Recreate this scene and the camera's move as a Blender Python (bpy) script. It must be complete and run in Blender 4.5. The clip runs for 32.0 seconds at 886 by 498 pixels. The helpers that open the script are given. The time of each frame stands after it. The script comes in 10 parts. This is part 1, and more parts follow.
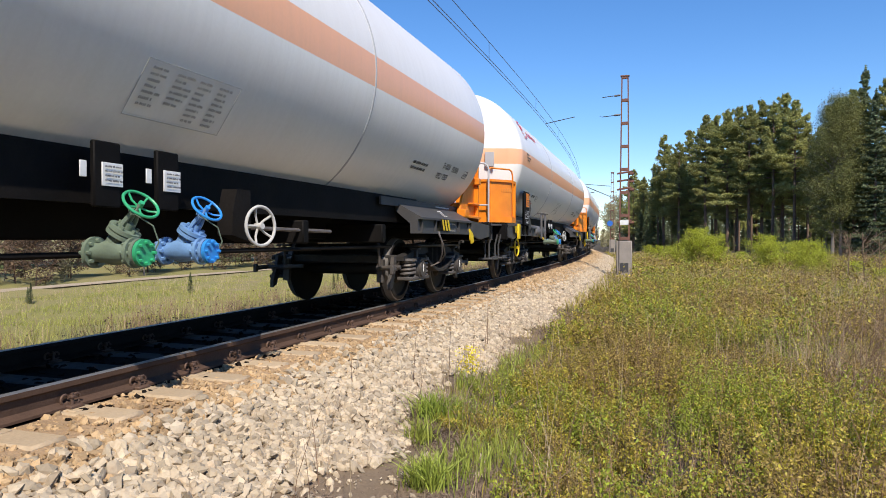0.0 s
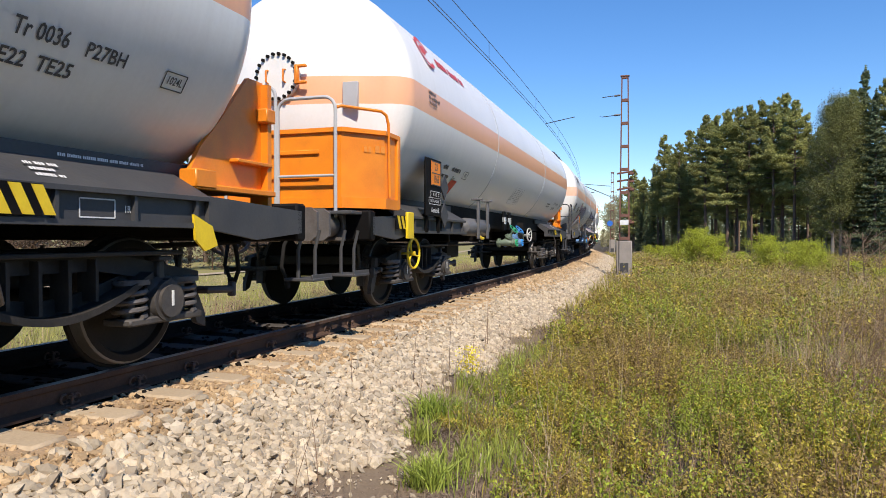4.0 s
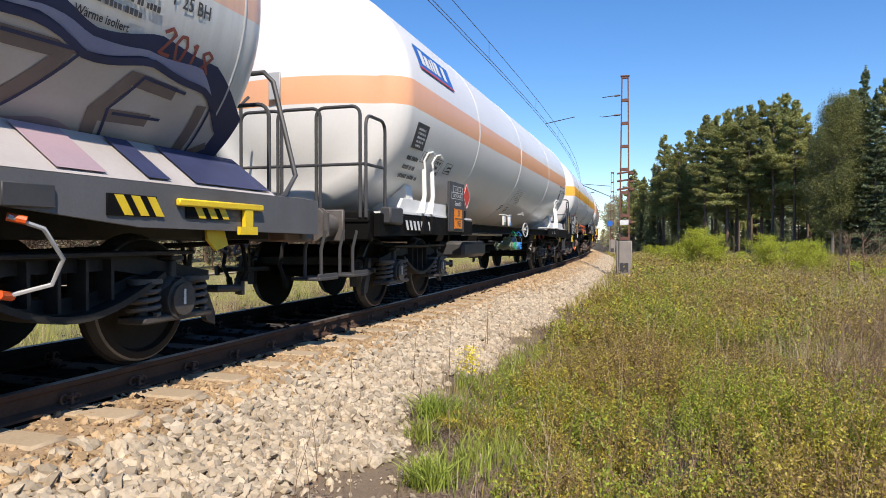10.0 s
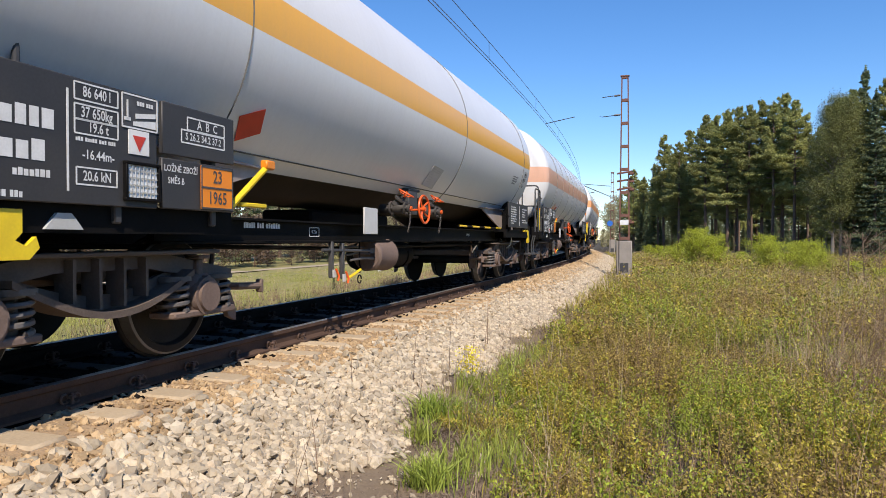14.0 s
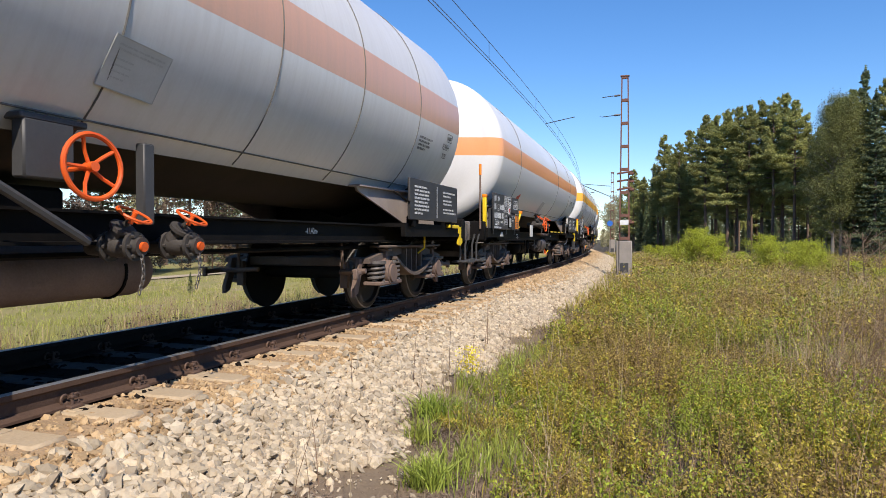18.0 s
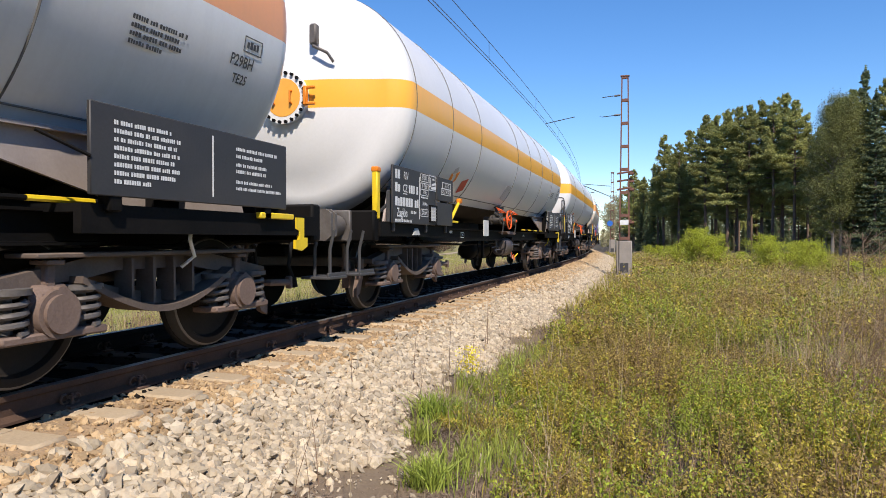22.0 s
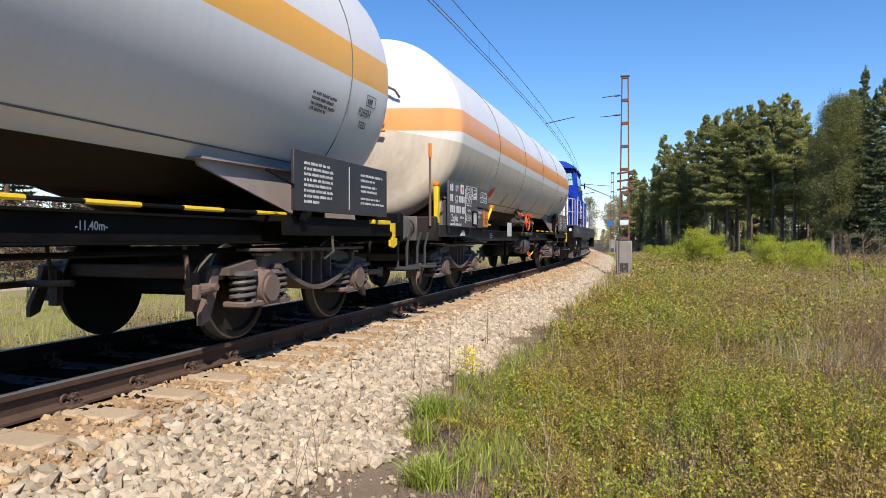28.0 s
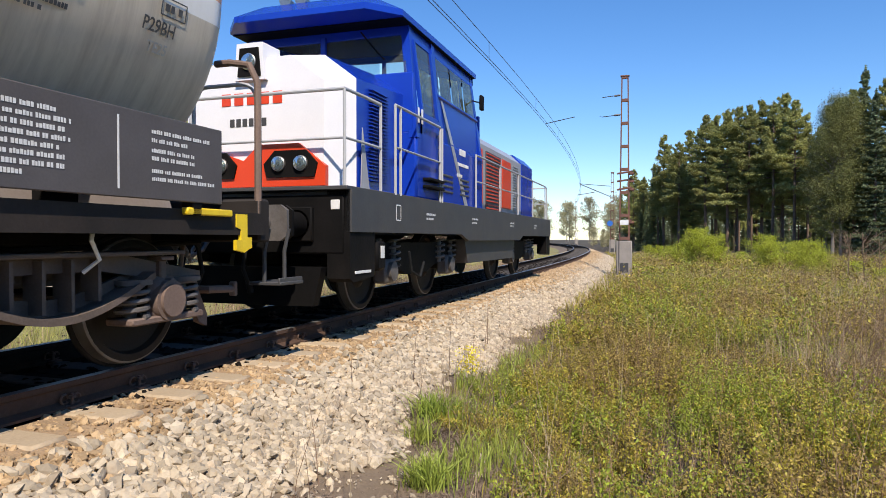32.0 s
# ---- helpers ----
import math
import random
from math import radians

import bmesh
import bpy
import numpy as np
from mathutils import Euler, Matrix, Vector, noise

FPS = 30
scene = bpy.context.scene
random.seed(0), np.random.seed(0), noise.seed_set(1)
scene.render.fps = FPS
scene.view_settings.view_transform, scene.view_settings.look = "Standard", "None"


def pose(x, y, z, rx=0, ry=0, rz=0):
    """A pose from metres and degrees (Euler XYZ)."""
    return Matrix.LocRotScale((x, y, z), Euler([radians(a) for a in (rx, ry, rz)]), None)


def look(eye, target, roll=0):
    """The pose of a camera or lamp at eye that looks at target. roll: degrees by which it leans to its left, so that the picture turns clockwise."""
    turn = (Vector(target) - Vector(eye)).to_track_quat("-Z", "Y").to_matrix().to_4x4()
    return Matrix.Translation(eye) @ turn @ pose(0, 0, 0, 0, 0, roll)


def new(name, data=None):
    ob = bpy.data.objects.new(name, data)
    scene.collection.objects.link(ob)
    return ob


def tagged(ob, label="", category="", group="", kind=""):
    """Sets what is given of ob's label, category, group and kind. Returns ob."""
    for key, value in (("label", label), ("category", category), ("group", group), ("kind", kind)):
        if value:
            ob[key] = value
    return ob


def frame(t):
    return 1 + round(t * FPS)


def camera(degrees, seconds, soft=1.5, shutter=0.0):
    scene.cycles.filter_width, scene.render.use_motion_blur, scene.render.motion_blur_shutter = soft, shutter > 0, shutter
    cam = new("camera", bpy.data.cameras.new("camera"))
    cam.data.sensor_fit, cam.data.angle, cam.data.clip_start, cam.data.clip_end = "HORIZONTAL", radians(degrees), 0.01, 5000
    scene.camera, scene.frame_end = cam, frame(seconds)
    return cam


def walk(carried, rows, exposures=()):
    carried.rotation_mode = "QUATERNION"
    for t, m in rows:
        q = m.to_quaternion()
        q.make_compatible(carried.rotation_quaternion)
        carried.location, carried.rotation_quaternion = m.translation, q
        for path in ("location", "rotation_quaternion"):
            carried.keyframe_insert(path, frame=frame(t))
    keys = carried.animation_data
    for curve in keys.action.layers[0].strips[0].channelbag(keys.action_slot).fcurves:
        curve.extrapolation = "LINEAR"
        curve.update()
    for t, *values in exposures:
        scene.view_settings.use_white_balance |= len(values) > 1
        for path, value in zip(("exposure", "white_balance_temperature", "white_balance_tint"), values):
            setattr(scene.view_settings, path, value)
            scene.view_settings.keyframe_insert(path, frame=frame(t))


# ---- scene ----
LENS = 66.99
CAM = Vector((3.761, 0.0, 0.939))
YAW, PITCH = 0.3226, -0.0151
cam = camera(LENS, 32.0, soft=0.9)
AIM = CAM + Vector((-math.sin(YAW) * math.cos(PITCH), math.cos(YAW) * math.cos(PITCH), math.sin(PITCH))) * 10
walk(cam, [(0.0, look(CAM, AIM, 0.03)), (32.0, look(CAM, AIM, 0.03))], exposures=[(0.0, 0.26, 6750.0, 13.0), (32.0, 0.26, 6750.0, 13.0)])

# ---- light ----
SUN_DIR = Vector((0.46, -0.80, 1.0)).normalized()
world = bpy.data.worlds.new("sky")
scene.world = world
world.use_nodes = True
wn = world.node_tree.nodes
sky = wn.new("ShaderNodeTexSky")
sky.sky_type = "NISHITA"
sky.sun_disc = False
sky.sun_elevation = math.asin(SUN_DIR.z)
sky.sun_rotation = math.atan2(SUN_DIR.x, SUN_DIR.y)
sky.air_density, sky.dust_density, sky.ozone_density = 1.0, 0.0, 4.0
wn["Background"].inputs["Strength"].default_value = 0.125
tone = wn.new("ShaderNodeHueSaturation")
tone.inputs["Saturation"].default_value = 1.22
tint = wn.new("ShaderNodeMix")
tint.data_type, tint.blend_type = "RGBA", "MULTIPLY"
tint.inputs["Factor"].default_value = 1.0
tint.inputs["B"].default_value = (0.98, 1.05, 1.18, 1)
world.node_tree.links.new(sky.outputs[0], tone.inputs["Color"])
world.node_tree.links.new(tone.outputs[0], tint.inputs["A"])
world.node_tree.links.new(tint.outputs["Result"], wn["Background"].inputs["Color"])
sun_data = bpy.data.lights.new("sun", "SUN")
sun_data.energy, sun_data.angle, sun_data.color = 5.0, radians(0.5), (1.0, 0.925, 0.81)
sun = new("sun", sun_data)
sun.matrix_world = look(SUN_DIR * 50, Vector((0, 0, 0)))


# ---- materials ----
def mat(name, base, rough=0.6, metal=0.0, second=None, scale=3.0, mix=0.5, fine=60.0, grain=0.12, bump=0.1, bump_scale=40.0,
        island=0.0, per_object=0.0, emit=None, gloss=0.5, dirt=None, dirt_amount=0.0, dirt_scale=1.2, spread=0.25):
    """A node material: two colours by a soft noise, a fine grain, a bump, and stains."""
    m = bpy.data.materials.new(name)
    m.use_nodes = True
    nt = m.node_tree
    n, l = nt.nodes, nt.links
    b = n["Principled BSDF"]
    b.inputs["Roughness"].default_value, b.inputs["Metallic"].default_value = rough, metal
    b.inputs["Specular IOR Level"].default_value = gloss
    co = n.new("ShaderNodeTexCoord")
    second = second or [c * 0.72 for c in base]
    a = n.new("ShaderNodeTexNoise")
    a.inputs["Scale"].default_value, a.inputs["Detail"].default_value = scale, 5
    l.new(co.outputs["Object"], a.inputs["Vector"])
    ramp = n.new("ShaderNodeMapRange")
    ramp.inputs["From Min"].default_value, ramp.inputs["From Max"].default_value = mix - spread, mix + spread
    l.new(a.outputs["Fac"], ramp.inputs["Value"])
    x = n.new("ShaderNodeMix")
    x.data_type = "RGBA"
    x.inputs["A"].default_value, x.inputs["B"].default_value = (*base, 1), (*second, 1)
    l.new(ramp.outputs["Result"], x.inputs["Factor"])
    out = x.outputs["Result"]
    if dirt:
        d = n.new("ShaderNodeTexNoise")
        d.inputs["Scale"].default_value, d.inputs["Detail"].default_value, d.inputs["Roughness"].default_value = dirt_scale, 8, 0.65
        l.new(co.outputs["Object"], d.inputs["Vector"])
        dr = n.new("ShaderNodeMapRange")
        dr.inputs["From Min"].default_value, dr.inputs["From Max"].default_value = 0.48, 0.75
        dr.inputs["To Max"].default_value = dirt_amount
        l.new(d.outputs["Fac"], dr.inputs["Value"])
        dx = n.new("ShaderNodeMix")
        dx.data_type = "RGBA"
        dx.inputs["B"].default_value = (*dirt, 1)
        l.new(out, dx.inputs["A"])
        l.new(dr.outputs["Result"], dx.inputs["Factor"])
        out = dx.outputs["Result"]
    g = n.new("ShaderNodeTexNoise")
    g.inputs["Scale"].default_value, g.inputs["Detail"].default_value = fine, 4
    l.new(co.outputs["Object"], g.inputs["Vector"])
    gr = n.new("ShaderNodeMapRange")
    gr.inputs["To Min"].default_value, gr.inputs["To Max"].default_value = 1 - grain, 1 + grain
    l.new(g.outputs["Fac"], gr.inputs["Value"])
    value = gr.outputs["Result"]
    for amount, node, socket in ((island, "ShaderNodeNewGeometry", "Random Per Island"), (per_object, "ShaderNodeObjectInfo", "Random")):
        if amount:
            q = n.new(node)
            r = n.new("ShaderNodeMapRange")
            r.inputs["To Min"].default_value, r.inputs["To Max"].default_value = 1 - amount, 1 + amount
            l.new(q.outputs[socket], r.inputs["Value"])
            p = n.new("ShaderNodeMath")
            p.operation = "MULTIPLY"
            l.new(value, p.inputs[0])
            l.new(r.outputs["Result"], p.inputs[1])
            value = p.outputs[0]
    s = n.new("ShaderNodeVectorMath")
    s.operation = "SCALE"
    l.new(out, s.inputs[0])
    l.new(value, s.inputs["Scale"])
    l.new(s.outputs[0], b.inputs["Base Color"])
    if bump:
        h = n.new("ShaderNodeTexNoise")
        h.inputs["Scale"].default_value, h.inputs["Detail"].default_value = bump_scale, 6
        l.new(co.outputs["Object"], h.inputs["Vector"])
        bp = n.new("ShaderNodeBump")
        bp.inputs["Strength"].default_value, bp.inputs["Distance"].default_value = bump, 0.02
        l.new(h.outputs["Fac"], bp.inputs["Height"])
        l.new(bp.outputs["Normal"], b.inputs["Normal"])
    if emit:
        b.inputs["Emission Color"].default_value, b.inputs["Emission Strength"].default_value = (*emit, 1), 1.0
    m["colour"] = out.node.name
    return m


def tank_paint(name, body, stripe, z_mid, half, stain=(0.30, 0.27, 0.22), amount=0.25, rough=0.3):
    """Tank paint with a horizontal stripe at one height, streaked by rain and dust."""
    m = mat(name, body, rough, 0.0, [c * 0.93 for c in body], 0.7, 0.5, 30, 0.04, 0.03, 3.0)
    nt = m.node_tree
    n, l = nt.nodes, nt.links
    co = next(q for q in n if q.type == "TEX_COORD")
    scale_node = next(q for q in n if q.type == "VECT_MATH")
    src = scale_node.inputs[0].links[0].from_socket
    xyz = n.new("ShaderNodeSeparateXYZ")
    l.new(co.outputs["Object"], xyz.inputs[0])
    sub = n.new("ShaderNodeMath")
    sub.operation = "SUBTRACT"
    sub.inputs[1].default_value = z_mid
    l.new(xyz.outputs["Z"], sub.inputs[0])
    ab = n.new("ShaderNodeMath")
    ab.operation = "ABSOLUTE"
    l.new(sub.outputs[0], ab.inputs[0])
    lt = n.new("ShaderNodeMath")
    lt.operation = "LESS_THAN"
    lt.inputs[1].default_value = half
    l.new(ab.outputs[0], lt.inputs[0])
    mx = n.new("ShaderNodeMix")
    mx.data_type = "RGBA"
    mx.inputs["B"].default_value = (*stripe, 1)
    l.new(lt.outputs[0], mx.inputs["Factor"])
    l.new(src, mx.inputs["A"])
    # streaks: noise stretched down the shell
    mp = n.new("ShaderNodeMapping")
    mp.inputs["Scale"].default_value = (1.0, 5.0, 0.35)
    l.new(co.outputs["Object"], mp.inputs["Vector"])
    st = n.new("ShaderNodeTexNoise")
    st.inputs["Scale"].default_value, st.inputs["Detail"].default_value, st.inputs["Roughness"].default_value = 2.2, 8, 0.7
    l.new(mp.outputs[0], st.inputs["Vector"])
    mr = n.new("ShaderNodeMapRange")
    mr.inputs["From Min"].default_value, mr.inputs["From Max"].default_value = 0.42, 0.8
    mr.inputs["To Max"].default_value = amount
    l.new(st.outputs["Fac"], mr.inputs["Value"])
    mz = n.new("ShaderNodeMix")
    mz.data_type = "RGBA"
    mz.inputs["B"].default_value = (*stain, 1)
    l.new(mr.outputs["Result"], mz.inputs["Factor"])
    l.new(mx.outputs["Result"], mz.inputs["A"])
    l.new(mz.outputs["Result"], scale_node.inputs[0])
    return m


PALE, ORANGE_Y, ORANGE_R = (0.84, 0.44, 0.25), (0.90, 0.45, 0.055), (0.82, 0.36, 0.15)
M_TANK_A = tank_paint("tank_paint_pale_stripe", (0.80, 0.80, 0.78), PALE, 2.74, 0.17, amount=0.10)
M_TANK_B = tank_paint("tank_paint_weathered", (0.74, 0.73, 0.69), (0.83, 0.50, 0.34), 2.74, 0.17, amount=0.28)
M_TANK_C = tank_paint("tank_paint_clean", (0.81, 0.80, 0.77), (0.86, 0.44, 0.24), 2.74, 0.17, amount=0.08)
M_TANK_D = tank_paint("tank_paint_orange_stripe", (0.75, 0.75, 0.745), ORANGE_Y, 2.72, 0.175, amount=0.08)
M_TANK_E = tank_paint("tank_paint_faded_stripe", (0.68, 0.68, 0.675), (0.66, 0.38, 0.26), 2.715, 0.215, amount=0.22)
M_TANK_F = tank_paint("tank_paint_copper_stripe", (0.74, 0.74, 0.735), ORANGE_R, 2.72, 0.175, amount=0.1)
M_TANK_G = tank_paint("tank_paint_sooty", (0.80, 0.79, 0.76), (0.86, 0.38, 0.13), 2.765, 0.175, amount=0.12)
M_LOWER_G = tank_paint("dusty_tank_shell", (0.70, 0.62, 0.50), (0.70, 0.62, 0.50), 9.0, 0.01, stain=(0.24, 0.17, 0.11), amount=0.5, rough=0.5)
M_BLACK = mat("black_frame_paint", (0.006, 0.006, 0.006), 0.6, 0, (0.011, 0.010, 0.010), 3, 0.55, 50, 0.2, 0.1, 30, dirt=(0.03, 0.025, 0.021), dirt_amount=0.3, gloss=0.06)
M_BROWN = mat("brown_brake_dust", (0.14, 0.10, 0.083), 0.75, 0, (0.19, 0.135, 0.11), 4, 0.5, 60, 0.25, 0.2, 40, gloss=0.2)
M_DARK = mat("dark_grey_paint", (0.05, 0.051, 0.056), 0.5, 0, (0.07, 0.07, 0.07), 3, 0.55, 50, 0.12, 0.08, 30, dirt=(0.085, 0.072, 0.06), dirt_amount=0.4, gloss=0.3)
M_GREYP = mat("grey_frame_paint", (0.13, 0.13, 0.138), 0.5, 0, (0.10, 0.10, 0.102), 3, 0.5, 50, 0.12, 0.08, 30, dirt=(0.08, 0.066, 0.055), dirt_amount=0.5, gloss=0.3)
M_WHITE = mat("white_paint", (0.78, 0.78, 0.76), 0.45, 0, (0.68, 0.68, 0.65), 3, 0.5, 40, 0.06, 0.05, 30)
M_LETTER = mat("white_lettering", (0.75, 0.75, 0.74), 0.6, 0, (0.62, 0.62, 0.6), 9, 0.5, 80, 0.12, 0)
M_INK = mat("black_lettering", (0.04, 0.04, 0.045), 0.6, 0, (0.09, 0.09, 0.09), 9, 0.5, 80, 0.15, 0)
M_GHOST = mat("faded_lettering", (0.40, 0.40, 0.39), 0.6, 0, (0.5, 0.5, 0.48), 9, 0.5, 80, 0.12, 0)
M_ORANGE = mat("orange_safety_paint", (0.85, 0.27, 0.015), 0.4, 0, (0.72, 0.20, 0.012), 4, 0.5, 60, 0.08, 0.05, 20, dirt=(0.25, 0.12, 0.04), dirt_amount=0.35)
M_HANDWHEEL = mat("orange_handwheel_paint", (0.80, 0.12, 0.015), 0.45, 0, (0.6, 0.08, 0.012), 8, 0.5, 80, 0.1, 0.05, 40)
M_YELLOW = mat("yellow_paint", (0.85, 0.62, 0.02), 0.45, 0, (0.7, 0.48, 0.02), 6, 0.5, 60, 0.1, 0.05, 30)
M_RED = mat("red_paint", (0.62, 0.05, 0.025), 0.5, 0, (0.5, 0.04, 0.02), 6, 0.5, 60, 0.1, 0.05, 30)
M_GREEN = mat("green_valve_paint", (0.025, 0.40, 0.18), 0.4, 0, (0.03, 0.30, 0.14), 8, 0.5, 60, 0.12, 0.06, 30)
M_GREEN_D = mat("dull_green_cast_metal", (0.17, 0.23, 0.17), 0.55, 0.1, (0.12, 0.16, 0.12), 8, 0.5, 60, 0.15, 0.1, 30)
M_BLUE = mat("blue_valve_paint", (0.015, 0.24, 0.72), 0.4, 0, (0.03, 0.24, 0.58), 8, 0.5, 60, 0.12, 0.06, 30)
M_BLUE_D = mat("dull_blue_cast_metal", (0.16, 0.32, 0.58), 0.5, 0.1, (0.12, 0.24, 0.45), 8, 0.5, 60, 0.15, 0.1, 30)
M_BOGIE = mat("grey_bogie_paint", (0.035, 0.033, 0.032), 0.6, 0, (0.022, 0.021, 0.02), 4, 0.5, 60, 0.2, 0.15, 40, gloss=0.2, dirt=(0.07, 0.058, 0.05), dirt_amount=0.5, dirt_scale=3.0)
M_BOGIE_L = mat("dusty_axle_box_paint", (0.075, 0.07, 0.066), 0.6, 0, (0.048, 0.044, 0.042), 5, 0.5, 60, 0.2, 0.15, 40, gloss=0.3, dirt=(0.14, 0.11, 0.085), dirt_amount=0.5, dirt_scale=4.0)
M_GHOST_D = mat("worn_table_print", (0.27, 0.27, 0.26), 0.6, 0, (0.38, 0.38, 0.37), 9, 0.5, 80, 0.12, 0)
M_GHOST_O = mat("scratched_lettering", (0.72, 0.25, 0.03), 0.6, 0, (0.6, 0.2, 0.03), 9, 0.5, 80, 0.12, 0)
M_PALEGREY = mat("pale_grey_wheel_paint", (0.52, 0.52, 0.50), 0.5, 0, (0.42, 0.42, 0.40), 6, 0.5, 60, 0.1, 0.05, 40)
# sleeper colour darkened to hold the shade beneath the train
M_WOOD_SHADE = mat("oily_sleeper_middle", (0.11, 0.10, 0.09), 0.85, 0, (0.06, 0.054, 0.05), 3, 0.5, 50, 0.2, 0.25, 30, gloss=0.05)
M_BOGIE_D = mat("brown_bogie_paint", (0.15, 0.115, 0.096), 0.7, 0, (0.09, 0.07, 0.06), 4, 0.5, 60, 0.2, 0.15, 40, gloss=0.2, dirt=(0.15, 0.115, 0.09), dirt_amount=0.6, dirt_scale=3.0)
M_FRAME_D = mat("dusty_frame_paint", (0.02, 0.0175, 0.016), 0.65, 0, (0.032, 0.027, 0.025), 3, 0.5, 60, 0.15, 0.1, 40, gloss=0.15, dirt=(0.065, 0.05, 0.042), dirt_amount=0.5)
M_STRIPE_D = mat("orange_stripe_paint", (0.88, 0.42, 0.06), 0.45, 0, (0.78, 0.36, 0.06), 3, 0.5, 40, 0.06, 0.04, 20)
M_VALVE = mat("dark_cast_valve", (0.075, 0.068, 0.064), 0.6, 0.1, (0.05, 0.045, 0.042), 7, 0.5, 60, 0.2, 0.15, 40, gloss=0.3)
M_CYL = mat("dark_brake_cylinder", (0.075, 0.066, 0.062), 0.5, 0, (0.05, 0.044, 0.041), 5, 0.5, 60, 0.15, 0.1, 40, dirt=(0.13, 0.085, 0.065), dirt_amount=0.7)
# dusty brown bellies, coloured darker still for the shade under the tank
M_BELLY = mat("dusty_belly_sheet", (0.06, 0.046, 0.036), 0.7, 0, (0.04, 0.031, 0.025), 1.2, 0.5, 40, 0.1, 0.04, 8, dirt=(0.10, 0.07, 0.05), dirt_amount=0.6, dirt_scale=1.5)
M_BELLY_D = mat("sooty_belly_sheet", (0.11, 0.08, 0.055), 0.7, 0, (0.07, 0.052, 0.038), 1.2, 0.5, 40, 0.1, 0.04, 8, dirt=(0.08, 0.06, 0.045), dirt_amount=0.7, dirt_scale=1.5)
M_SEAM = mat("dark_sheet_joint", (0.10, 0.095, 0.088), 0.7, 0, (0.2, 0.19, 0.17), 6, 0.5, 60, 0.2, 0.1, 40, gloss=0.2)
M_OLDPAPER = mat("weathered_label", (0.60, 0.60, 0.58), 0.6, 0, (0.52, 0.52, 0.50), 6, 0.5, 60, 0.08, 0)
M_BOARD = mat("black_board_paint", (0.036, 0.036, 0.039), 0.5, 0, (0.048, 0.046, 0.046), 3, 0.5, 60, 0.15, 0.05, 40, gloss=0.3, dirt=(0.06, 0.053, 0.048), dirt_amount=0.5)
M_BOARD_D = mat("dusty_board_paint", (0.10, 0.092, 0.094), 0.6, 0, (0.08, 0.073, 0.074), 3, 0.5, 60, 0.15, 0.05, 40, gloss=0.3, dirt=(0.09, 0.078, 0.07), dirt_amount=0.5)
M_STEEL = mat("bare_steel", (0.42, 0.41, 0.40), 0.38, 0.9, (0.3, 0.28, 0.26), 6, 0.5, 80, 0.15, 0.06, 60)
M_WHEEL = mat("wheel_steel", (0.018, 0.016, 0.015), 0.65, 0.0, (0.028, 0.023, 0.02), 5, 0.5, 80, 0.2, 0.1, 40, gloss=0.15)
M_TREAD = mat("rubbed_wheel_tread", (0.2, 0.19, 0.18), 0.5, 0.5, (0.13, 0.12, 0.11), 6, 0.5, 80, 0.15, 0.05, 60)
M_CAST = mat("cast_steel", (0.16, 0.15, 0.145), 0.6, 0.3, (0.10, 0.085, 0.075), 7, 0.5, 60, 0.2, 0.15, 40)
M_RUBBER = mat("black_rubber", (0.012, 0.012, 0.012), 0.7, 0, (0.02, 0.02, 0.02), 10, 0.5, 60, 0.1, 0.05, 40, gloss=0.15)
M_RAILTOP = mat("polished_rail_head", (0.36, 0.35, 0.345), 0.45, 0.7, (0.28, 0.27, 0.26), 8, 0.5, 90, 0.1, 0.03, 60)
M_RAIL = mat("rusty_rail_web", (0.10, 0.062, 0.045), 0.85, 0.0, (0.07, 0.045, 0.034), 6, 0.5, 70, 0.25, 0.2, 50, gloss=0.1)
# far rail's web: a darker copy that paints in the train's shadow
M_RAIL_SHADE = mat("oily_rail_web", (0.03, 0.023, 0.019), 0.85, 0.0, (0.02, 0.016, 0.014), 6, 0.5, 70, 0.25, 0.2, 50, gloss=0.05)
M_CLIP = mat("rusty_clip_steel", (0.14, 0.085, 0.06), 0.7, 0.3, (0.08, 0.05, 0.04), 9, 0.5, 80, 0.2, 0.15, 60, per_object=0.2)
M_SLEEPER = mat("weathered_sleeper", (0.47, 0.37, 0.25), 0.85, 0, (0.40, 0.30, 0.19), 3, 0.5, 50, 0.2, 0.25, 30, per_object=0.12)
M_STONE = mat("ballast_stone", (0.45, 0.365, 0.25), 0.85, 0, (0.395, 0.34, 0.26), 3.0, 0.5, 60, 0.16, 0.3, 50, island=0.34, dirt=(0.33, 0.23, 0.14), dirt_amount=0.6, dirt_scale=9.0)
M_STONE_R = mat("rust_stained_ballast", (0.42, 0.295, 0.165), 0.88, 0, (0.35, 0.24, 0.13), 3.0, 0.5, 60, 0.18, 0.3, 50, island=0.3)
M_STONE_1 = mat("single_ballast_stone", (0.45, 0.365, 0.25), 0.85, 0, (0.395, 0.34, 0.26), 6.0, 0.5, 60, 0.16, 0.3, 50, per_object=0.34, dirt=(0.33, 0.23, 0.14), dirt_amount=0.5, dirt_scale=9.0)
# the train's shade over the bed is painted into these two dark colours
M_STONE_SHADE = mat("oily_ballast", (0.018, 0.014, 0.011), 0.9, 0, (0.012, 0.010, 0.009), 2.0, 0.5, 60, 0.16, 0.25, 50, island=0.3, gloss=0.02)
M_BED_SHADE = mat("oily_track_bed", (0.010, 0.008, 0.007), 0.9, 0, (0.018, 0.014, 0.011), 4, 0.5, 60, 0.25, 0.4, 25, gloss=0.02)
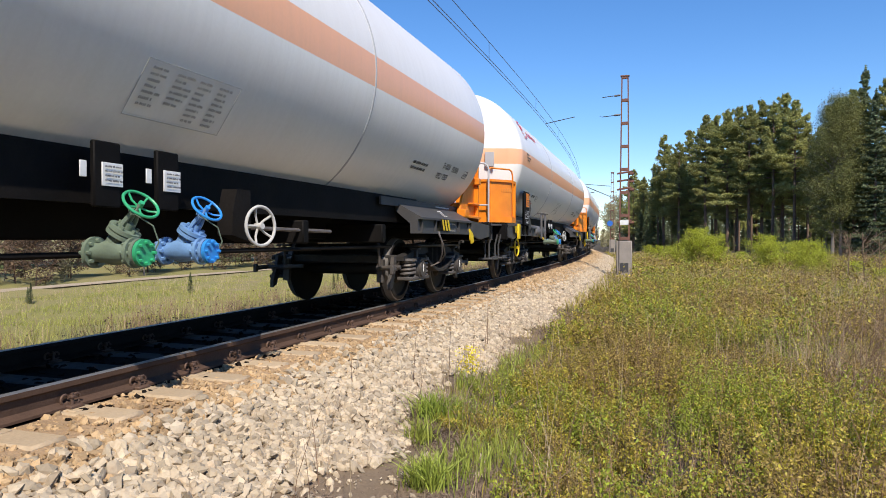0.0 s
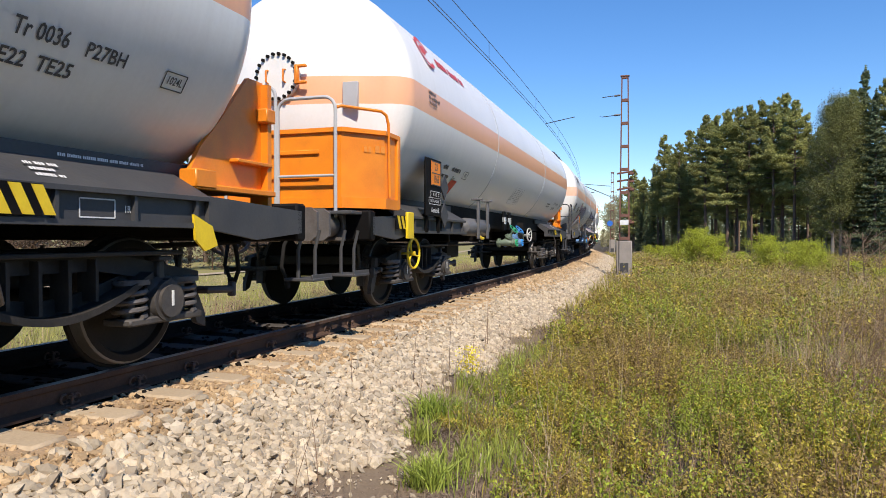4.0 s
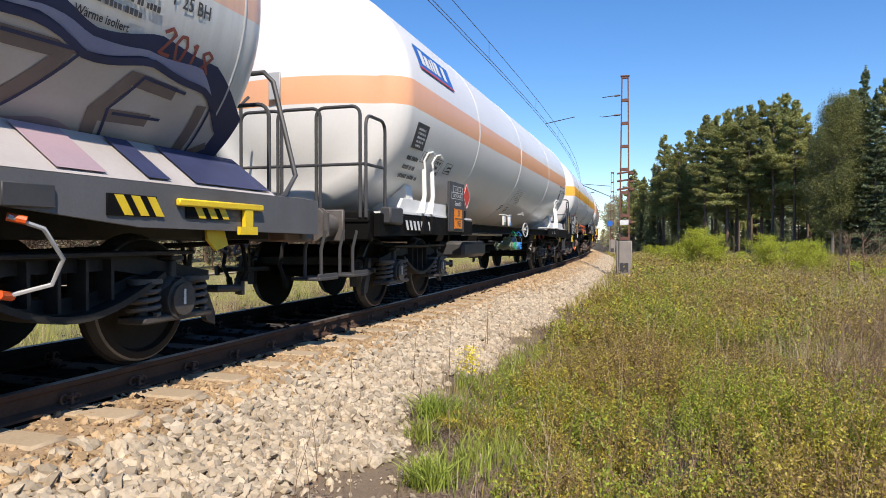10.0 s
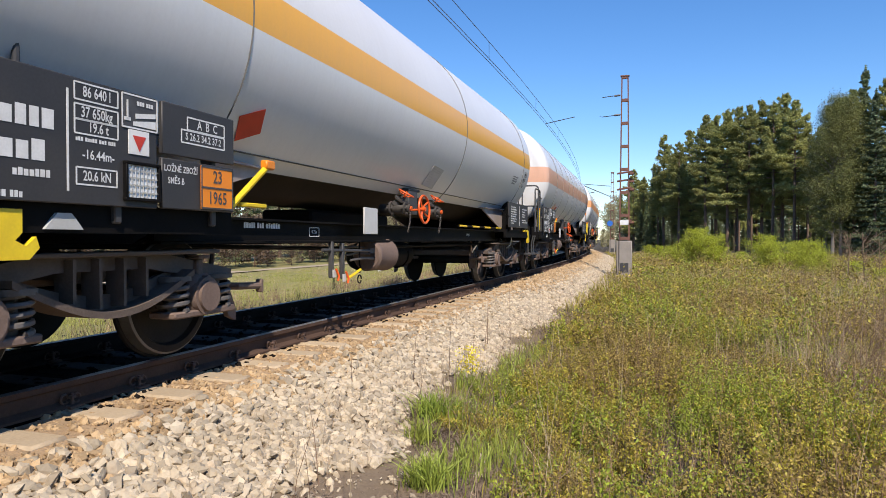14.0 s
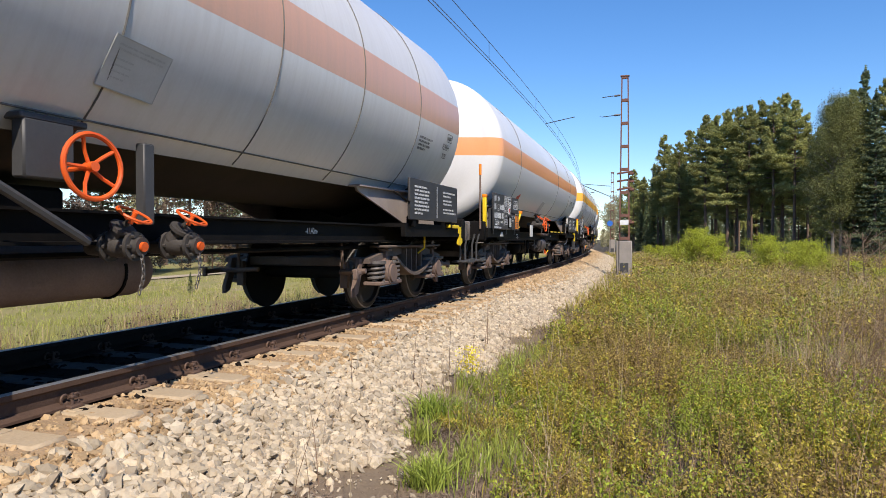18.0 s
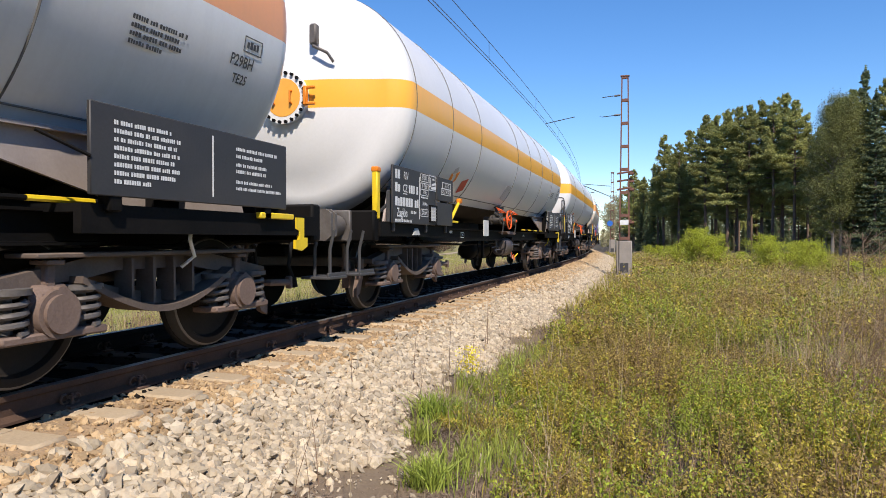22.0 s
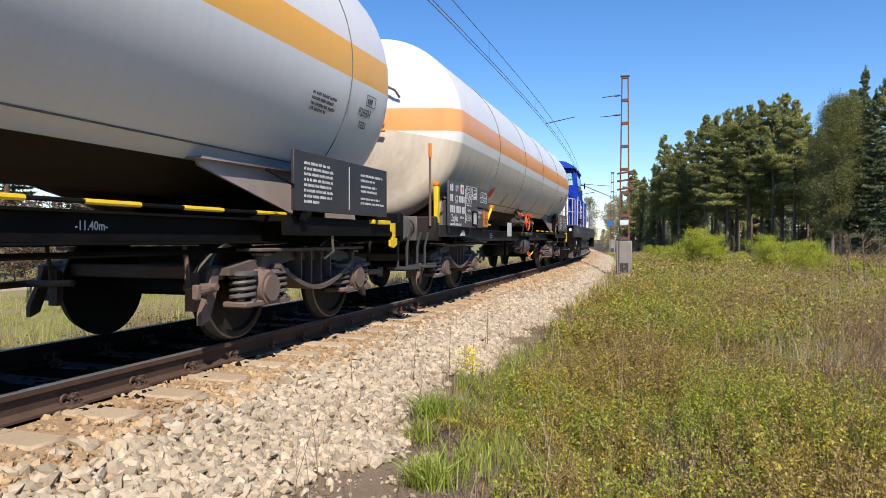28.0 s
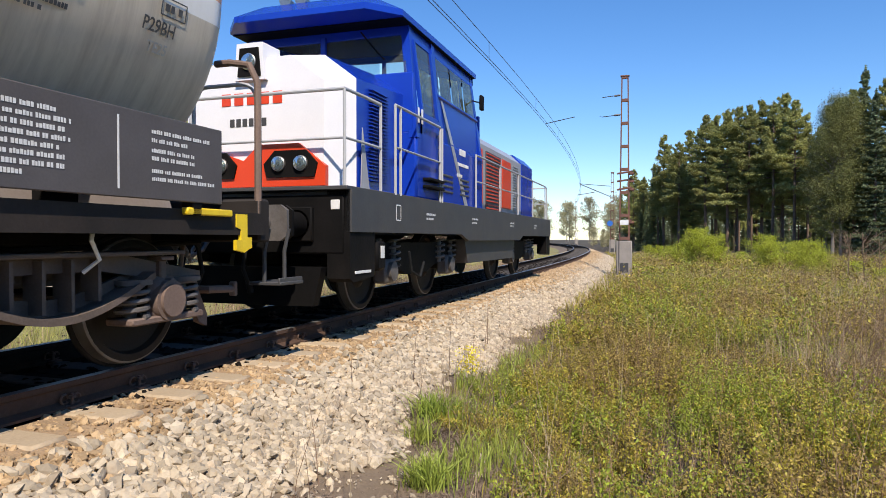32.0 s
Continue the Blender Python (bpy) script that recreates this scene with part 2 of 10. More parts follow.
M_LITTER = mat("dead_plant_litter", (0.25, 0.18, 0.13), 0.9, 0, (0.11, 0.08, 0.058), 3, 0.5, 30, 0.2, 0, island=0.5)
M_MEADOWGRASS = mat("meadow_blades", (0.30, 0.34, 0.07), 0.75, 0, (0.40, 0.37, 0.13), 0.4, 0.5, 20, 0.15, 0, island=0.35)
M_BIRCH = mat("birch_leaves", (0.155, 0.18, 0.05), 0.6, 0, (0.21, 0.21, 0.07), 0.5, 0.5, 10, 0.2, 0, island=0.35)
M_SOIL = mat("ballast_bed", (0.15, 0.11, 0.072), 0.95, 0, (0.20, 0.15, 0.10), 6, 0.5, 60, 0.3, 0.5, 25)
M_SAND = mat("sandy_ballast_fines", (0.40, 0.275, 0.16), 0.95, 0, (0.31, 0.21, 0.12), 3, 0.5, 70, 0.35, 0.8, 45)
M_MEADOW = mat("meadow_ground", (0.05, 0.042, 0.024), 0.95, 0, (0.075, 0.058, 0.035), 0.35, 0.5, 14, 0.3, 0.6, 8, dirt=(0.11, 0.085, 0.065), dirt_amount=0.4, dirt_scale=0.6)
M_TURF = mat("meadow_turf", (0.20, 0.20, 0.055), 0.95, 0, (0.26, 0.22, 0.09), 0.5, 0.5, 25, 0.35, 0.7, 14, dirt=(0.22, 0.17, 0.10), dirt_amount=0.6, dirt_scale=0.9)
M_SCRUB = mat("dry_brushwood", (0.085, 0.06, 0.043), 0.85, 0, (0.13, 0.09, 0.06), 0.6, 0.5, 20, 0.2, 0, island=0.4, per_object=0.2)
M_GRASS = mat("grass_blades", (0.28, 0.265, 0.035), 0.7, 0, (0.38, 0.31, 0.075), 0.7, 0.5, 20, 0.15, 0, island=0.4)
M_LUSH = mat("lush_grass_blades", (0.24, 0.33, 0.045), 0.6, 0, (0.36, 0.38, 0.08), 0.9, 0.5, 20, 0.15, 0, island=0.45)
M_STRAW = mat("dry_straw", (0.50, 0.41, 0.27), 0.85, 0, (0.36, 0.27, 0.17), 2, 0.5, 20, 0.15, 0, island=0.4)
M_TWIG = mat("brown_twigs", (0.09, 0.052, 0.034), 0.8, 0, (0.22, 0.135, 0.085), 2, 0.5, 30, 0.15, 0, island=0.5)
M_LEAF = mat("young_shrub_leaves", (0.34, 0.305, 0.03), 0.55, 0, (0.42, 0.34, 0.05), 1.2, 0.5, 20, 0.15, 0, island=0.5)
M_LEAF_G = mat("green_shrub_leaves", (0.235, 0.31, 0.028), 0.55, 0, (0.33, 0.36, 0.04), 1.2, 0.5, 20, 0.15, 0, island=0.5)
M_LEAF_B = mat("brownish_shrub_leaves", (0.35, 0.285, 0.06), 0.65, 0, (0.29, 0.19, 0.07), 1.2, 0.5, 20, 0.15, 0, island=0.5)
M_TWIG_P = mat("pale_twigs", (0.25, 0.18, 0.12), 0.85, 0, (0.19, 0.12, 0.08), 2, 0.5, 30, 0.15, 0, island=0.35)
M_BUSH = mat("bright_bush_leaves", (0.36, 0.42, 0.03), 0.55, 0, (0.46, 0.48, 0.05), 0.8, 0.5, 20, 0.15, 0, island=0.4)
M_FLOWER = mat("yellow_flowers", (0.70, 0.58, 0.02), 0.6, 0, (0.6, 0.5, 0.03), 9, 0.5, 20, 0.1, 0, island=0.2)
M_NEEDLE = mat("pine_needles", (0.24, 0.27, 0.085), 0.6, 0, (0.34, 0.33, 0.11), 0.45, 0.5, 10, 0.2, 0, island=0.5, per_object=0.2)
M_NEEDLE_D = mat("spruce_needles", (0.11, 0.15, 0.075), 0.6, 0, (0.16, 0.19, 0.085), 0.45, 0.5, 10, 0.2, 0, island=0.45, per_object=0.2)
M_BARK = mat("pine_bark", (0.19, 0.12, 0.08), 0.9, 0, (0.12, 0.09, 0.07), 2, 0.5, 30, 0.25, 0.5, 20)
M_GREYBARK = mat("grey_bark", (0.24, 0.22, 0.19), 0.9, 0, (0.16, 0.14, 0.12), 2, 0.5, 30, 0.25, 0.4, 20)
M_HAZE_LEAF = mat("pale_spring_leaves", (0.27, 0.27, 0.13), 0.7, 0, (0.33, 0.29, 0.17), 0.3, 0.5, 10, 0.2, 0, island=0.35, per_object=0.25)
M_MAST = mat("rusty_mast_steel", (0.19, 0.085, 0.06), 0.8, 0.1, (0.12, 0.06, 0.045), 3, 0.5, 50, 0.2, 0.15, 30)
M_CONCRETE = mat("mast_concrete", (0.30, 0.27, 0.24), 0.9, 0, (0.22, 0.2, 0.18), 3, 0.5, 50, 0.2, 0.3, 30)
M_WIRE = mat("dark_wire", (0.05, 0.05, 0.055), 0.5, 0.5, (0.08, 0.08, 0.08), 3, 0.5, 50, 0.1, 0)
M_SIGNBLUE = mat("blue_sign_enamel", (0.02, 0.12, 0.5), 0.35, 0, (0.03, 0.14, 0.45), 6, 0.5, 50, 0.05, 0)
M_PATH = mat("sandy_path", (0.42, 0.34, 0.24), 0.95, 0, (0.33, 0.27, 0.19), 1.2, 0.5, 30, 0.2, 0.4, 12)
M_PLATE = mat("orange_hazard_plate", (0.90, 0.27, 0.01), 0.45, 0, (0.84, 0.24, 0.01), 6, 0.5, 60, 0.05, 0)
M_PAPER = mat("laminated_paper", (0.72, 0.74, 0.74), 0.5, 0, (0.62, 0.65, 0.66), 9, 0.5, 60, 0.06, 0.03, 40)
M_CLADGREY = mat("light_grey_cladding", (0.45, 0.46, 0.47), 0.5, 0, (0.38, 0.39, 0.4), 3, 0.5, 50, 0.08, 0.05, 30)
M_SADDLE = mat("saddle_plate", (0.42, 0.36, 0.33), 0.6, 0, (0.33, 0.28, 0.26), 3, 0.5, 50, 0.1, 0.08, 30, dirt=(0.15, 0.11, 0.09), dirt_amount=0.6)
M_LBLUE = mat("blue_locomotive_paint", (0.005, 0.045, 0.42), 0.25, 0, (0.006, 0.04, 0.36), 1.5, 0.5, 60, 0.04, 0.02, 20)
M_LWHITE = mat("white_locomotive_paint", (0.80, 0.80, 0.82), 0.3, 0, (0.74, 0.74, 0.76), 2, 0.5, 60, 0.04, 0.02, 20)
M_LGREY = mat("grey_locomotive_paint", (0.36, 0.37, 0.40), 0.35, 0, (0.31, 0.32, 0.34), 2, 0.5, 60, 0.06, 0.02, 20)
M_LRED = mat("red_locomotive_paint", (0.70, 0.06, 0.015), 0.35, 0, (0.62, 0.05, 0.015), 2, 0.5, 60, 0.06, 0.02, 20)


def leafy(m, through_light):
    """Lets part of the light through thin leaves."""
    nt = m.node_tree
    b = nt.nodes["Principled BSDF"]
    t, x = nt.nodes.new("ShaderNodeBsdfTranslucent"), nt.nodes.new("ShaderNodeMixShader")
    x.inputs[0].default_value = through_light
    nt.links.new(b.inputs["Base Color"].links[0].from_socket, t.inputs["Color"])
    nt.links.new(b.outputs[0], x.inputs[1])
    nt.links.new(t.outputs[0], x.inputs[2])
    nt.links.new(x.outputs[0], next(q for q in nt.nodes if q.type == "OUTPUT_MATERIAL").inputs["Surface"])


for leaf_material in (M_LEAF, M_LEAF_G, M_LEAF_B, M_LUSH, M_GRASS, M_BUSH, M_BIRCH, M_MEADOWGRASS):
    leafy(leaf_material, 0.28)
for leaf_material in (M_NEEDLE, M_NEEDLE_D):
    leafy(leaf_material, 0.25)


def glass_material():
    m = bpy.data.materials.new("tinted_glass")
    m.use_nodes = True
    b = m.node_tree.nodes["Principled BSDF"]
    b.inputs["Base Color"].default_value, b.inputs["Roughness"].default_value = (0.55, 0.68, 0.68, 1), 0.03
    b.inputs["Transmission Weight"].default_value, b.inputs["IOR"].default_value = 0.92, 1.45
    return m


M_GLASS = glass_material()


# ---- mesh helpers ----
class Shape:
    """Vertices and faces that grow by simple solids."""

    def __init__(self):
        self.v, self.f = [], []

    def add(self, verts, faces):
        n = len(self.v)
        self.v.extend([tuple(q) for q in verts])
        self.f.extend([tuple(i + n for i in q) for q in faces])
        return self

    def box(self, c, s, bevel=0.008, m=None):
        hx, hy, hz = s[0] / 2, s[1] / 2, s[2] / 2
        b = min(bevel, hx * 0.45, hy * 0.45, hz * 0.45)
        vs, ix = [], {}
        for sx in (-1, 1):
            for sy in (-1, 1):
                for sz in (-1, 1):
                    for k in range(3):
                        q = [sx * (hx - b), sy * (hy - b), sz * (hz - b)]
                        q[k] = (sx * hx, sy * hy, sz * hz)[k]
                        ix[sx, sy, sz, k] = len(vs)
                        vs.append(Vector(q))
        fs = []
        for k, (a, d) in ((0, (1, 2)), (1, (2, 0)), (2, (0, 1))):
            for s0 in (-1, 1):
                ring = []
                for p, q in ((-1, -1), (1, -1), (1, 1), (-1, 1)):
                    key = [0, 0, 0]
                    key[k], key[a], key[d] = s0, p, q
                    ring.append(ix[(*key, k)])
                fs.append(ring if s0 > 0 else ring[::-1])
        for k in range(3):
            a, d = (k + 1) % 3, (k + 2) % 3
            for p in (-1, 1):
                for q in (-1, 1):
                    lo, hi = [0, 0, 0], [0, 0, 0]
                    lo[k], hi[k] = -1, 1
                    lo[a] = hi[a] = p
                    lo[d] = hi[d] = q
                    ring = [ix[(*lo, a)], ix[(*hi, a)], ix[(*hi, d)], ix[(*lo, d)]]
                    fs.append(ring if p * q < 0 else ring[::-1])
        for sx in (-1, 1):
            for sy in (-1, 1):
                for sz in (-1, 1):
                    ring = [ix[sx, sy, sz, k] for k in range(3)]
                    fs.append(ring if sx * sy * sz > 0 else ring[::-1])
        t = Matrix.Translation(c) @ m if m is not None else Matrix.Translation(c)
        return self.add([t @ q for q in vs], fs)

    def tube(self, pts, r, n=8, closed=False, cap=True):
        pts = [Vector(p) for p in pts]
        rings, last = [], None
        k = len(pts)
        for i, p in enumerate(pts):
            if closed:
                d = pts[(i + 1) % k] - pts[i - 1]
            else:
                d = pts[min(i + 1, k - 1)] - pts[max(i - 1, 0)]
            d.normalize()
            side = last - d * last.dot(d) if last is not None else d.orthogonal()
            if side.length < 1e-6:
                side = d.orthogonal()
            side.normalize()
            last = side
            up = d.cross(side)
            rr = r[i] if isinstance(r, (list, tuple)) else r
            rings.append([p + (side * math.cos(a) + up * math.sin(a)) * rr for a in (2 * math.pi * j / n for j in range(n))])
        vs = [q for ring in rings for q in ring]
        fs = []
        for i in range(k if closed else k - 1):
            for j in range(n):
                a, b = i * n, ((i + 1) % k) * n
                fs.append((a + j, a + (j + 1) % n, b + (j + 1) % n, b + j))
        if cap and not closed:
            fs.append(tuple(range(n))[::-1])
            fs.append(tuple(range((k - 1) * n, k * n)))
        return self.add(vs, fs)

    def cyl(self, a, b, r, n=16, r2=None):
        return self.tube([a, b], [r, r if r2 is None else r2], n)

    def lathe(self, profile, axis_point=(0, 0, 0), axis="y", n=48):
        """profile: (along, radius) pairs round an axis."""
        vs, fs = [], []
        o = Vector(axis_point)
        for al, r in profile:
            for j in range(n):
                a = 2 * math.pi * j / n
                c, s = r * math.cos(a), r * math.sin(a)
                vs.append(o + Vector({"y": (c, al, s), "x": (al, c, s), "z": (c, s, al)}[axis]))
        flip = axis == "y"
        for i in range(len(profile) - 1):
            for j in range(n):
                q = (i * n + j, i * n + (j + 1) % n, (i + 1) * n + (j + 1) % n, (i + 1) * n + j)
                fs.append(q[::-1] if not flip else q)
        for i in (0, len(profile) - 1):
            if profile[i][1] > 1e-6:
                q = tuple(range(i * n, (i + 1) * n))
                fs.append(q if (i == 0) != flip else q[::-1])
        return self.add(vs, fs)

    def prism(self, poly, lo, hi, axis="x"):
        """A polygon drawn across an axis and drawn out from lo to hi along it."""
        put = {"x": lambda q, h: (h, q[0], q[1]), "y": lambda q, h: (q[0], h, q[1]), "z": lambda q, h: (q[0], q[1], h)}[axis]
        n = len(poly)
        vs = [put(q, lo) for q in poly] + [put(q, hi) for q in poly]
        area = sum(poly[i][0] * poly[(i + 1) % n][1] - poly[(i + 1) % n][0] * poly[i][1] for i in range(n))
        fs = [tuple(range(n)), tuple(range(n, 2 * n))[::-1]] + [(i, i + n, (i + 1) % n + n, (i + 1) % n) for i in range(n)]
        if (area > 0) == (axis != "y"):
            fs = [q[::-1] for q in fs]
        return self.add(vs, fs)

    def mesh(self, name, angle=38):
        me = bpy.data.meshes.new(name)
        me.from_pydata(self.v, [], self.f)
        me.polygons.foreach_set("use_smooth", [True] * len(me.polygons))
        me.set_sharp_from_angle(angle=radians(angle))
        return me


MESHES = {}


def part(name, shape, material, parent=None, label="", at=None, key=None, kind="", angle=38):
    """Links a shape as one mesh object under a thing or a part. key: meshes of one key are shared."""
    if key and key in MESHES:
        me = MESHES[key]
    else:
        shape = shape() if callable(shape) else shape
        me = shape.mesh(name, angle)
        me.materials.append(material)
        if key:
            MESHES[key] = me
    ob = new(name, me)
    ob.parent = parent
    if at is not None:
        ob.matrix_basis = at if isinstance(at, Matrix) else Matrix.Translation(at)
    return tagged(ob, label, "", "", kind)


def thing(name, label, category, group="", kind="", at=None):
    ob = new(name)
    if at is not None:
        ob.matrix_basis = at
    return tagged(ob, label, category, group, kind)


# ---- the line ----
K_NEAR, K_MORE, S_BEND, L_BEND, HALF_GAUGE = 0.0007, 0.0015, 9.776, 15.0, 0.7535
LINE_STEP, LINE_START = 0.25, -60.0


def line_table():
    n = int((380 - LINE_START) / LINE_STEP) + 1
    s = LINE_START + LINE_STEP * np.arange(n)
    k = K_NEAR + K_MORE * np.clip((s - S_BEND) / L_BEND, 0, 1)
    th = np.cumsum(k) * LINE_STEP
    th -= np.interp(0, s, th)
    x, y = np.cumsum(-np.sin(th)) * LINE_STEP, np.cumsum(np.cos(th)) * LINE_STEP
    return s, x - np.interp(0, s, x), y - np.interp(0, s, y), th


LINE = line_table()


def on_line(s, off=0.0, z=0.0):
    """A point beside the outer rail at arc length s; off grows towards the open side."""
    x, y, a = (float(np.interp(s, LINE[0], q)) for q in LINE[1:])
    return Vector((x + off * math.cos(a), y + off * math.sin(a), z))


def heading(s):
    return float(np.interp(s, LINE[0], LINE[3]))


def line_arrays(s, off):
    x, y, a = (np.interp(s, LINE[0], q) for q in LINE[1:])
    return x + off * np.cos(a), y + off * np.sin(a), a


def travelled(t):
    """Metres that the train has gone since 16 s; it slows down gently."""
    u = (t - 16) / 10
    return sum(c * u ** (k + 1) for k, c in enumerate((55.8566, -2.8612, 0.1415, 0.0622, -0.0299)))


def terrain(x, y):
    """Height of the ground (arrays): the line's bank, then meadow."""
    s = np.clip(y, -58, 370)
    xr = np.interp(s, LINE[2], LINE[1])
    o = x - xr
    z = np.interp(o, [-60, -9, -4.2, -2.9, -2.05, -1.5, 0, 0.5, 0.75, 1.75, 3.0, 6, 12, 60], [-0.75, -0.62, -0.6, -0.5, -0.2, -0.19, -0.19, -0.188, -0.235, -0.60, -0.66, -0.62, -0.55, -0.5])
    return z


def bumps(x, y):
    return 0.05 * np.sin(x * 1.7 + 0.6 * np.sin(y * 0.9)) * np.sin(y * 1.3 + x * 0.4) + 0.03 * np.sin(x * 4.1 + y * 2.3)


# ---- ground ----
def trodden(y):
    """How far the bare soil reaches beyond the stones near the standing place."""
    return 0.95 * np.clip((5.4 - y) / 1.5, 0, 1) * np.clip((y - 0.4) / 2.6, 0, 1) ** 0.6


def ground_sheet():
    """One sheet: fine near the line, coarse out to the horizon."""
    xs = np.concatenate([[-900, -400, -180, -90, -60, -40, -30], np.arange(-24, -4, 1.0), np.arange(-4, 8, 0.12), np.arange(8, 30, 1.2), [34, 40, 50, 70, 110, 200, 420, 900]])
    ys = np.concatenate([[-300, -120, -60, -30, -15, -8], np.arange(-4, 30, 0.3), np.arange(30, 90, 1.5), [95, 105, 120, 140, 165, 200, 240, 300, 370, 600, 1200]])
    gx, gy = np.meshgrid(xs, ys)
    bend = np.interp(np.clip(gy, -58, 370), LINE[2], LINE[1])
    gx = gx + bend
    gz = terrain(gx, gy) + bumps(gx, gy) * np.clip((np.abs(gx - bend + 0.75) - 2.0) / 2, 0.15, 1)
    ny, nx = gx.shape
    v = np.stack([gx.ravel(), gy.ravel(), gz.ravel()], 1)
    i = (np.arange(ny - 1)[:, None] * nx + np.arange(nx - 1)[None, :]).ravel()
    f = np.stack([i, i + 1, i + nx + 1, i + nx], 1)
    me = bpy.data.meshes.new("ground")
    me.from_pydata(v.tolist(), [], f.tolist())
    me.materials.append(M_MEADOW)
    me.materials.append(M_SOIL)
    me.materials.append(M_BED_SHADE)
    me.materials.append(M_SAND)
    me.materials.append(M_TURF)
    cx = gx[:-1, :-1].ravel() - bend[:-1, :-1].ravel()
    soil = (2.05 + trodden(gy) + 0.08 * np.sin(gy * 5.1) + 0.05 * np.sin(gy * 11.3))[:-1, :-1].ravel()
    # index 2: bed under the train, its shade put into the colour
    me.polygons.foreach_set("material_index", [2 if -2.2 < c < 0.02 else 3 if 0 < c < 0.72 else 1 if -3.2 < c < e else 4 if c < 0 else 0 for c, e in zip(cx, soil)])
    me.polygons.foreach_set("use_smooth", [True] * len(me.polygons))
    return tagged(new("ground", me), "meadow ground with sparse spring grass beside the line", "ground", "", "structure")


ground_sheet()


# ---- rails ----
RAIL_PROFILE = [(-0.036, 0.0), (-0.036, -0.034), (-0.012, -0.05), (-0.009, -0.13), (-0.07, -0.155), (-0.07, -0.172),
                (0.07, -0.172), (0.07, -0.155), (0.009, -0.13), (0.012, -0.05), (0.036, -0.034), (0.036, 0.0)]


def rail(name, off, side=M_RAIL):
    ss = np.concatenate([np.arange(-40, 60, 1.0), np.arange(60, 300, 2.5)])
    s, n = Shape(), len(RAIL_PROFILE)
    vs = [on_line(q, off + a, z) for q in ss for a, z in RAIL_PROFILE]
    fs = [(i * n + j, i * n + (j + 1) % n, (i + 1) * n + (j + 1) % n, (i + 1) * n + j) for i in range(len(ss) - 1) for j in range(n)]
    s.add(vs, [q[::-1] for q in fs])
    me = s.mesh(name, 30)
    me.materials.append(side)
    me.materials.append(M_RAILTOP)
    me.polygons.foreach_set("material_index", [1 if j == n - 1 else 0 for i in range(len(ss) - 1) for j in range(n)])
    return tagged(new(name, me), "rusty steel rail with a polished running surface on sleepers", "rail", "rails of the track", "structure")


rail("rail", 0.0)
rail("rail", -2 * HALF_GAUGE, M_RAIL_SHADE)

SLEEPER_STEP, SLEEPER_FIRST = 0.594, 3.39


def sleeper_shape():
    return Shape().box((1.02, 0, -0.262), (0.56, 0.25, 0.17), 0.018).box((-0.28, 0, -0.262), (2.04, 0.25, 0.168), 0.018).box((0.7535, 0, -0.175), (0.34, 0.16, 0.01), 0.003).box((-0.7535, 0, -0.175), (0.34, 0.16, 0.01), 0.003)


def clip_shape():
    """A double coil spring clip with its bolt, on the rail foot's open side."""
    s = Shape()
    for k in (-1, 1):
        s.tube([(0.045 + 0.012 * k, 0.035 * k + 0.03 * math.cos(a), -0.115 + 0.032 * math.sin(a)) for a in np.linspace(0, 5.6, 10)], 0.0085, 6)
    s.cyl((0.06, 0, -0.17), (0.06, 0, -0.075), 0.011, 8)
    s.box((0.06, 0, -0.1), (0.035, 0.035, 0.02), 0.004)
    s.box((0.075, 0, -0.16), (0.07, 0.11, 0.02), 0.005)
    return s


def sleeper_mesh():
    """A sleeper, painted darker inwards of the near rail for the train's shade."""
    me = sleeper_shape().mesh("sleeper")
    me.materials.append(M_SLEEPER)
    me.materials.append(M_WOOD_SHADE)
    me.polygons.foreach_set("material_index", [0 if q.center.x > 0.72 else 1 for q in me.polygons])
    return me


MESHES["sleeper"] = sleeper_mesh()
track = thing("track", "sleepers of a single railway track bedded in pale ballast", "track", "", "structure")
for k in range(-6, 130):
    s0 = SLEEPER_FIRST + SLEEPER_STEP * k
    m = Matrix.Translation(on_line(s0, -HALF_GAUGE)) @ Matrix.Rotation(heading(s0), 4, "Z")
    part("sleeper", sleeper_shape, M_SLEEPER, track, at=m, key="sleeper")
    if k < 60:
        part("rail_clip", clip_shape, M_CLIP, track, at=m @ Matrix.Translation((HALF_GAUGE, 0, 0)), key="clip")
    if k < 30:
        part("rail_clip", clip_shape, M_CLIP, track, at=m @ Matrix.Translation((-HALF_GAUGE, 0, 0)), key="clip")
        part("rail_clip", clip_shape, M_CLIP, track, at=m @ Matrix.Translation((HALF_GAUGE, 0, 0)) @ Matrix.Rotation(math.pi, 4, "Z"), key="clip")


# ---- rolling stock ----
def wheel_shape():
    s = Shape()
    s.lathe([(-0.065, 0.09), (-0.065, 0.405), (-0.055, 0.49), (-0.03, 0.487), (-0.025, 0.465), (0.06, 0.455), (0.07, 0.44), (0.07, 0.39), (0.03, 0.37),
             (0.015, 0.2), (0.05, 0.15), (0.09, 0.13), (0.09, 0.09)], axis="x", n=40)
    return s


def wheel_mesh():
    """The wheel's mesh, its running tread rubbed bright."""
    me = wheel_shape().mesh("wheel")
    me.materials.append(M_WHEEL)
    me.materials.append(M_TREAD)
    me.polygons.foreach_set("material_index", [1 if 160 <= i < 240 else 0 for i in range(len(me.polygons))])
    return me


MESHES["wheel"] = wheel_mesh()


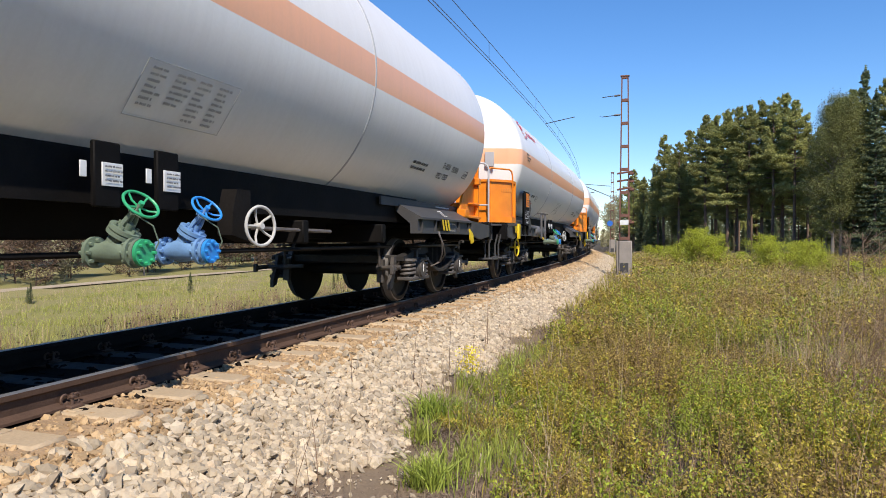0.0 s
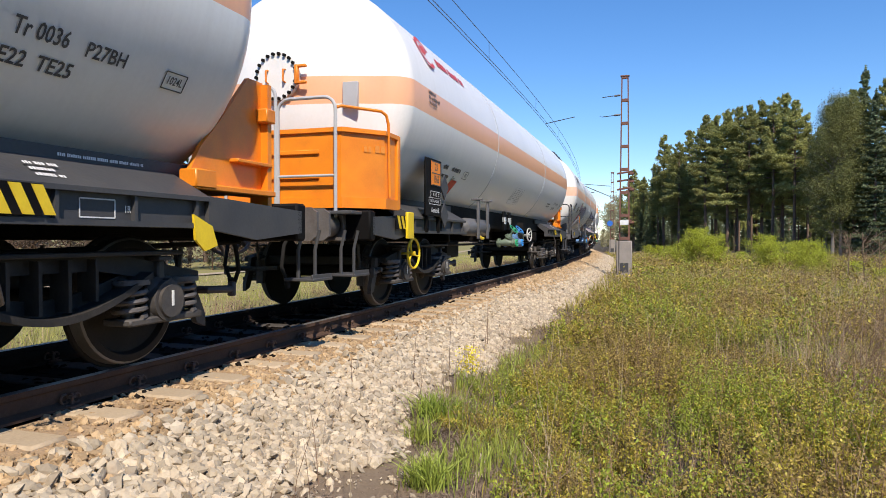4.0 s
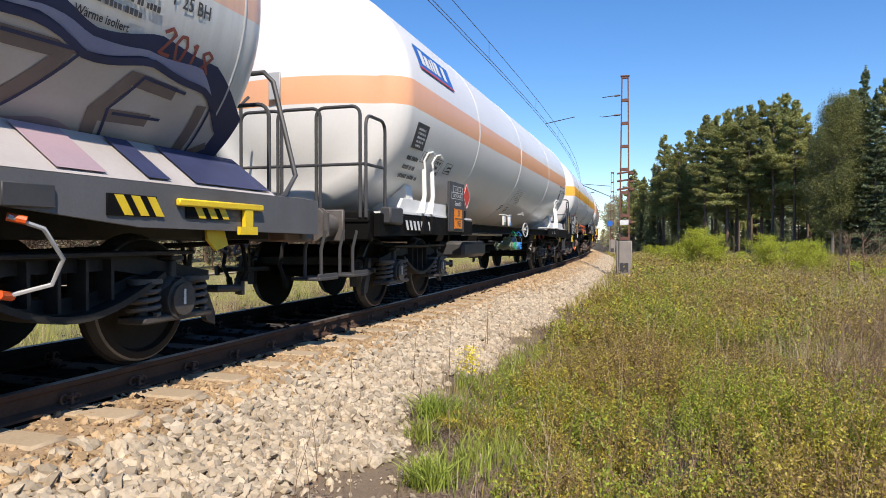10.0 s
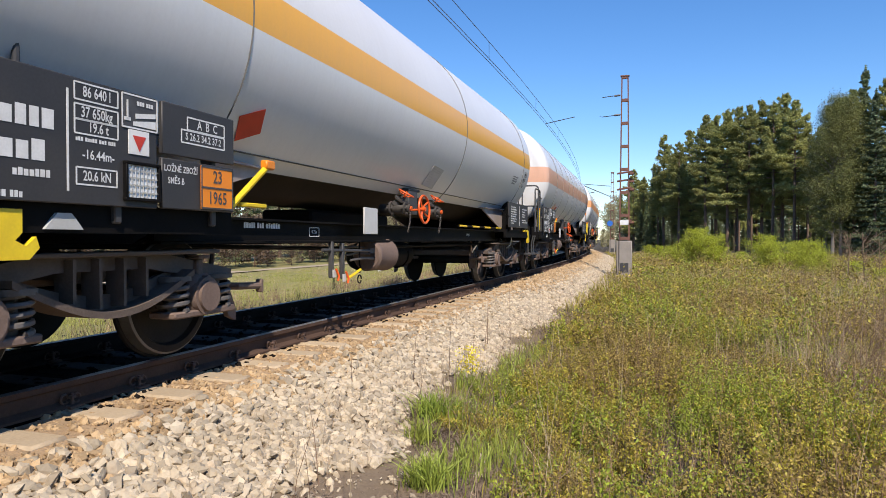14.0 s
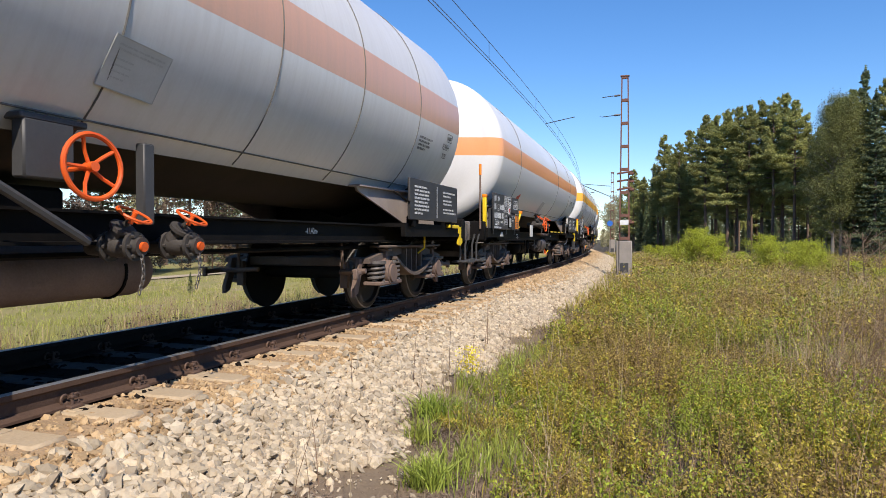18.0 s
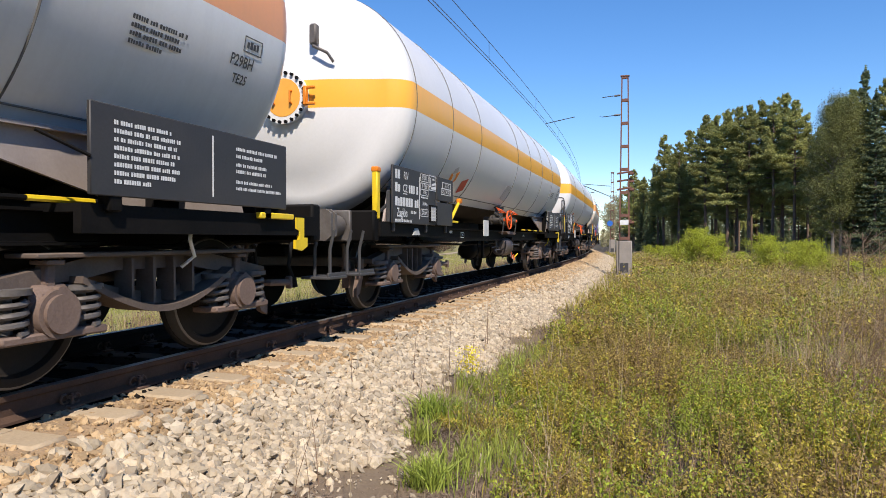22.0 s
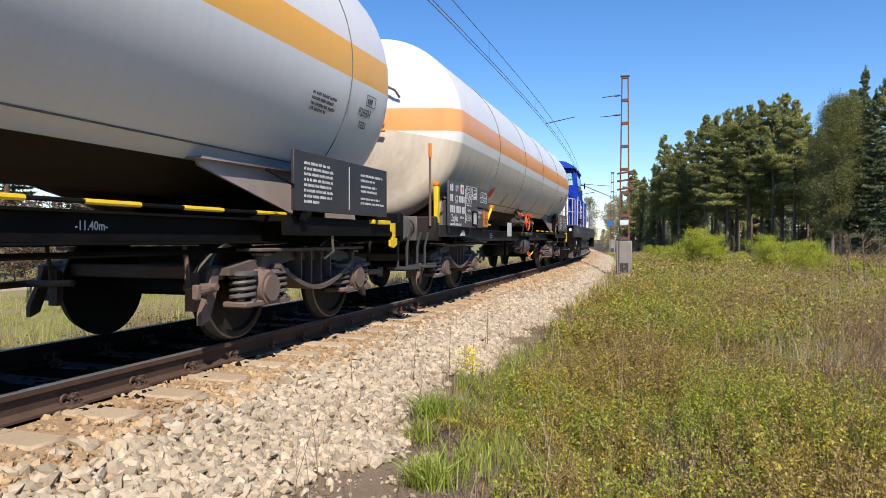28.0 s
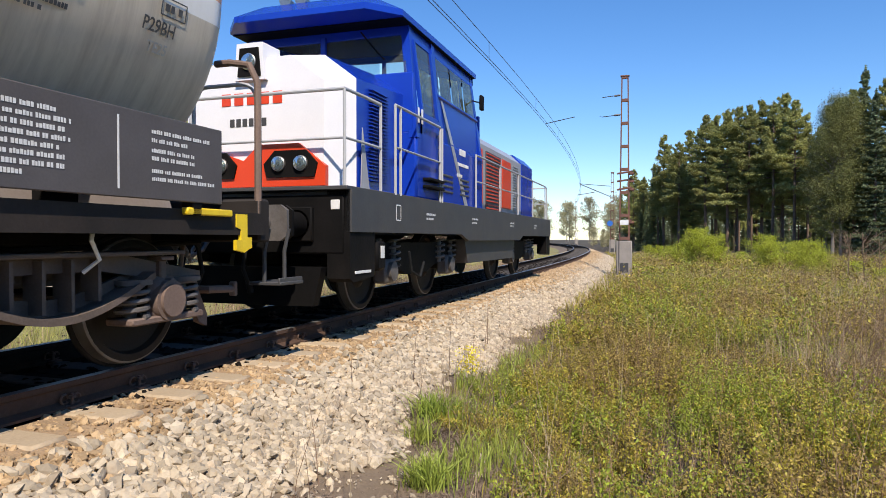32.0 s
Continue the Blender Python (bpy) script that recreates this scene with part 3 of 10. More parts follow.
def bogie(parent, y, paint, brown=M_BROWN, far=True):
    """A two-axle bogie: side frames, axle boxes, nested coil springs, wheelsets, bolster and brake gear."""
    b = part("bogie", lambda: Shape().box((0, 0, 0.72), (1.9, 0.5, 0.2), 0.03).box((0, 0, 0.62), (0.5, 1.9, 0.12), 0.03).cyl((0, 0, 0.7), (0, 0, 0.95), 0.25, 20)
             .box((0, -1.28, 0.62), (1.9, 0.08, 0.12), 0.02).box((0, 1.28, 0.62), (1.9, 0.08, 0.12), 0.02)
             .tube([(-0.9, -0.45, 0.5), (0.9, -0.45, 0.5)], 0.03).tube([(-0.9, 0.45, 0.5), (0.9, 0.45, 0.5)], 0.03), paint, parent, at=(0, y, 0), key="bolster" + paint.name)
    wheels = []
    for side in (1, -1):
        def frame_shape():
            s = Shape()
            x0, x1 = 0.93, 1.06
            top = [(-1.34, 0.60), (-1.34, 0.66), (-1.0, 0.72), (-0.55, 0.80), (0.55, 0.80), (1.0, 0.72), (1.34, 0.66), (1.34, 0.60)]
            low = [(1.1, 0.62), (0.62, 0.66), (0.38, 0.70), (-0.38, 0.70), (-0.62, 0.66), (-1.1, 0.62)]
            s.prism(top + low, x0, x1)
            s.box((1.04, 0, 0.81), (0.26, 2.1, 0.03), 0.008)
            # the hanging belly of the side frame
            arc = [(-0.74 + 1.48 * i / 16, 0.66 - 0.24 * math.sin(math.pi * i / 16)) for i in range(17)]
            s.prism([(a, b + 0.022) for a, b in arc] + [(a, b - 0.022) for a, b in reversed(arc)], 0.90, 1.17)
            s.prism([(a, b + 0.10 * math.sin(math.pi * i / 16) ** 0.5 + 0.02) for i, (a, b) in enumerate(arc)] + [(a, b) for a, b in reversed(arc)], 0.98, 1.02)
            for k in (-0.3, -0.1, 0.1, 0.3):
                s.prism([(k - 0.012, 0.44 + 0.25 * abs(k)), (k + 0.012, 0.44 + 0.25 * abs(k)), (k + 0.012, 0.78), (k - 0.012, 0.78)], 0.98, 1.13)
            return s
        side_m = Matrix.Rotation(0 if side > 0 else math.pi, 4, "Z")
        part("side_frame", frame_shape, paint, b, at=side_m, key="side_frame" + paint.name)
        for k in (-0.9, 0.9):
            def box_shape():
                s = Shape()
                s.box((1.03, 0, 0.48), (0.22, 0.29, 0.32), 0.05)
                s.cyl((1.1, 0, 0.47), (1.17, 0, 0.47), 0.145, 24).cyl((1.17, 0, 0.47), (1.195, 0, 0.47), 0.115, 24)
                for a in range(4):
                    s.cyl((1.16, 0.1 * math.cos(a * 1.571 + 0.785), 0.47 + 0.1 * math.sin(a * 1.571 + 0.785)), (1.19, 0.1 * math.cos(a * 1.571 + 0.785), 0.47 + 0.1 * math.sin(a * 1.571 + 0.785)), 0.014, 6)
                s.box((1.04, 0, 0.345), (0.24, 0.72, 0.05), 0.015)
                s.box((1.05, 0, 0.68), (0.1, 0.07, 0.16), 0.012).box((1.07, 0, 0.77), (0.14, 0.13, 0.03), 0.006)
                s.cyl((1.1, 0.02, 0.60), (1.16, 0.02, 0.60), 0.03, 10)
                return s
            part("axle_box", box_shape, brown if k * side > 0 or side > 0 else paint, b, at=side_m @ Matrix.Translation((0, k, 0)), key="axle_box" + brown.name + str(k * side > 0 or side > 0))
            for q in (-0.25, 0.25):
                def spring_shape():
                    s = Shape()
                    s.tube([(1.05 + 0.1 * math.cos(a), 0.1 * math.sin(a), 0.375 + 0.225 * a / 25.1) for a in np.linspace(0, 25.1, 52)], 0.019, 6)
                    s.cyl((1.03, 0, 0.37), (1.03, 0, 0.6), 0.045, 10)
                    s.cyl((1.05, 0, 0.595), (1.05, 0, 0.63), 0.13, 16)
                    return s
                part("coil_spring", spring_shape, M_CAST, b, at=side_m @ Matrix.Translation((0, k + q, 0)), key="spring")
            part("brake_shoe", lambda: Shape().prism([(-0.56, 0.3), (-0.51, 0.3), (-0.475, 0.46), (-0.50, 0.62), (-0.56, 0.62)], 0.7, 0.80).tube([(0.75, -0.55, 0.46), (0.75, -0.62, 0.85)], 0.02, 6)
                 .tube([(0.75, -0.58, 0.5), (1.02, -0.66, 0.52), (1.1, -0.66, 0.52)], 0.03, 8), brown, b,
                 at=Matrix.Translation((0 if side > 0 else -1.5, k if k < 0 else k, 0)) @ (Matrix.Identity(4) if k < 0 else Matrix.Translation((1.5, 0, 0)) @ Matrix.Rotation(math.pi, 4, "Z")), key="shoe" + brown.name)
    for side in (1, -1):
        for k in (-1, 1):
            part("brake_hanger", lambda: Shape().prism([(0.42, 0.66), (0.52, 0.66), (0.56, 0.5), (0.66, 0.3), (0.66, 0.2), (0.56, 0.24), (0.48, 0.42)], 0.90, 0.95).tube([(0.7, 0.55, 0.5), (1.02, 0.6, 0.5), (1.06, 0.86, 0.49)], 0.032, 8).box((1.06, 0.86, 0.49), (0.06, 0.05, 0.12), 0.01), brown, b,
                 at=Matrix.Diagonal((side, k, 1, 1)) @ Matrix.Translation((0, 0.9, 0)), key=("brake_hanger", side * k, brown.name))
    for k in (-0.9, 0.9):
        ws = part("wheelset", lambda: Shape().cyl((-1.08, 0, 0), (1.08, 0, 0), 0.065, 16).cyl((-0.62, 0, 0), (0.62, 0, 0), 0.08, 16), M_WHEEL, b, at=(0, k, 0.46), key="axle")
        for side in (1, -1):
            part("wheel", wheel_shape, M_WHEEL, ws, at=Matrix.Rotation(0 if side > 0 else math.pi, 4, "Z") @ Matrix.Translation((0.7535, 0, 0)), key="wheel")
        for x in (1.197, -1.197) if brown is M_BOGIE_L else ():
            part("chalk_mark", lambda: Shape().box((0, 0, 0.03), (0.006, 0.022, 0.11), 0.001), M_WHITE, b, at=(x, k, 0.46), key="chalk")
        wheels.append((ws, k))
    return b, wheels


def buffers(parent, y, sign, housing, face):
    """A pair of buffers, the draw hook and hoses at one end. sign: the way out along y."""
    for x in (-0.875, 0.875):
        def shape():
            s = Shape()
            s.box((0, 0.03, 0), (0.36, 0.06, 0.36), 0.02)
            s.lathe([(0.06, 0.15), (0.06, 0.13), (0.36, 0.12), (0.36, 0.10), (0.56, 0.10), (0.56, 0.0)], axis="y", n=24)
            return s
        o = part("buffer", shape, housing, parent, at=Matrix.Translation((x, y, 1.06)) @ Matrix.Rotation(0 if sign > 0 else math.pi, 4, "Z"), key="buffer" + housing.name)
        part("buffer_head", lambda: Shape().prism([(-0.27, -0.12), (-0.2, -0.17), (0.2, -0.17), (0.27, -0.12), (0.27, 0.12), (0.2, 0.17), (-0.2, 0.17), (-0.27, 0.12)], 0.56, 0.60, "y"), face, o, key="buffer_head" + face.name)
    part("draw_hook", lambda: Shape().box((0, 0.1, 0), (0.1, 0.3, 0.2), 0.03).tube([(0, 0.24, 0.02), (0, 0.34, -0.1), (0, 0.42, -0.2), (0, 0.5, -0.12)], 0.035, 8).tube([(0.05, 0.3, -0.05), (0.06, 0.5, -0.25), (0, 0.58, -0.3), (-0.06, 0.5, -0.25), (-0.05, 0.3, -0.05)], 0.02, 8),
         M_CAST, parent, at=Matrix.Translation((0, y, 1.04)) @ Matrix.Rotation(0 if sign > 0 else math.pi, 4, "Z"), key="hook")
    for x in (-0.35, 0.4):
        part("brake_hose", lambda: Shape().tube([(0, 0, 0), (0, 0.12, 0.02), (0.02, 0.22, -0.12), (0.03, 0.26, -0.35), (0.0, 0.2, -0.52)], 0.022, 8).cyl((0, 0.2, -0.5), (0, 0.17, -0.6), 0.035, 10),
             M_RUBBER, parent, at=Matrix.Translation((x, y, 0.95)) @ Matrix.Rotation(0 if sign > 0 else math.pi, 4, "Z"), key="hose")


def tank_shape(u0, u1, r, dish, knuckle=0.34, zc=2.7, n=72):
    """A vessel with dished ends between u0 and u1 (the ends' tips)."""
    prof = [(u0, 0.0)]
    for i in range(1, 7):
        q = (r - knuckle) * i / 6
        prof.append((u0 + dish * 0.45 * (q / (r - knuckle)) ** 2, q))
    for i in range(1, 9):
        a = math.pi / 2 * i / 8
        prof.append((u0 + dish * 0.45 + (dish * 0.55) * (1 - math.cos(a)), r - knuckle + knuckle * math.sin(a)))
    back = [(u0 + u1 - a, b) for a, b in reversed(prof)]
    k = max(2, int((u1 - u0 - 2 * dish) / 1.2))
    mid = [(u0 + dish + (u1 - u0 - 2 * dish) * i / k, r) for i in range(1, k)]
    return Shape().lathe(prof + mid + back, (0, 0, zc), "y", n)


class Wagon:
    """Holds a vehicle's thing, its length and what turns on it. Its space: y from 0 at the leading buffers, x to the open side, z from the rail."""

    def __init__(self, name, label, length, pivots, front, category="tank wagon"):
        self.ob = thing(name, label, category, "vehicles of the train")
        self.length, self.pivots, self.front, self.wheels = length, pivots, front, []
        self.p0 = (length - pivots) / 2

    def bogies(self, paint, brown=M_BROWN):
        for y in (self.p0, self.length - self.p0):
            self.wheels += bogie(self.ob, y, paint, brown)[1]


def seam(w, u, r, zc, material, wide=0.03):
    part("weld_seam", Shape().lathe([(u - wide, r + 0.001), (u - wide * 0.5, r + 0.007), (u + wide * 0.5, r + 0.007), (u + wide, r + 0.001)], (0, 0, zc), "y", 72), material, w.ob)


FLEET = []
Wagon.radius = 0.46


def panel(x, y, z, phi=0.0):
    """Local axes on the open side of a vehicle: a along the train, b up, c outwards, leaning back by phi degrees."""
    f = radians(phi)
    return Matrix(((0, -math.sin(f), math.cos(f), x), (1, 0, 0, y), (0, math.cos(f), math.sin(f), z), (0, 0, 0, 1)))


def on_tank(r, zc, u, phi, lift=0.004):
    f = radians(phi)
    return panel((r + lift) * math.cos(f), u, zc + (r + lift) * math.sin(f), phi)


def text(parent, words, size, at, material=M_LETTER, squeeze=0.85, align="CENTER"):
    """Lettering in the built-in font, as a thin mesh."""
    key = ("text", words, size, squeeze, align, material.name)
    if key not in MESHES:
        cu = bpy.data.curves.new("lettering", "FONT")
        cu.body, cu.size, cu.align_x, cu.align_y, cu.resolution_u = words, size, align, "CENTER", 2
        cu.offset = size * 0.016
        tmp = bpy.data.objects.new("lettering", cu)
        me = bpy.data.meshes.new_from_object(tmp)
        bpy.data.objects.remove(tmp)
        me.transform(Matrix.Diagonal((squeeze, 1, 1, 1)))
        me.materials.clear()
        me.materials.append(material)
        MESHES[key] = me
    ob = new("lettering", MESHES[key])
    ob.parent = parent
    ob.matrix_basis = at @ Matrix.Translation((0, 0, 0.002))
    return ob


def print_lines(parent, at, lines, height, gap, material=M_LETTER, seed=1, name="fine_print"):
    """Rows of bars, as broad as letters, for print that is not spelt out. lines: their lengths."""
    rng = random.Random(seed)
    s = Shape()
    for i, wide in enumerate(lines):
        a = 0.0
        while a < wide:
            for _ in range(rng.randint(2, 7)):
                w = height * rng.uniform(0.45, 0.75)
                if a + w > wide:
                    break
                y0, y1 = -i * gap - height / 2, -i * gap + height / 2 * rng.choice((1, 1, 0.7))
                s.add([(a, y0, 0.002), (a + w, y0, 0.002), (a + w, y1, 0.002), (a, y1, 0.002)], [(0, 1, 2, 3)])
                a += w + height * 0.16
            a += height * 0.5
    return part(name, s, material, parent, at=at, kind="stuff")


def outline(parent, at, w, h, t=0.008, material=M_LETTER):
    s = Shape()
    for a, b, x, y in ((0, h / 2, w, t), (0, -h / 2, w, t), (-w / 2, 0, t, h), (w / 2, 0, t, h)):
        s.box((a, b, 0.001), (x, y, 0.002), 0)
    return part("box_outline", s, material, parent, at=at)


def slab(name, parent, at, w, h, t, material, label="", bevel=0.006):
    """A plate centred at the pose, t thick, its face outwards."""
    return part(name, Shape().box((0, 0, -t / 2), (w, h, t), bevel), material, parent, label, at=at)


def hazard_plate(parent, at, w=0.40, h=0.30):
    o = slab("hazard_plate", parent, at, w, h, 0.006, M_PLATE, "orange plate numbered 23 over 1965", 0.001)
    outline(o, Matrix.Translation((0, 0, 0.001)), w - 0.01, h - 0.01, 0.012, M_INK)
    part("dividing_bar", Shape().box((0, 0, 0.002), (w, 0.014, 0.003), 0), M_INK, o)
    text(o, "23", h * 0.42, Matrix.Translation((0, h * 0.25, 0.001)), M_INK)
    text(o, "1965", h * 0.42, Matrix.Translation((0, -h * 0.25, 0.001)), M_INK)
    return o


def handwheel(parent, centre, axis, r, material, stem=0.25, spokes=5, name="handwheel", label=""):
    """A rim with spokes, a hub and a stem behind it."""
    key = ("handwheel", r, spokes, material.name, stem)

    def shape():
        s = Shape()
        s.tube([(r * math.cos(a), r * math.sin(a), 0) for a in np.linspace(0, 2 * math.pi, 29)[:-1]], r * 0.085, 8, closed=True)
        for i in range(spokes):
            a = 2 * math.pi * i / spokes + 0.3
            s.tube([(0.1 * r * math.cos(a), 0.1 * r * math.sin(a), -0.03), (0.55 * r * math.cos(a), 0.55 * r * math.sin(a), -0.03), (r * math.cos(a), r * math.sin(a), 0)], r * 0.065, 6)
        s.cyl((0, 0, -0.06), (0, 0, 0.02), r * 0.16, 12)
        s.cyl((0, 0, -stem), (0, 0, -0.04), 0.016, 8)
        return s
    m = Vector(axis).to_track_quat("Z", "X").to_matrix().to_4x4()
    return part(name, shape, material, parent, label, at=Matrix.Translation(centre) @ m, key=key)


def flange(s, c, r, t, bolts=8):
    """A bolted disc facing the open side, added to a shape."""
    c = Vector(c)
    s.cyl(c, c + Vector((t, 0, 0)), r, 28)
    for i in range(bolts):
        a = 2 * math.pi * i / bolts
        q = c + Vector((0, r * 0.76 * math.cos(a), r * 0.76 * math.sin(a)))
        s.cyl(q - Vector((t * 1.2, 0, 0)), q + Vector((t * 1.9, 0, 0)), r * 0.13, 6)
    return s


def big_valve(w, y, z, body, cap, wheel, label, k=0.86):
    """A globe valve on its side: pipe with flanges, slanted bonnet with yoke, handwheel on top."""
    def body_shape():
        s = flange(flange(flange(Shape(), (0.60, 0, 0), 0.12, 0.03), (0.97, 0, 0), 0.115, 0.03), (1.02, 0, 0), 0.105, 0.03)
        return s.tube([(0.55, 0, 0), (0.68, 0, 0), (0.8, 0, 0.01), (0.92, 0, 0), (1.05, 0, 0)], [0.07, 0.075, 0.105, 0.08, 0.07], 20)
    v = part("valve", body_shape, body, w.ob, label, at=Matrix.Translation((0.33 + 1.08 * (1 - k), y - 0.28, z - 0.015)) @ Matrix.Diagonal((k, k, k, 1)), key="valve" + body.name)

    def bonnet_shape():
        d = Vector((0.52, 0.1, 0.85)).normalized()
        a = Vector((0.79, 0, 0.02))
        s = Shape().tube([a, a + d * 0.15], [0.085, 0.075], 16).tube([a + d * 0.12, a + d * 0.15], 0.118, 20).tube([a + d * 0.16, a + d * 0.19], 0.118, 20)
        for i in range(6):
            c = Vector((math.cos(i * 1.047) * 0.09, math.sin(i * 1.047) * 0.09, 0))
            c -= d * c.dot(d)
            s.cyl(a + c + d * 0.10, a + c + d * 0.215, 0.013, 6)
        for k in (-0.062, 0.062):
            s.tube([a + d * 0.18 + Vector((0, k, 0)), a + d * 0.25 + Vector((0, k * 0.9, 0)), a + d * 0.33 + Vector((0, k * 0.5, 0))], 0.017, 6)
        s.tube([a + d * 0.18, a + d * 0.24], 0.045, 12).tube([a + d * 0.32, a + d * 0.345], 0.05, 12).tube([a + d * 0.2, a + d * 0.4], 0.014, 8)
        return s
    part("bonnet", bonnet_shape, body, v, key="bonnet" + body.name)
    part("end_cover", lambda: flange(Shape(), (1.055, 0, 0), 0.102, 0.03), cap, v, key="cover" + cap.name)
    handwheel(v, (1.0, 0.05, 0.36), (0.72, -0.1, 0.68), 0.135, wheel, 0.1)
    part("drip_wire", lambda: Shape().tube([(1.0, -0.05, 0.3), (1.1, 0.06, 0.2), (1.1, 0.12, 0.08), (1.06, 0.1, -0.02)], 0.006, 5), M_GREEN_D, v, key="valve_wire")
    return v


def low_valve(w, y, z, wheel_tilt=(0.5, 0.1, 0.9)):
    """A dark filling valve with flanges, a slanted bonnet, an orange handwheel and a chained cap."""
    def body():
        s = flange(flange(Shape(), (1.0, 0, 0), 0.10, 0.025, 6), (1.20, 0, 0), 0.095, 0.025, 6)
        s.tube([(0.85, 0, 0), (1.0, 0, 0), (1.08, 0, 0.01), (1.16, 0, 0), (1.25, 0, 0)], [0.06, 0.065, 0.085, 0.07, 0.055], 16)
        return s.tube([(1.07, -0.02, 0.04), (1.15, -0.02, 0.13)], [0.065, 0.05], 12).tube([(1.13, -0.02, 0.105), (1.145, -0.02, 0.125)], 0.085, 14).tube([(1.15, -0.02, 0.13), (1.22, -0.01, 0.21)], 0.018, 8)
    v = part("filling_valve", body, M_VALVE, w.ob, at=(0.08, y, z), key="filling_valve")
    part("cap", lambda: Shape().cyl((1.25, 0, 0), (1.275, 0, -0.002), 0.06, 18), M_VALVE, v, key="valve_cap")
    part("cap_mark", lambda: Shape().cyl((1.276, 0, -0.002), (1.295, 0, -0.004), 0.032, 12), M_HANDWHEEL, v, key="cap_mark")

    def chain():
        s = Shape()
        for k in range(9):
            a = Vector((1.27 - 0.004 * k, 0.03 * math.sin(k * 0.35), -0.07 - 0.028 * k))
            d = Vector((0, 0.011, 0)) if k % 2 else Vector((0.011, 0, 0))
            s.tube([a + d * math.cos(t) + Vector((0, 0, 0.02 * math.sin(t))) for t in np.linspace(0, 6.28, 9)[:-1]], 0.0045, 4, closed=True)
        return s
    part("cap_chain", chain, M_CAST, v, key="cap_chain")
    handwheel(v, (1.22, -0.01, 0.20), wheel_tilt, 0.11, M_HANDWHEEL, 0.06)
    return v


def rail_frame(parent, pts, r, material, name="handrail"):
    return part(name, Shape().tube(pts, r, 8), material, parent)


def hoop(x, y0, y1, z0, z1, bend=0.12):
    """Points of an arched rail in the plane of one x."""
    c = []
    for k, a in enumerate(np.linspace(math.pi, math.pi / 2, 5)):
        c.append((x, y0 + bend + bend * math.cos(a), z1 - bend + bend * math.sin(a)))
    for a in np.linspace(math.pi / 2, 0, 5):
        c.append((x, y1 - bend + bend * math.cos(a), z1 - bend + bend * math.sin(a)))
    return [(x, y0, z0)] + c + [(x, y1, z0)]


def cross_hoop(y, x0, x1, z0, z1, bend=0.12):
    return [(b, y, c) for a, b, c in hoop(0, x0, x1, z0, z1, bend)]


def shunter_step(w, y, material=M_DARK):
    """A hanging step at a wagon corner, with its two hangers."""
    o = part("step", lambda: Shape().box((1.22, 0, 0.52), (0.32, 0.38, 0.03), 0.006).box((1.36, 0, 0.545), (0.02, 0.38, 0.05), 0.004), material, w.ob, at=(0, y, 0), key="step" + material.name)
    for k in (-0.16, 0.16):
        part("hanger", lambda: Shape().tube([(1.2, 0, 0.52), (1.2, 0, 0.8), (1.25, 0, 1.0)], 0.018, 6), material, o, at=(0, k, 0), key="hanger" + material.name)


def end_flange(w, u, zc, r=0.33, x=-0.05):
    """The bolted manhole on the leading dished end."""
    o = part("manhole_cover", lambda: Shape().lathe([(0.0, 0.0), (0.0, r), (0.10, r), (0.10, r * 0.8), (0.12, 0.0)], axis="y", n=36), w.stripe, w.ob, at=Matrix.Translation((x, u - 0.10, zc)))
    for i in range(22):
        a = 2 * math.pi * i / 22
        part("bolt", lambda: Shape().cyl((0, -0.03, 0), (0, 0.14, 0), 0.022, 6), M_BLACK, o, at=(r * 0.93 * math.cos(a), 0, r * 0.93 * math.sin(a)), key="manhole_bolt")
    part("hinge", lambda: Shape().box((0.0, -0.02, 0), (0.05, 0.06, 0.24), 0.01).box((0.06, -0.02, 0.1), (0.14, 0.05, 0.035), 0.008).box((0.06, -0.02, -0.1), (0.14, 0.05, 0.035), 0.008), M_ORANGE, o, at=(r * 0.98, 0, 0), key="manhole_hinge")
    for k in (-0.12, 0.12):
        part("handle", lambda: Shape().tube([(0, 0, -0.08), (0, -0.05, -0.07), (0, -0.05, 0.07), (0, 0, 0.08)], 0.012, 6), M_ORANGE, o, at=(k, 0, 0), key="manhole_handle")
    return o


def grate(parent, at, w, h, nx, ny):
    """A wire pocket with paper in it."""
    o = slab("paper_pocket", parent, at, w, h, 0.01, M_PAPER, "paper slip behind a wire mesh", 0.002)
    s = Shape()
    for i in range(1, nx):
        s.box((-w / 2 + w * i / nx, 0, 0.006), (0.005, h, 0.004), 0)
    for i in range(1, ny):
        s.box((0, -h / 2 + h * i / ny, 0.006), (w, 0.005, 0.004), 0)
    part("wire_mesh", s, M_GHOST, o)
    part("pocket_frame", Shape().box((0, h / 2, 0), (w + 0.05, 0.02, 0.03), 0.004).box((0, -h / 2, 0), (w + 0.05, 0.02, 0.03), 0.004).box((-w / 2 - 0.012, 0, 0), (0.02, h, 0.03), 0.004).box((w / 2 + 0.012, 0, 0), (0.02, h, 0.03), 0.004), M_BLACK, o)


def tank_strip(s, r, zc, lo, hi, u0, u1, n=36):
    """A filled patch on the tank between two curves of angle (degrees) over u."""
    m = 8
    for i in range(n + 1):
        u = u0 + (u1 - u0) * i / n
        q = i / n
        for k in range(m + 1):
            f = radians(lo(q) + (hi(q) - lo(q)) * k / m)
            s.v.append((r * math.cos(f), u, zc + r * math.sin(f)))
    base = len(s.v) - (n + 1) * (m + 1)
    for i in range(n):
        for k in range(m):
            a = base + i * (m + 1) + k
            s.f.append((a, a + m + 1, a + m + 2, a + 1))
    return s


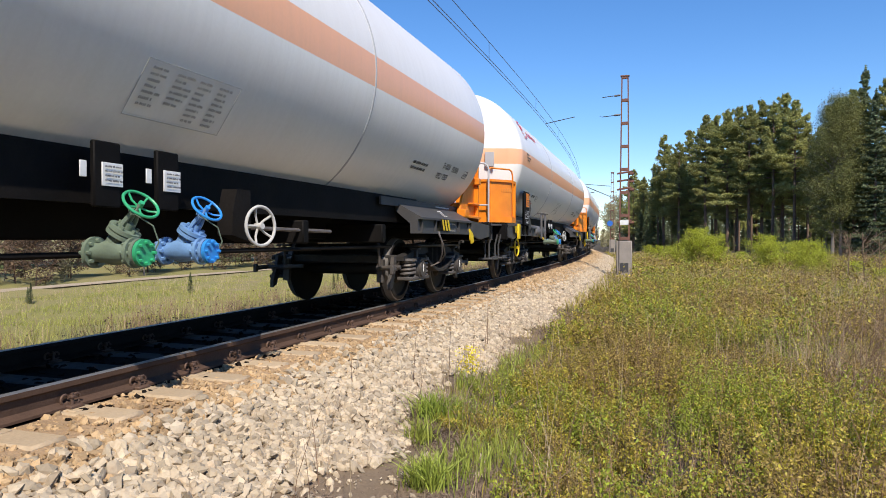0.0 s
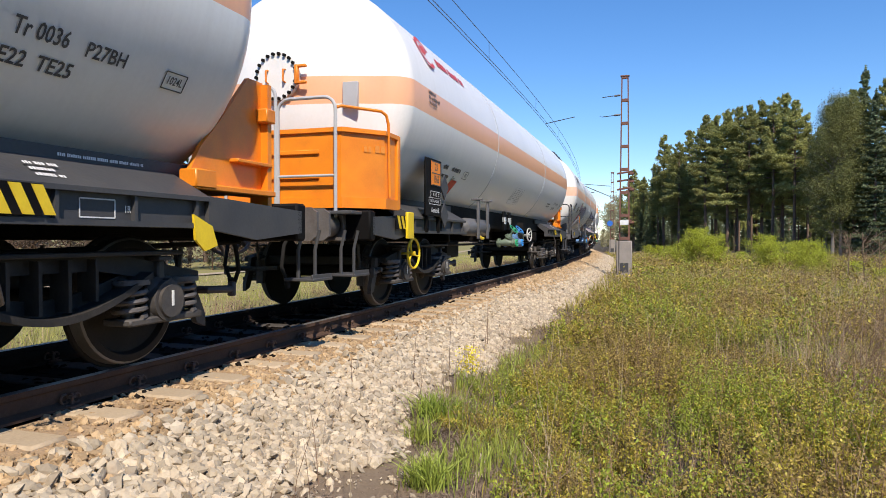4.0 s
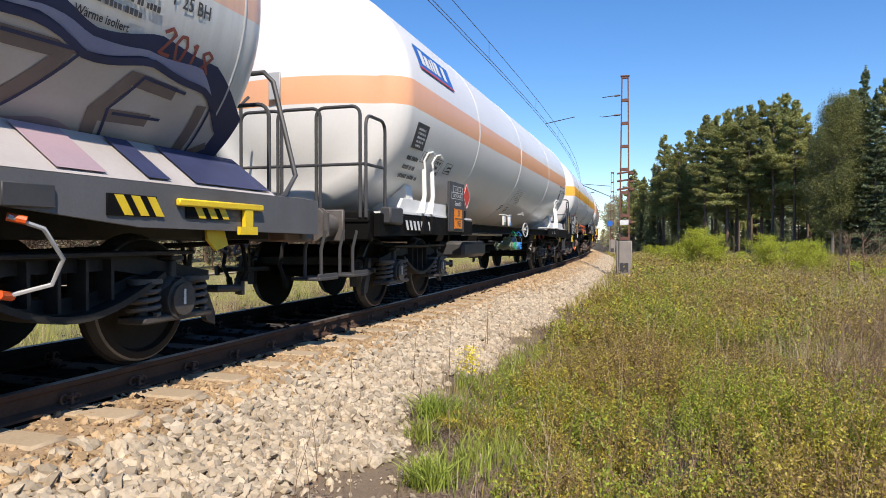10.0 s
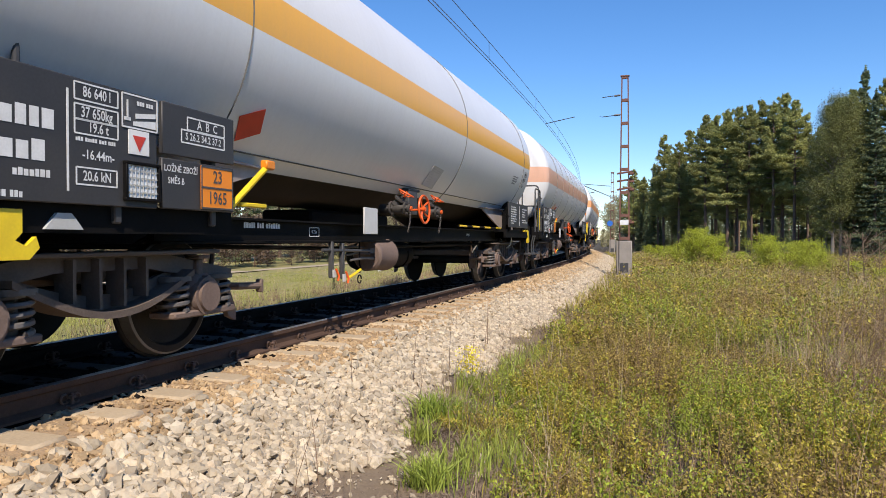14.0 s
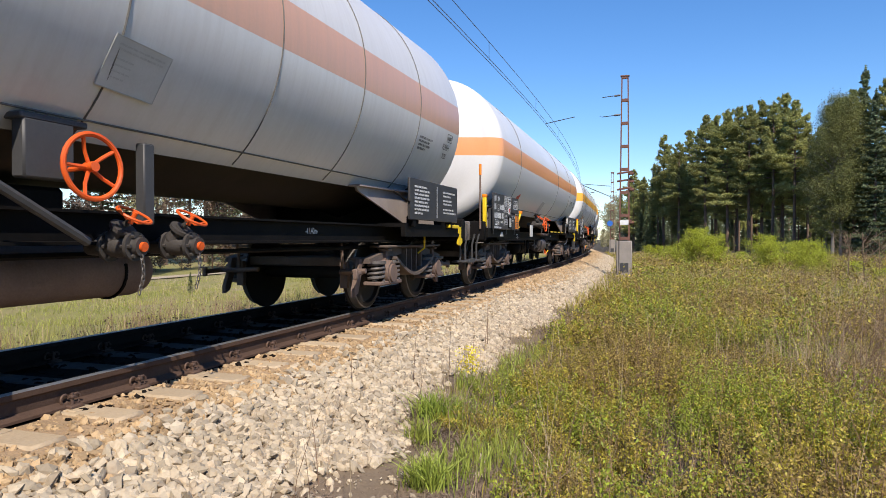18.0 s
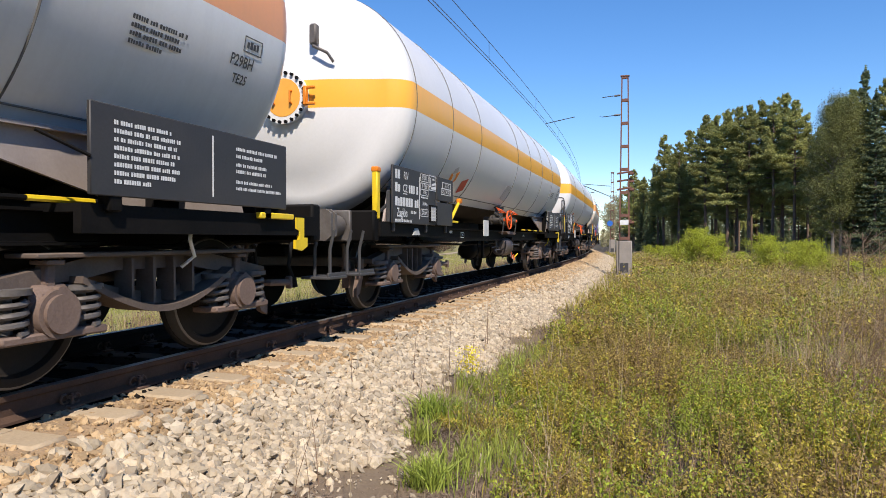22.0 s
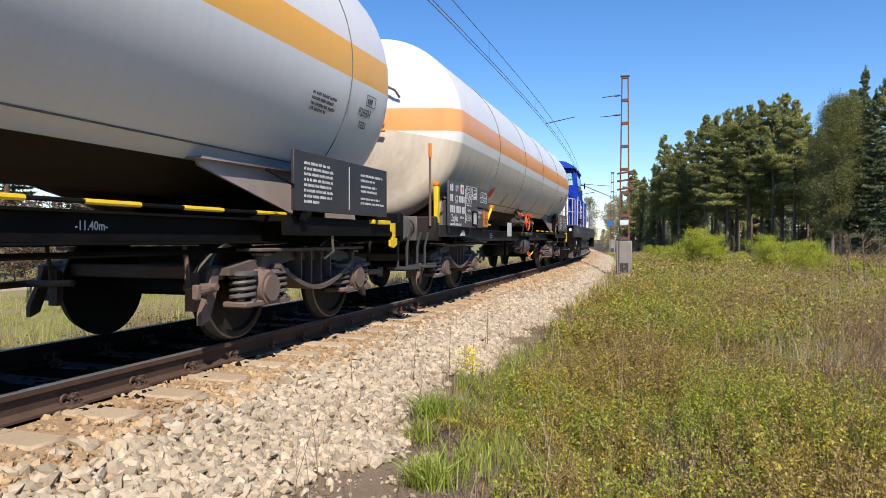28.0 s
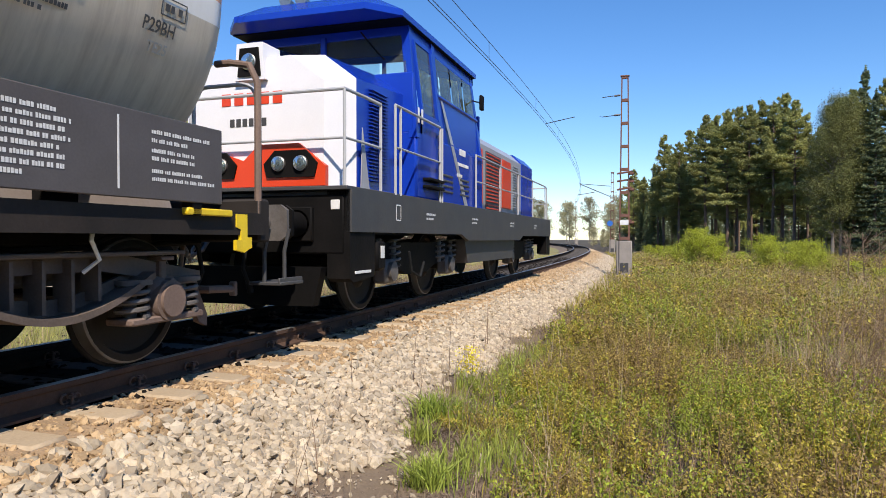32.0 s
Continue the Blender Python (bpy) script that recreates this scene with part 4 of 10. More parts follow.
# volume, greatest load, tare, brake force, load limits and the place of the red triangle's plate
BOARD_DATA = {101: ("86 640 l", "37 650kg", "19.6 t", "20.6 kN", "S 26.2 34.2 37.2", (0.65, 0.05)), 102: ("87 700 l", "38 050kg", "19.4 t", "20.6 kN", "S 25.5 33.5 37.5", (0.24, -0.285)),
              103: ("87 700 l", "38 050kg", "19.4 t", "20.6 kN", "S 26.2 34.2 37.2", (0.65, 0.05)), 105: ("87 500 l", "37 750kg", "19.4 t", "20.6 kN", "S 26.2 34.2 37.2", None),
              106: ("87 500 l", "37 750kg", "19.4 t", "20.6 kN", "S 26.2 34.2 37.2", (0.65, 0.05)), 107: ("90 360 l", "37 350kg", "19.4 t", "20.6 kN", "S 26.2 34.2 38.2", (-0.08, 0.25))}


def d_front_boards(w, seed, hazard):
    """The dark lettered boards at the leading end of the shorter wagons."""
    x = 1.42
    main = slab("data_board", w.ob, panel(x, 1.78, 1.45), 1.62, 0.70, 0.025, w.board, "black board with white wagon data")
    at = lambda u, v, lift=0.001: Matrix.Translation((u, v, lift))
    volume, load, tons, axle, s_row, sign = BOARD_DATA[seed]
    print_lines(main, at(-0.74, 0.25), [0.2], 0.11, 0.16, seed=seed)
    text(main, "RIV", 0.135, at(-0.37, 0.245))
    print_lines(main, at(-0.74, 0.09), [0.2], 0.11, 0.16, seed=seed + 40)
    text(main, "CZ", 0.135, at(-0.4, 0.085))
    part("underline", Shape().box((-0.4, 0.022, 0.001), (0.15, 0.01, 0.002), 0), M_LETTER, main)
    print_lines(main, at(-0.27, 0.09), [0.36], 0.105, 0.16, seed=seed + 41)
    print_lines(main, at(-0.74, -0.08), [0.86], 0.11, 0.16, seed=seed + 1)
    text(main, "Zagkks", 0.15, at(-0.5, -0.22))
    print_lines(main, at(-0.2, -0.2), [0.22], 0.04, 0.1, seed=seed + 2)
    print_lines(main, at(-0.74, -0.315), [0.62], 0.035, 0.1, seed=seed + 3)
    part("divider", Shape().box((0.13, 0, 0.001), (0.014, 0.56, 0.002), 0), M_LETTER, main)
    outline(main, at(0.33, 0.28), 0.31, 0.095, 0.009)
    text(main, volume, 0.085, at(0.33, 0.28), squeeze=0.72)
    outline(main, at(0.33, 0.165), 0.31, 0.085, 0.009)
    text(main, load, 0.085, at(0.33, 0.165), squeeze=0.72)
    outline(main, at(0.33, 0.085), 0.31, 0.08, 0.009)
    text(main, tons, 0.08, at(0.34, 0.085), squeeze=0.78)
    print_lines(main, at(0.18, 0.015), [0.3], 0.022, 0.1, seed=seed + 6)
    text(main, "-16.44m-", 0.075, at(0.34, -0.07))
    outline(main, at(0.33, -0.19), 0.29, 0.095, 0.009)
    text(main, axle, 0.08, at(0.33, -0.19), squeeze=0.78)
    slab("ramp_plate", main, at(0.66, 0.235, 0.004), 0.30, 0.21, 0.004, M_INK, "", 0.001)
    outline(main, at(0.66, 0.235, 0.005), 0.29, 0.2, 0.01)
    part("ramp_symbol", Shape().prism([(0.60, 0.15), (0.79, 0.15), (0.79, 0.2), (0.60, 0.175)], 0.006, 0.008, "z").prism([(0.62, 0.195), (0.79, 0.22), (0.79, 0.25), (0.62, 0.225)], 0.006, 0.008, "z").box((0.555, 0.24, 0.007), (0.012, 0.12, 0.003), 0).box((0.555, 0.185, 0.007), (0.05, 0.02, 0.003), 0), M_LETTER, main)
    print_lines(main, at(0.63, 0.29, 0.006), [0.14], 0.026, 0.1, seed=seed + 7)
    if sign:
        q = slab("triangle_sign", main, at(*sign, 0.006), 0.17, 0.15, 0.006, M_WHITE, "white plate with a red triangle", 0.001)
        part("red_triangle", Shape().prism([(-0.055, 0.04), (0.055, 0.04), (0.0, -0.055)], 0.001, 0.003, "z"), M_RED, q)
    grate(main, at(0.67, -0.19, 0.012), 0.25, 0.22, 8, 5)
    up = slab("load_board", w.ob, panel(x + 0.015, 3.0, 1.63), 0.76, 0.34, 0.03, w.board, "black load limit board")
    outline(up, Matrix.Translation((0.06, 0.06, 0.001)), 0.40, 0.085, 0.01)
    text(up, "A  B  C", 0.085, Matrix.Translation((0.07, 0.06, 0.001)))
    outline(up, Matrix.Translation((0.03, -0.03, 0.001)), 0.46, 0.085, 0.01)
    text(up, s_row, 0.07, Matrix.Translation((0.03, -0.03, 0.001)))
    low = slab("goods_board", w.ob, panel(x + 0.012, 3.0, 1.27), 0.76, 0.33, 0.03, w.board, "black board naming the load")
    if hazard:
        text(low, "LOŽNÉ ZBOŽÍ", 0.06, Matrix.Translation((-0.2, 0.1, 0.001)))
        text(low, "SMĚS B", 0.06, Matrix.Translation((-0.25, 0.02, 0.001)))
        hazard_plate(low, Matrix.Translation((0.17, 0.0, 0.012)), 0.36, 0.30)
    for y in (1.1, 2.3, 3.2):
        part("board_bracket", lambda: Shape().box((1.34, 0, 1.25), (0.1, 0.06, 0.5), 0.01).tube([(1.1, 0, 1.15), (1.37, 0, 1.4)], 0.02, 6), M_DARK, w.ob, at=(0, y, 0), key="board_bracket")
    # folding barrier arm in yellow with an orange tip, and its catch
    part("flag_arm", lambda: Shape().tube([(1.36, 3.42, 1.14), (1.38, 3.9, 1.5)], 0.026, 8), M_YELLOW, w.ob, key="flag_arm")
    part("flag_tip", lambda: Shape().box((1.38, 3.92, 1.52), (0.07, 0.13, 0.075), 0.012), M_ORANGE, w.ob, key="flag_tip")
    part("arm_catch", lambda: Shape().box((1.34, 3.75, 1.18), (0.05, 0.36, 0.035), 0.01), M_YELLOW, w.ob, key="arm_catch")


def d_rear_board(w, seed):
    b = slab("maker_board", w.ob, panel(1.42, 14.03, 1.43), 2.06, 0.54, 0.03, w.board, "black board with rows of small white print")
    print_lines(b, Matrix.Translation((-0.86, 0.17, 0.001)), [0.5, 0.58, 0.55, 0.58, 0.52, 0.56, 0.54, 0.3], 0.027, 0.05, seed=seed)
    part("divider", Shape().box((0.05, 0, 0.001), (0.014, 0.44, 0.002), 0), M_LETTER, b)
    print_lines(b, Matrix.Translation((0.32, 0.16, 0.001)), [0.58, 0.36], 0.026, 0.055, seed=seed + 7)
    print_lines(b, Matrix.Translation((0.32, 0.04, 0.001)), [0.42, 0.42], 0.026, 0.05, seed=seed + 8)
    print_lines(b, Matrix.Translation((0.32, -0.09, 0.001)), [0.5, 0.62], 0.024, 0.05, seed=seed + 9)
    part("board_support", lambda: Shape().tube([(1.3, 12.75, 1.5), (1.42, 13.0, 1.38)], 0.012, 6).box((1.36, 13.2, 1.14), (0.1, 0.1, 0.14), 0.01).box((1.36, 14.8, 1.14), (0.1, 0.1, 0.14), 0.01), M_BLACK, w.ob, key="board_support")


def d_vessel(r, zc, edge):
    """The jacketed vessel: outer jacket, recessed belly between its lower edges, and the shell below an edge angle."""
    s = tank_shape(1.0, 15.42, r, 0.55, 0.36, zc)
    put = []
    for x, u, z in s.v:
        a = math.degrees(math.atan2(z - zc, x))
        if 2.2 < u < 14.3 and -128 < a < -52:
            k = 1.37 / r
            x, z = x * k, zc + (z - zc) * k
        put.append((x, u, z))
    out = (Shape(), Shape(), Shape())
    for q in out:
        q.v = list(put)
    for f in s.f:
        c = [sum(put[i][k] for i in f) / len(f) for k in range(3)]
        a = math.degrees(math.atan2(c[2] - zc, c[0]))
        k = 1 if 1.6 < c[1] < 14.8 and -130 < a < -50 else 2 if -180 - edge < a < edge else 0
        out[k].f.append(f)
    return [tidy(q) for q in out]


def tidy(s):
    """Drops the corners that no face uses."""
    used = sorted({i for f in s.f for i in f})
    at = {k: i for i, k in enumerate(used)}
    out = Shape()
    out.v, out.f = [s.v[k] for k in used], [tuple(at[i] for i in f) for f in s.f]
    return out


def d_seam(w, u, r, zc):
    """A dark lapped joint of the jacket sheets, down to the jacket's lower edge."""
    s = Shape()
    for sx in (1, -1):
        s.tube([(sx * (r + 0.001) * math.cos(radians(a)), u, zc + (r + 0.001) * math.sin(radians(a))) for a in range(-49, 90, 3)], 0.008, 5)
    part("jacket_joint", s, M_SEAM, w.ob)


def d_wagon(i, front, paint, stripe, label, seed, brown=M_BROWN, seams=(3.45, 5.2, 7.6, 10.2, 12.6, 14.3), hazard=True, flanged=False, rails="", posts="", barred=True, wheels="", lower=None, code="P29BH", colour=M_BLACK):
    L = 16.44
    w = Wagon("tank_wagon", label, L, 11.4, front)
    w.stripe, w.board = paint if flanged else stripe, M_BOARD_D if lower else M_BOARD
    r, zc = 1.5, 2.68
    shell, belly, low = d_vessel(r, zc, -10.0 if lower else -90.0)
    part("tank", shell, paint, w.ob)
    part("belly", belly, M_BELLY_D if lower else M_BELLY, w.ob, "dusty brown underside below the jacket, darkened as shade")
    if lower:
        part("lower_shell", low, lower, w.ob, "dusty beige lower tank shell")
    for u in seams:
        d_seam(w, u, r, zc)
    for sx in (1, -1):
        f = radians(-43.5)
        part("jacket_edge", lambda: Shape().box((0, L / 2, 0), (0.014, 12.6, 0.012), 0.004), M_SEAM, w.ob, at=(sx * (r + 0.003) * math.cos(f), 0, zc + (r + 0.003) * math.sin(f)), key="jacket_edge")
    part("saddle_band", lambda: tank_strip(Shape(), r + 0.012, zc, lambda t: -72, lambda t: -36 - 8 * t, 1.85, 2.2, 6), M_SADDLE, w.ob, "pale pressed saddle band", key="saddle_band")
    # underframe
    part("centre_sill", lambda: Shape().box((0, L / 2, 0.97), (0.46, L - 1.3, 0.24), 0.02), colour, w.ob, key="d_centre" + colour.name)
    for sx in (-1, 1):
        part("side_sill", lambda: Shape().prism([(-0.035, 0.87), (0.095, 0.87), (0.095, 0.888), (0.035, 0.894), (0.035, 1.066), (0.095, 1.072), (0.095, 1.09), (-0.035, 1.09)], L / 2 - 5.2, L / 2 + 5.2, "y"), colour, w.ob, at=(sx * 0.98, 0, 0), key="d_side" + colour.name)
    for y, sgn in ((0.0, 1), (L, -1)):
        m = Matrix.Translation((0, y, 0)) @ Matrix.Diagonal((1, sgn, 1, 1))
        part("headstock", lambda: Shape().box((0, 0.70, 1.06), (2.66, 0.16, 0.36), 0.02), brown if brown is not M_BROWN else colour, w.ob, at=(0, y if sgn > 0 else y - 1.4, 0), key="d_head" + (brown if brown is not M_BROWN else colour).name)
        part("end_platform", lambda: Shape().prism([(-1.36, 1.115), (-1.36, 0.94), (-1.3, 0.94), (-1.3, 1.065), (1.3, 1.065), (1.3, 0.94), (1.36, 0.94), (1.36, 1.115)], -1.35, 1.35, "y"), colour, w.ob, at=(0, 2.1 if sgn > 0 else L - 2.1, 0), key="d_plat" + colour.name)
        for sx in (-1, 1):
            def saddle():
                s = Shape()
                tip = 4.3 if sgn > 0 else 5.3
                s.prism([(1.5, 1.1), (tip - 1.6, 1.1), (tip - 0.04, 1.48), (tip, 1.54), (1.7, 1.58)], 1.05, 1.08)
                s.prism([(1.7, 1.57), (tip, 1.53), (tip, 1.55), (1.7, 1.6)], 0.95, 1.13)
                return s
            o = part("saddle_plate", saddle, M_SADDLE, w.ob, at=Matrix.Translation((0, y, 0)) @ (Matrix.Rotation(0, 4, "Z") if sgn * sx > 0 and sgn > 0 else Matrix.Rotation(math.pi, 4, "Z") if sgn < 0 and sx < 0 else Matrix.Diagonal((sx, sgn, 1, 1))), key=("saddle", sx * sgn))
        part("tank_saddle", lambda: Shape().prism([(-1.15, 1.12), (1.15, 1.12), (1.2, 1.75), (0.9, 1.5), (0.0, 1.22), (-0.9, 1.5), (-1.2, 1.75)], 0, 0.25, "y"), M_SADDLE if sgn > 0 else colour, w.ob, at=(0, 2.4 if sgn > 0 else L - 2.65, 0), key=("cradle", sgn))
    w.bogies(M_BOGIE_D, brown)
    buffers(w.ob, 0.62, -1, M_CAST if brown is M_BROWN else brown, M_CAST)
    buffers(w.ob, L - 0.62, 1, M_CAST, M_CAST)
    d_front_boards(w, seed, hazard)
    d_rear_board(w, seed + 20)
    if barred:
        o = part("guard_bar", lambda: Shape().tube([(1.17, 10.1, 1.137), (1.17, 13.4, 1.137)], 0.016, 6), M_BLACK, w.ob, "black and yellow guard bar", key="guard")
        for k in (10.14, 11.0, 11.88, 12.8):
            part("yellow_band", lambda: Shape().tube([(0, 0, 0), (0, 0.46, 0)], 0.019, 6), M_YELLOW, o, at=(1.17, k, 1.137), key="guard_band")
    # middle: handwheel, filling valves, paper holder, brake cylinder
    part("valve_bracket", lambda: Shape().box((1.1, 7.96, 1.42), (0.1, 0.34, 0.34), 0.012).box((1.04, 8.0, 1.6), (0.22, 0.46, 0.04), 0.01), M_DARK, w.ob, key="valve_bracket")
    if wheels == "low":
        handwheel(w.ob, (1.35, 8.07, 1.33), (1, -0.1, 0.05), 0.19, M_HANDWHEEL)
        low_valve(w, 8.45, 0.86)
        low_valve(w, 9.0, 0.86)
        part("slanted_rod", lambda: Shape().tube([(1.2, 7.5, 1.24), (1.2, 8.17, 0.89)], 0.03, 8), M_DARK, w.ob, key="d_rod")
        part("valve_post", lambda: Shape().box((1.15, 8.70, 1.28), (0.08, 0.1, 0.55), 0.01), M_DARK, w.ob, key="valve_post")
    else:
        handwheel(w.ob, (1.35, 7.86, 1.32), (1, -0.05, 0.05), 0.19, M_HANDWHEEL)
        low_valve(w, 7.31, 1.31)
        low_valve(w, 8.58, 1.31)
    slab("paper_holder", w.ob, panel(1.22, 6.36, 1.12), 0.38, 0.31, 0.02, M_OLDPAPER, "weathered white card holder")
    gear, levers = (-1.6, -3.55) if seed in (101, 102) else (0.0, 0.0)
    part("brake_cylinder", lambda: Shape().lathe([(8.42, 0.0), (8.42, 0.17), (8.45, 0.2), (8.86, 0.2), (8.9, 0.215), (8.96, 0.215), (8.96, 0.0)], (1.0, 0, 0.73), "y", 28), M_CYL if gear == 0 else M_BROWN, w.ob, at=(-0.05 if gear else 0, gear, -0.03 if gear else 0), key=("brake_cyl", gear))
    for q in (0.66, 0.72, 0.80):
        part("brake_rod", lambda: Shape().tube([(1.0, 7.75, 0), (1.0, 8.12, 0.015), (1.0, 8.44, 0)], 0.014, 6), M_CAST, w.ob, at=(0.05 - (q - 0.66), gear, q), key="brake_rod")
    res = part("air_reservoir", lambda: Shape().lathe([(7.5, 0.0), (7.53, 0.12), (7.6, 0.18), (7.7, 0.2), (9.25, 0.2), (9.35, 0.18), (9.42, 0.12), (9.45, 0.0)], (0.45, 0, 0.66), "y", 24), M_BLACK if wheels != "low" else M_BROWN, w.ob, key="reservoir" + ("b" if wheels == "low" else ""))
    for y in (7.9, 9.05):
        part("strap", lambda: Shape().tube([(0.45 + 0.205 * math.cos(a), 0, 0.66 + 0.205 * math.sin(a)) for a in np.linspace(-3.4, 0.3, 14)], 0.014, 5), M_BLACK, res, at=(0, y, 0), key="res_strap")
    part("distributor_case", lambda: Shape().box((0.1, 7.5, 1.17), (0.7, 2.4, 0.2), 0.03), M_BLACK, w.ob, key="dist_case")
    if gear == 0:
        part("valve_tray", lambda: Shape().prism([(8.25, 1.075), (8.45, 1.02), (9.3, 1.015), (9.34, 1.05), (8.6, 1.085)], 0.98, 1.2), M_BROWN, w.ob, "dusty brown drip tray", key="valve_tray")
        part("cylinder_bracket", lambda: Shape().prism([(8.28, 0.62), (8.36, 0.58), (8.4, 0.9), (8.2, 1.02), (8.1, 1.02), (8.26, 0.8)], 0.94, 0.97), M_CAST, w.ob, key="cyl_bracket")
        part("cylinder_mount", lambda: Shape().box((1.0, 9.02, 0.78), (0.4, 0.05, 0.36), 0.01), M_BLACK, w.ob, key="cyl_mount")
    part("hanger", lambda: Shape().box((1.0, 6.9, 0.72), (0.05, 0.08, 0.34), 0.01).box((1.0, 6.94, 0.55), (0.06, 0.16, 0.08), 0.01), M_BLACK, w.ob, key="d_hanger")
    lever = part("changeover_lever", lambda: Shape().box((1.06, 9.2, 0.68), (0.05, 0.05, 0.4), 0.008).box((1.06, 9.46, 0.66), (0.05, 0.05, 0.4), 0.008).tube([(1.06, 9.0, 0.79), (1.08, 10.2, 0.76)], 0.018, 6).box((1.08, 10.22, 0.76), (0.03, 0.14, 0.06), 0.01), M_DARK, w.ob, at=(0, levers, 0), key="lever_box")
    for y in (9.2, 9.44):
        part("lever_plate", lambda: Shape().box((1.1, 0, 0.53), (0.012, 0.075, 0.085), 0.002), M_OLDPAPER, lever, at=(0, y, 0 if y < 9.3 else -0.06), key="lever_plate")
        part("lever_mark", lambda: Shape().tube([(1.115, -0.02, 0.58), (1.13, 0.02, 0.5), (1.13, 0.0, 0.45)], 0.013, 6), M_HANDWHEEL, lever, at=(0, y + 0.03, 0 if y < 9.3 else -0.04), key="lever_mark")
    part("lever_handle", lambda: Shape().tube([(1.12, 9.48, 0.46), (1.14, 9.6, 0.5), (1.15, 9.76, 0.55)], 0.016, 6), M_YELLOW, lever, key="lever_handle")
    part("hanging_hook", lambda: Shape().tube([(1.0, 6.5, 0.88), (1.0, 6.5, 0.6), (1.0, 6.53, 0.57), (1.0, 6.5, 0.5)], 0.012, 6).tube([(1.0, 6.5 + 0.05 * math.cos(a), 0.42 + 0.05 * math.sin(a)) for a in np.linspace(0, 5.9, 12)], 0.008, 5), M_BLACK, w.ob, key="hook_chain")
    part("brake_pipe", lambda: Shape().tube([(0.75, 0.8, 0.88), (0.75, 4.0, 0.84), (0.85, 6.0, 0.8), (0.85, L - 4.0, 0.8), (0.75, L - 0.8, 0.88)], 0.022, 6), M_BLACK, w.ob, key="brake_pipe")
    for y in (4.4, 9.9):
        part("cross_member", lambda: Shape().box((0, 0, 0.97), (1.9, 0.12, 0.2), 0.015), M_BLACK, w.ob, at=(0, y, 0), key="cross_member")
    # small lettering
    sill = panel(1.02, 11.2, 0.99)
    text(w.ob, "-11.40m-", 0.085, sill)
    print_lines(w.ob, panel(1.02, 4.1, 1.03), [0.62], 0.05, 0.1, seed=seed + 31)
    outline(w.ob, panel(1.02, 5.35, 0.98), 0.2, 0.09, 0.008)
    text(w.ob, "R 75m", 0.05, panel(1.02, 5.35, 0.98))
    outline(w.ob, on_tank(r, zc, 14.5, -11), 0.22, 0.11, 0.008, M_INK)
    print_lines(w.ob, on_tank(r, zc, 14.42, -11), [0.17], 0.055, 0.1, M_INK, seed + 32)
    text(w.ob, code, 0.12, on_tank(r, zc, 14.4, -16.5), M_INK)
    text(w.ob, "TE25", 0.1, on_tank(r, zc, 14.42, -21.5), M_INK if not lower else M_GHOST)
    print_lines(w.ob, on_tank(r, zc, 13.3, -16), [0.5, 0.42, 0.46, 0.3], 0.03, 0.05, M_INK, seed + 33)
    ru, rp, rt = {101: (3.86, -33.5, 24), 105: (4.6, -35, 16), 107: (4.39, -35.5, 24), 103: (4.12, -34, 20)}.get(seed, (4.45, -33.5, 8))
    dm = on_tank(r, zc, ru, rp) @ Matrix.Rotation(radians(rt), 4, "Z")
    slab("red_label", w.ob, dm, 0.30, 0.24, 0.002, M_RED, "", 0)
    if seed in (102, 105):
        torn = part("orange_label", Shape().prism([(-0.19, -0.1), (-0.02, -0.14), (-0.06, 0.06), (-0.16, 0.1)], 0.0, 0.002, "z"), M_PLATE, w.ob, "torn orange label remains", at=on_tank(r, zc, 3.9, -31.5) @ Matrix.Rotation(radians(10), 4, "Z"))
        part("torn_piece", Shape().prism([(0.02, -0.13), (0.17, -0.06), (0.19, 0.1), (0.05, 0.07), (0.1, 0.0)], 0.0, 0.002, "z"), M_PLATE, torn)
        part("glue_mark", Shape().prism([(-0.12, 0.08), (0.1, 0.09), (0.04, 0.2), (-0.1, 0.17)], 0.0, 0.002, "z"), M_GHOST, torn)
    lu, lp = {101: (8.55, -34.5), 102: (8.43, -28), 103: (7.73, -35), 105: (7.82, -31.5), 106: (7.9, -31), 107: (7.75, -34.5)}[seed]
    if seed == 107:
        slab("grey_label", w.ob, on_tank(r, zc, 3.9, -31.5) @ Matrix.Rotation(radians(-6), 4, "Z"), 0.5, 0.4, 0.002, M_OLDPAPER, "weathered grey label", 0)
        slab("label_trace", w.ob, on_tank(r, zc, 5.79, -36.5) @ Matrix.Rotation(radians(-5), 4, "Z"), 0.16, 0.3, 0.002, M_SADDLE, "", 0)
    lab = slab("faded_label", w.ob, on_tank(r, zc, lu, lp) @ Matrix.Rotation(radians(-4), 4, "Z"), 0.5, 0.34, 0.002, M_OLDPAPER, "", 0)
    outline(lab, Matrix.Translation((0, 0, 0.001)), 0.49, 0.33, 0.006, M_GHOST)
    print_lines(lab, Matrix.Translation((-0.2, 0.12, 0.001)), [0.4, 0.4], 0.014, 0.03, M_GHOST, seed + 61)
    print_lines(lab, Matrix.Translation((-0.18, 0.03, 0.001)), [0.15, 0.14, 0.15, 0.12], 0.012, 0.04, M_GHOST, seed + 62)
    part("mark_tag", lambda: Shape().prism([(3.1, 1.0), (3.35, 1.0), (3.3, 1.06), (3.27, 1.09), (3.18, 1.09), (3.15, 1.06)], 1.36, 1.38), M_PALEGREY, w.ob, at=(0, -1.3, -0.04), key="mark_tag")
